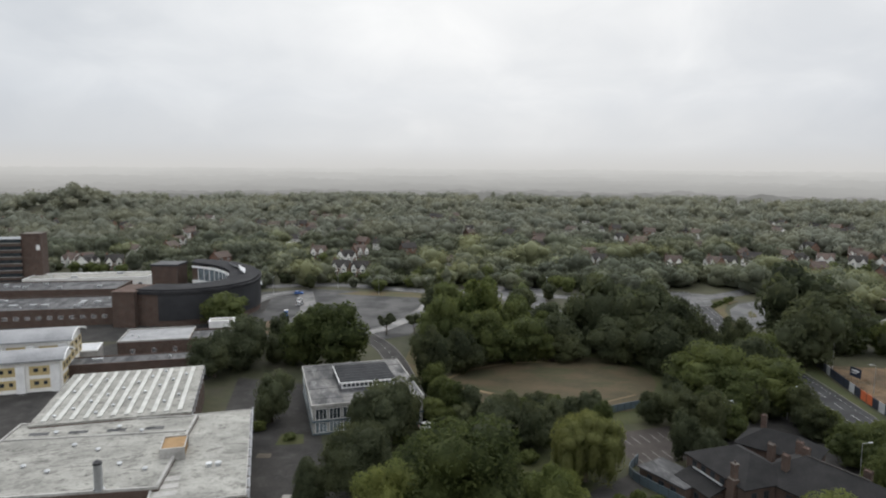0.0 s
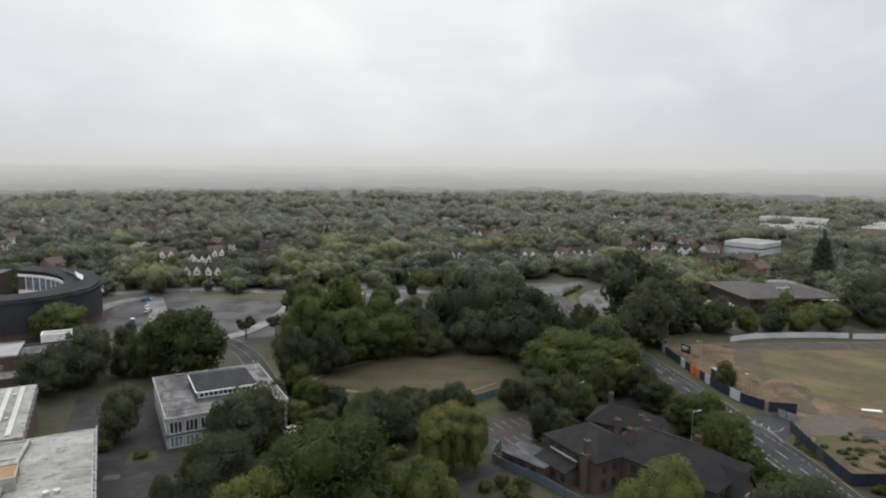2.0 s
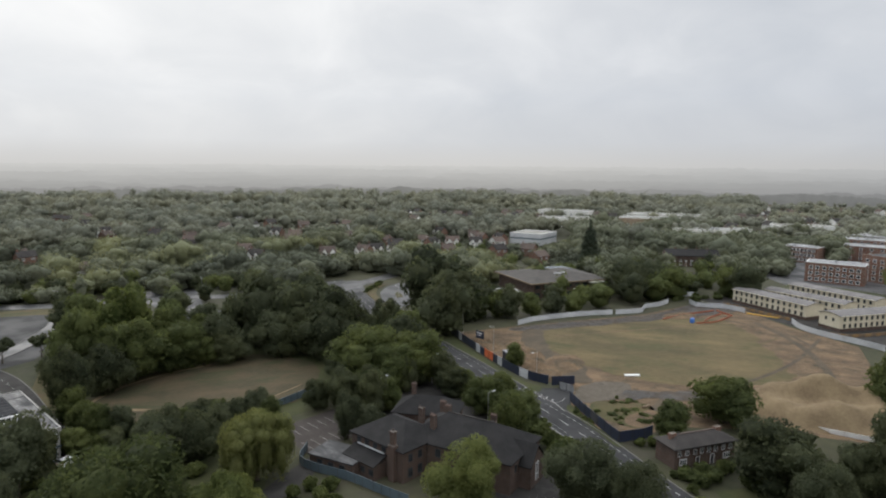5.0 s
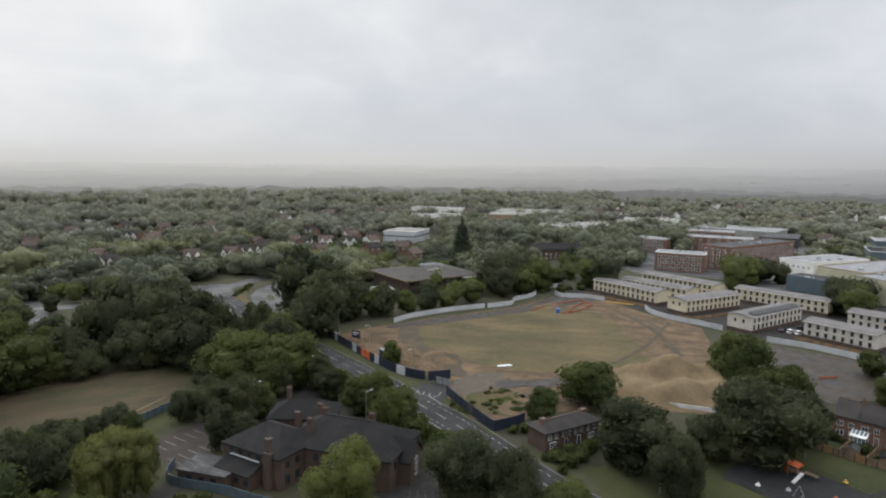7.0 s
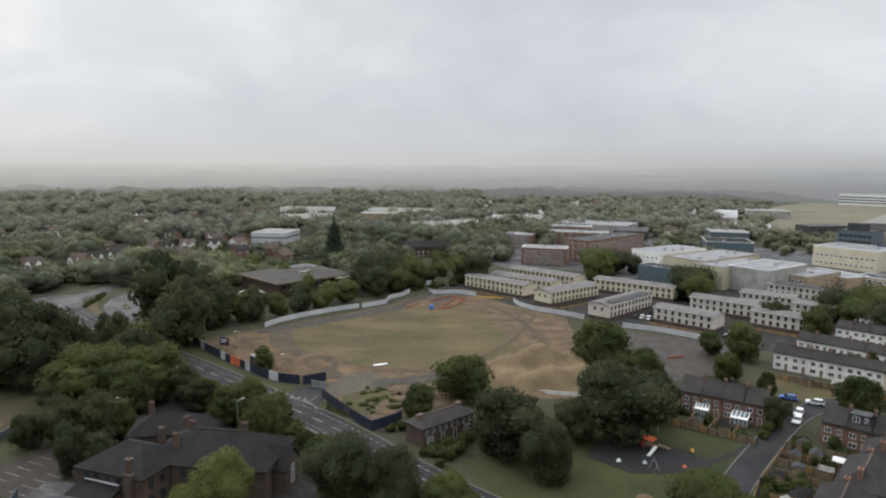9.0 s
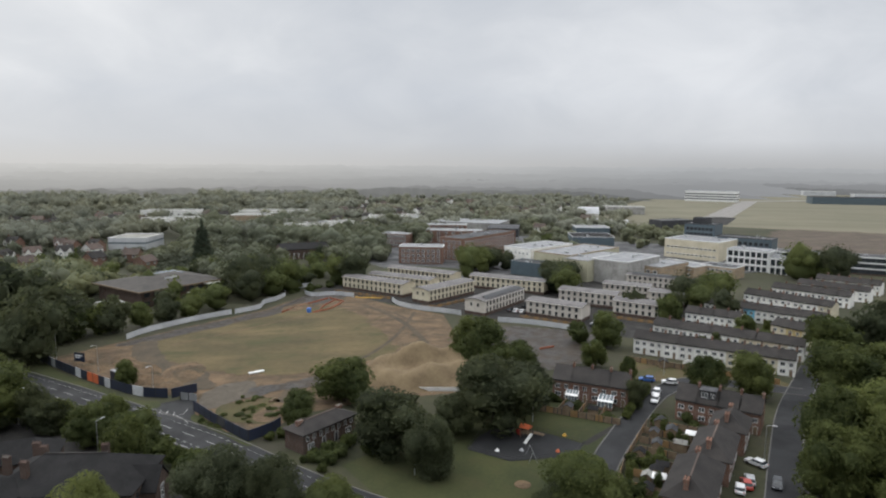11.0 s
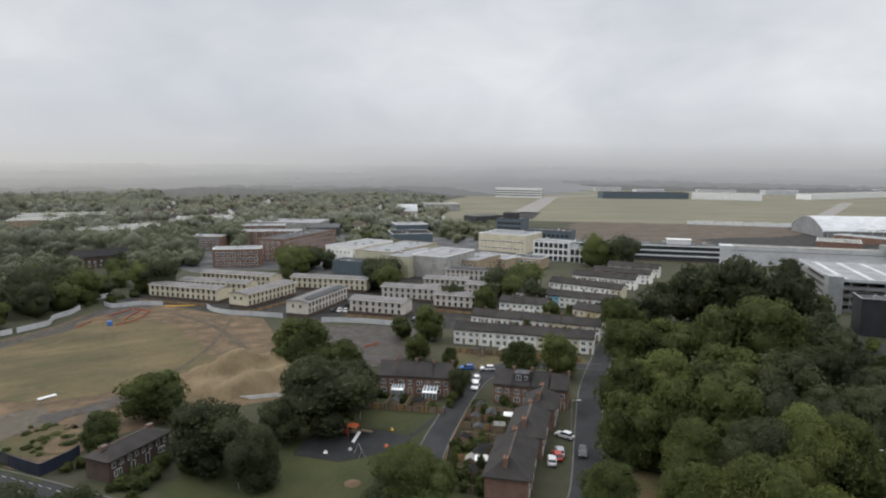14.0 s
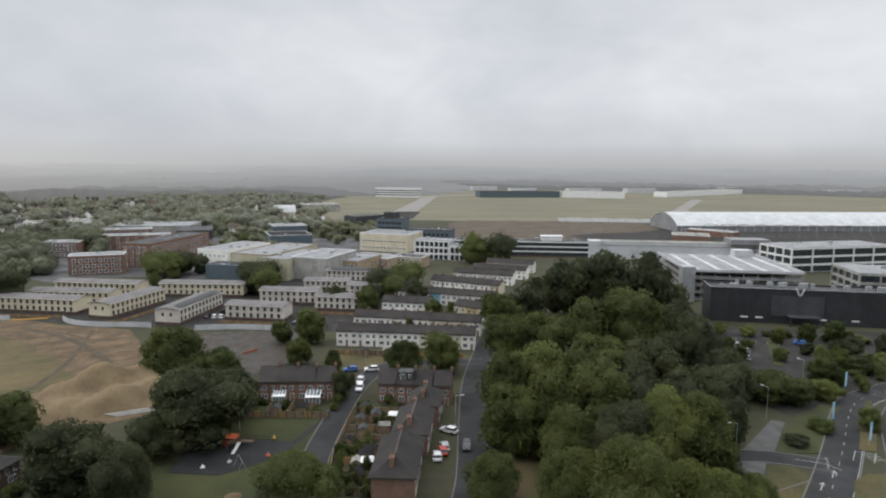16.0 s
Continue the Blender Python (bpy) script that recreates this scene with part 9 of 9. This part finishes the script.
part("roof", Geo().box(-0.65, 0.65, -0.65, 0.65, 2.2, 2.4), "white", kiosk)
sheet("junction", [(98, 290), (100, 302), (112, 310), (124, 308), (134, 300), (124, 292), (120, 280), (110, 278)], 0.095, "puddled", "wide wet asphalt road junction", "road")
sheet("lay_by", [(112, 241), (117, 254), (124, 272), (133, 284), (142, 290), (149, 288), (145, 278), (136, 262), (129, 248), (123, 241), (117, 238)], 0.10, "puddled", "wet asphalt turning loop beside the main road", "road")
sheet("traffic_island", [(114.5, 238), (116, 252), (121, 270), (127, 281), (136, 290), (133, 293), (124, 287), (118, 274), (114.5, 256), (113, 243)], 0.22, "dry_grass", "long grass island with kerb between road and loop", "traffic island", thick=0.16)
sheet("traffic_island", [(126, 258), (129, 266), (132, 270), (131, 263), (129, 258)], 0.24, "dry_grass", "small grass island in the turning loop", "traffic island", thick=0.16)
grove("junction hedge", [(119 + i * 2.1, 276 + i * 2.2 + (i % 2), 1.6 + (i % 3) * 0.5, 1.6, "bush") for i in range(8)])
sheet("car_park", [(20, 326), (50, 322), (47, 284), (54, 258), (40, 254), (29, 286)], 0.05, "puddled", "wet car park between trees", "car park")
grove("business park", [(176 + (i * 13.7) % 42, -114 - (i * 7.9) % 34, 4 + (i * 3) % 5, 2.2 + (i % 4) * 0.7, ("broad", "lime", "dark")[i % 3]) for i in range(14)])
grove("field edge", [(258 + i * 11.5 + 3 * math.sin(i * 2.1), 199 + i * 8.6 + 4 * math.cos(i * 1.7), 7 + (i * 3) % 5, 4.2 + (i % 3), ("broad", "dark", "lime")[i % 3]) for i in range(8)])
grove("field edge", [(233 + i * 4.1, 193 - i * 0.9 + 2.5 * math.sin(i * 2.3), 1.8 + (i % 4) * 0.6, 2.0 + (i % 3) * 0.5, "bush") for i in range(11)])
woodland("distant_trees", "dark green trees standing about the town and park", DISTANT[::2], "leaf_dark", 8, 440, 0.46, 12, 0.74)
woodland("distant_trees", "mid-green trees standing about the town and park", DISTANT[1::2], "leaf", 8, 440, 0.46, 13, 0.74)
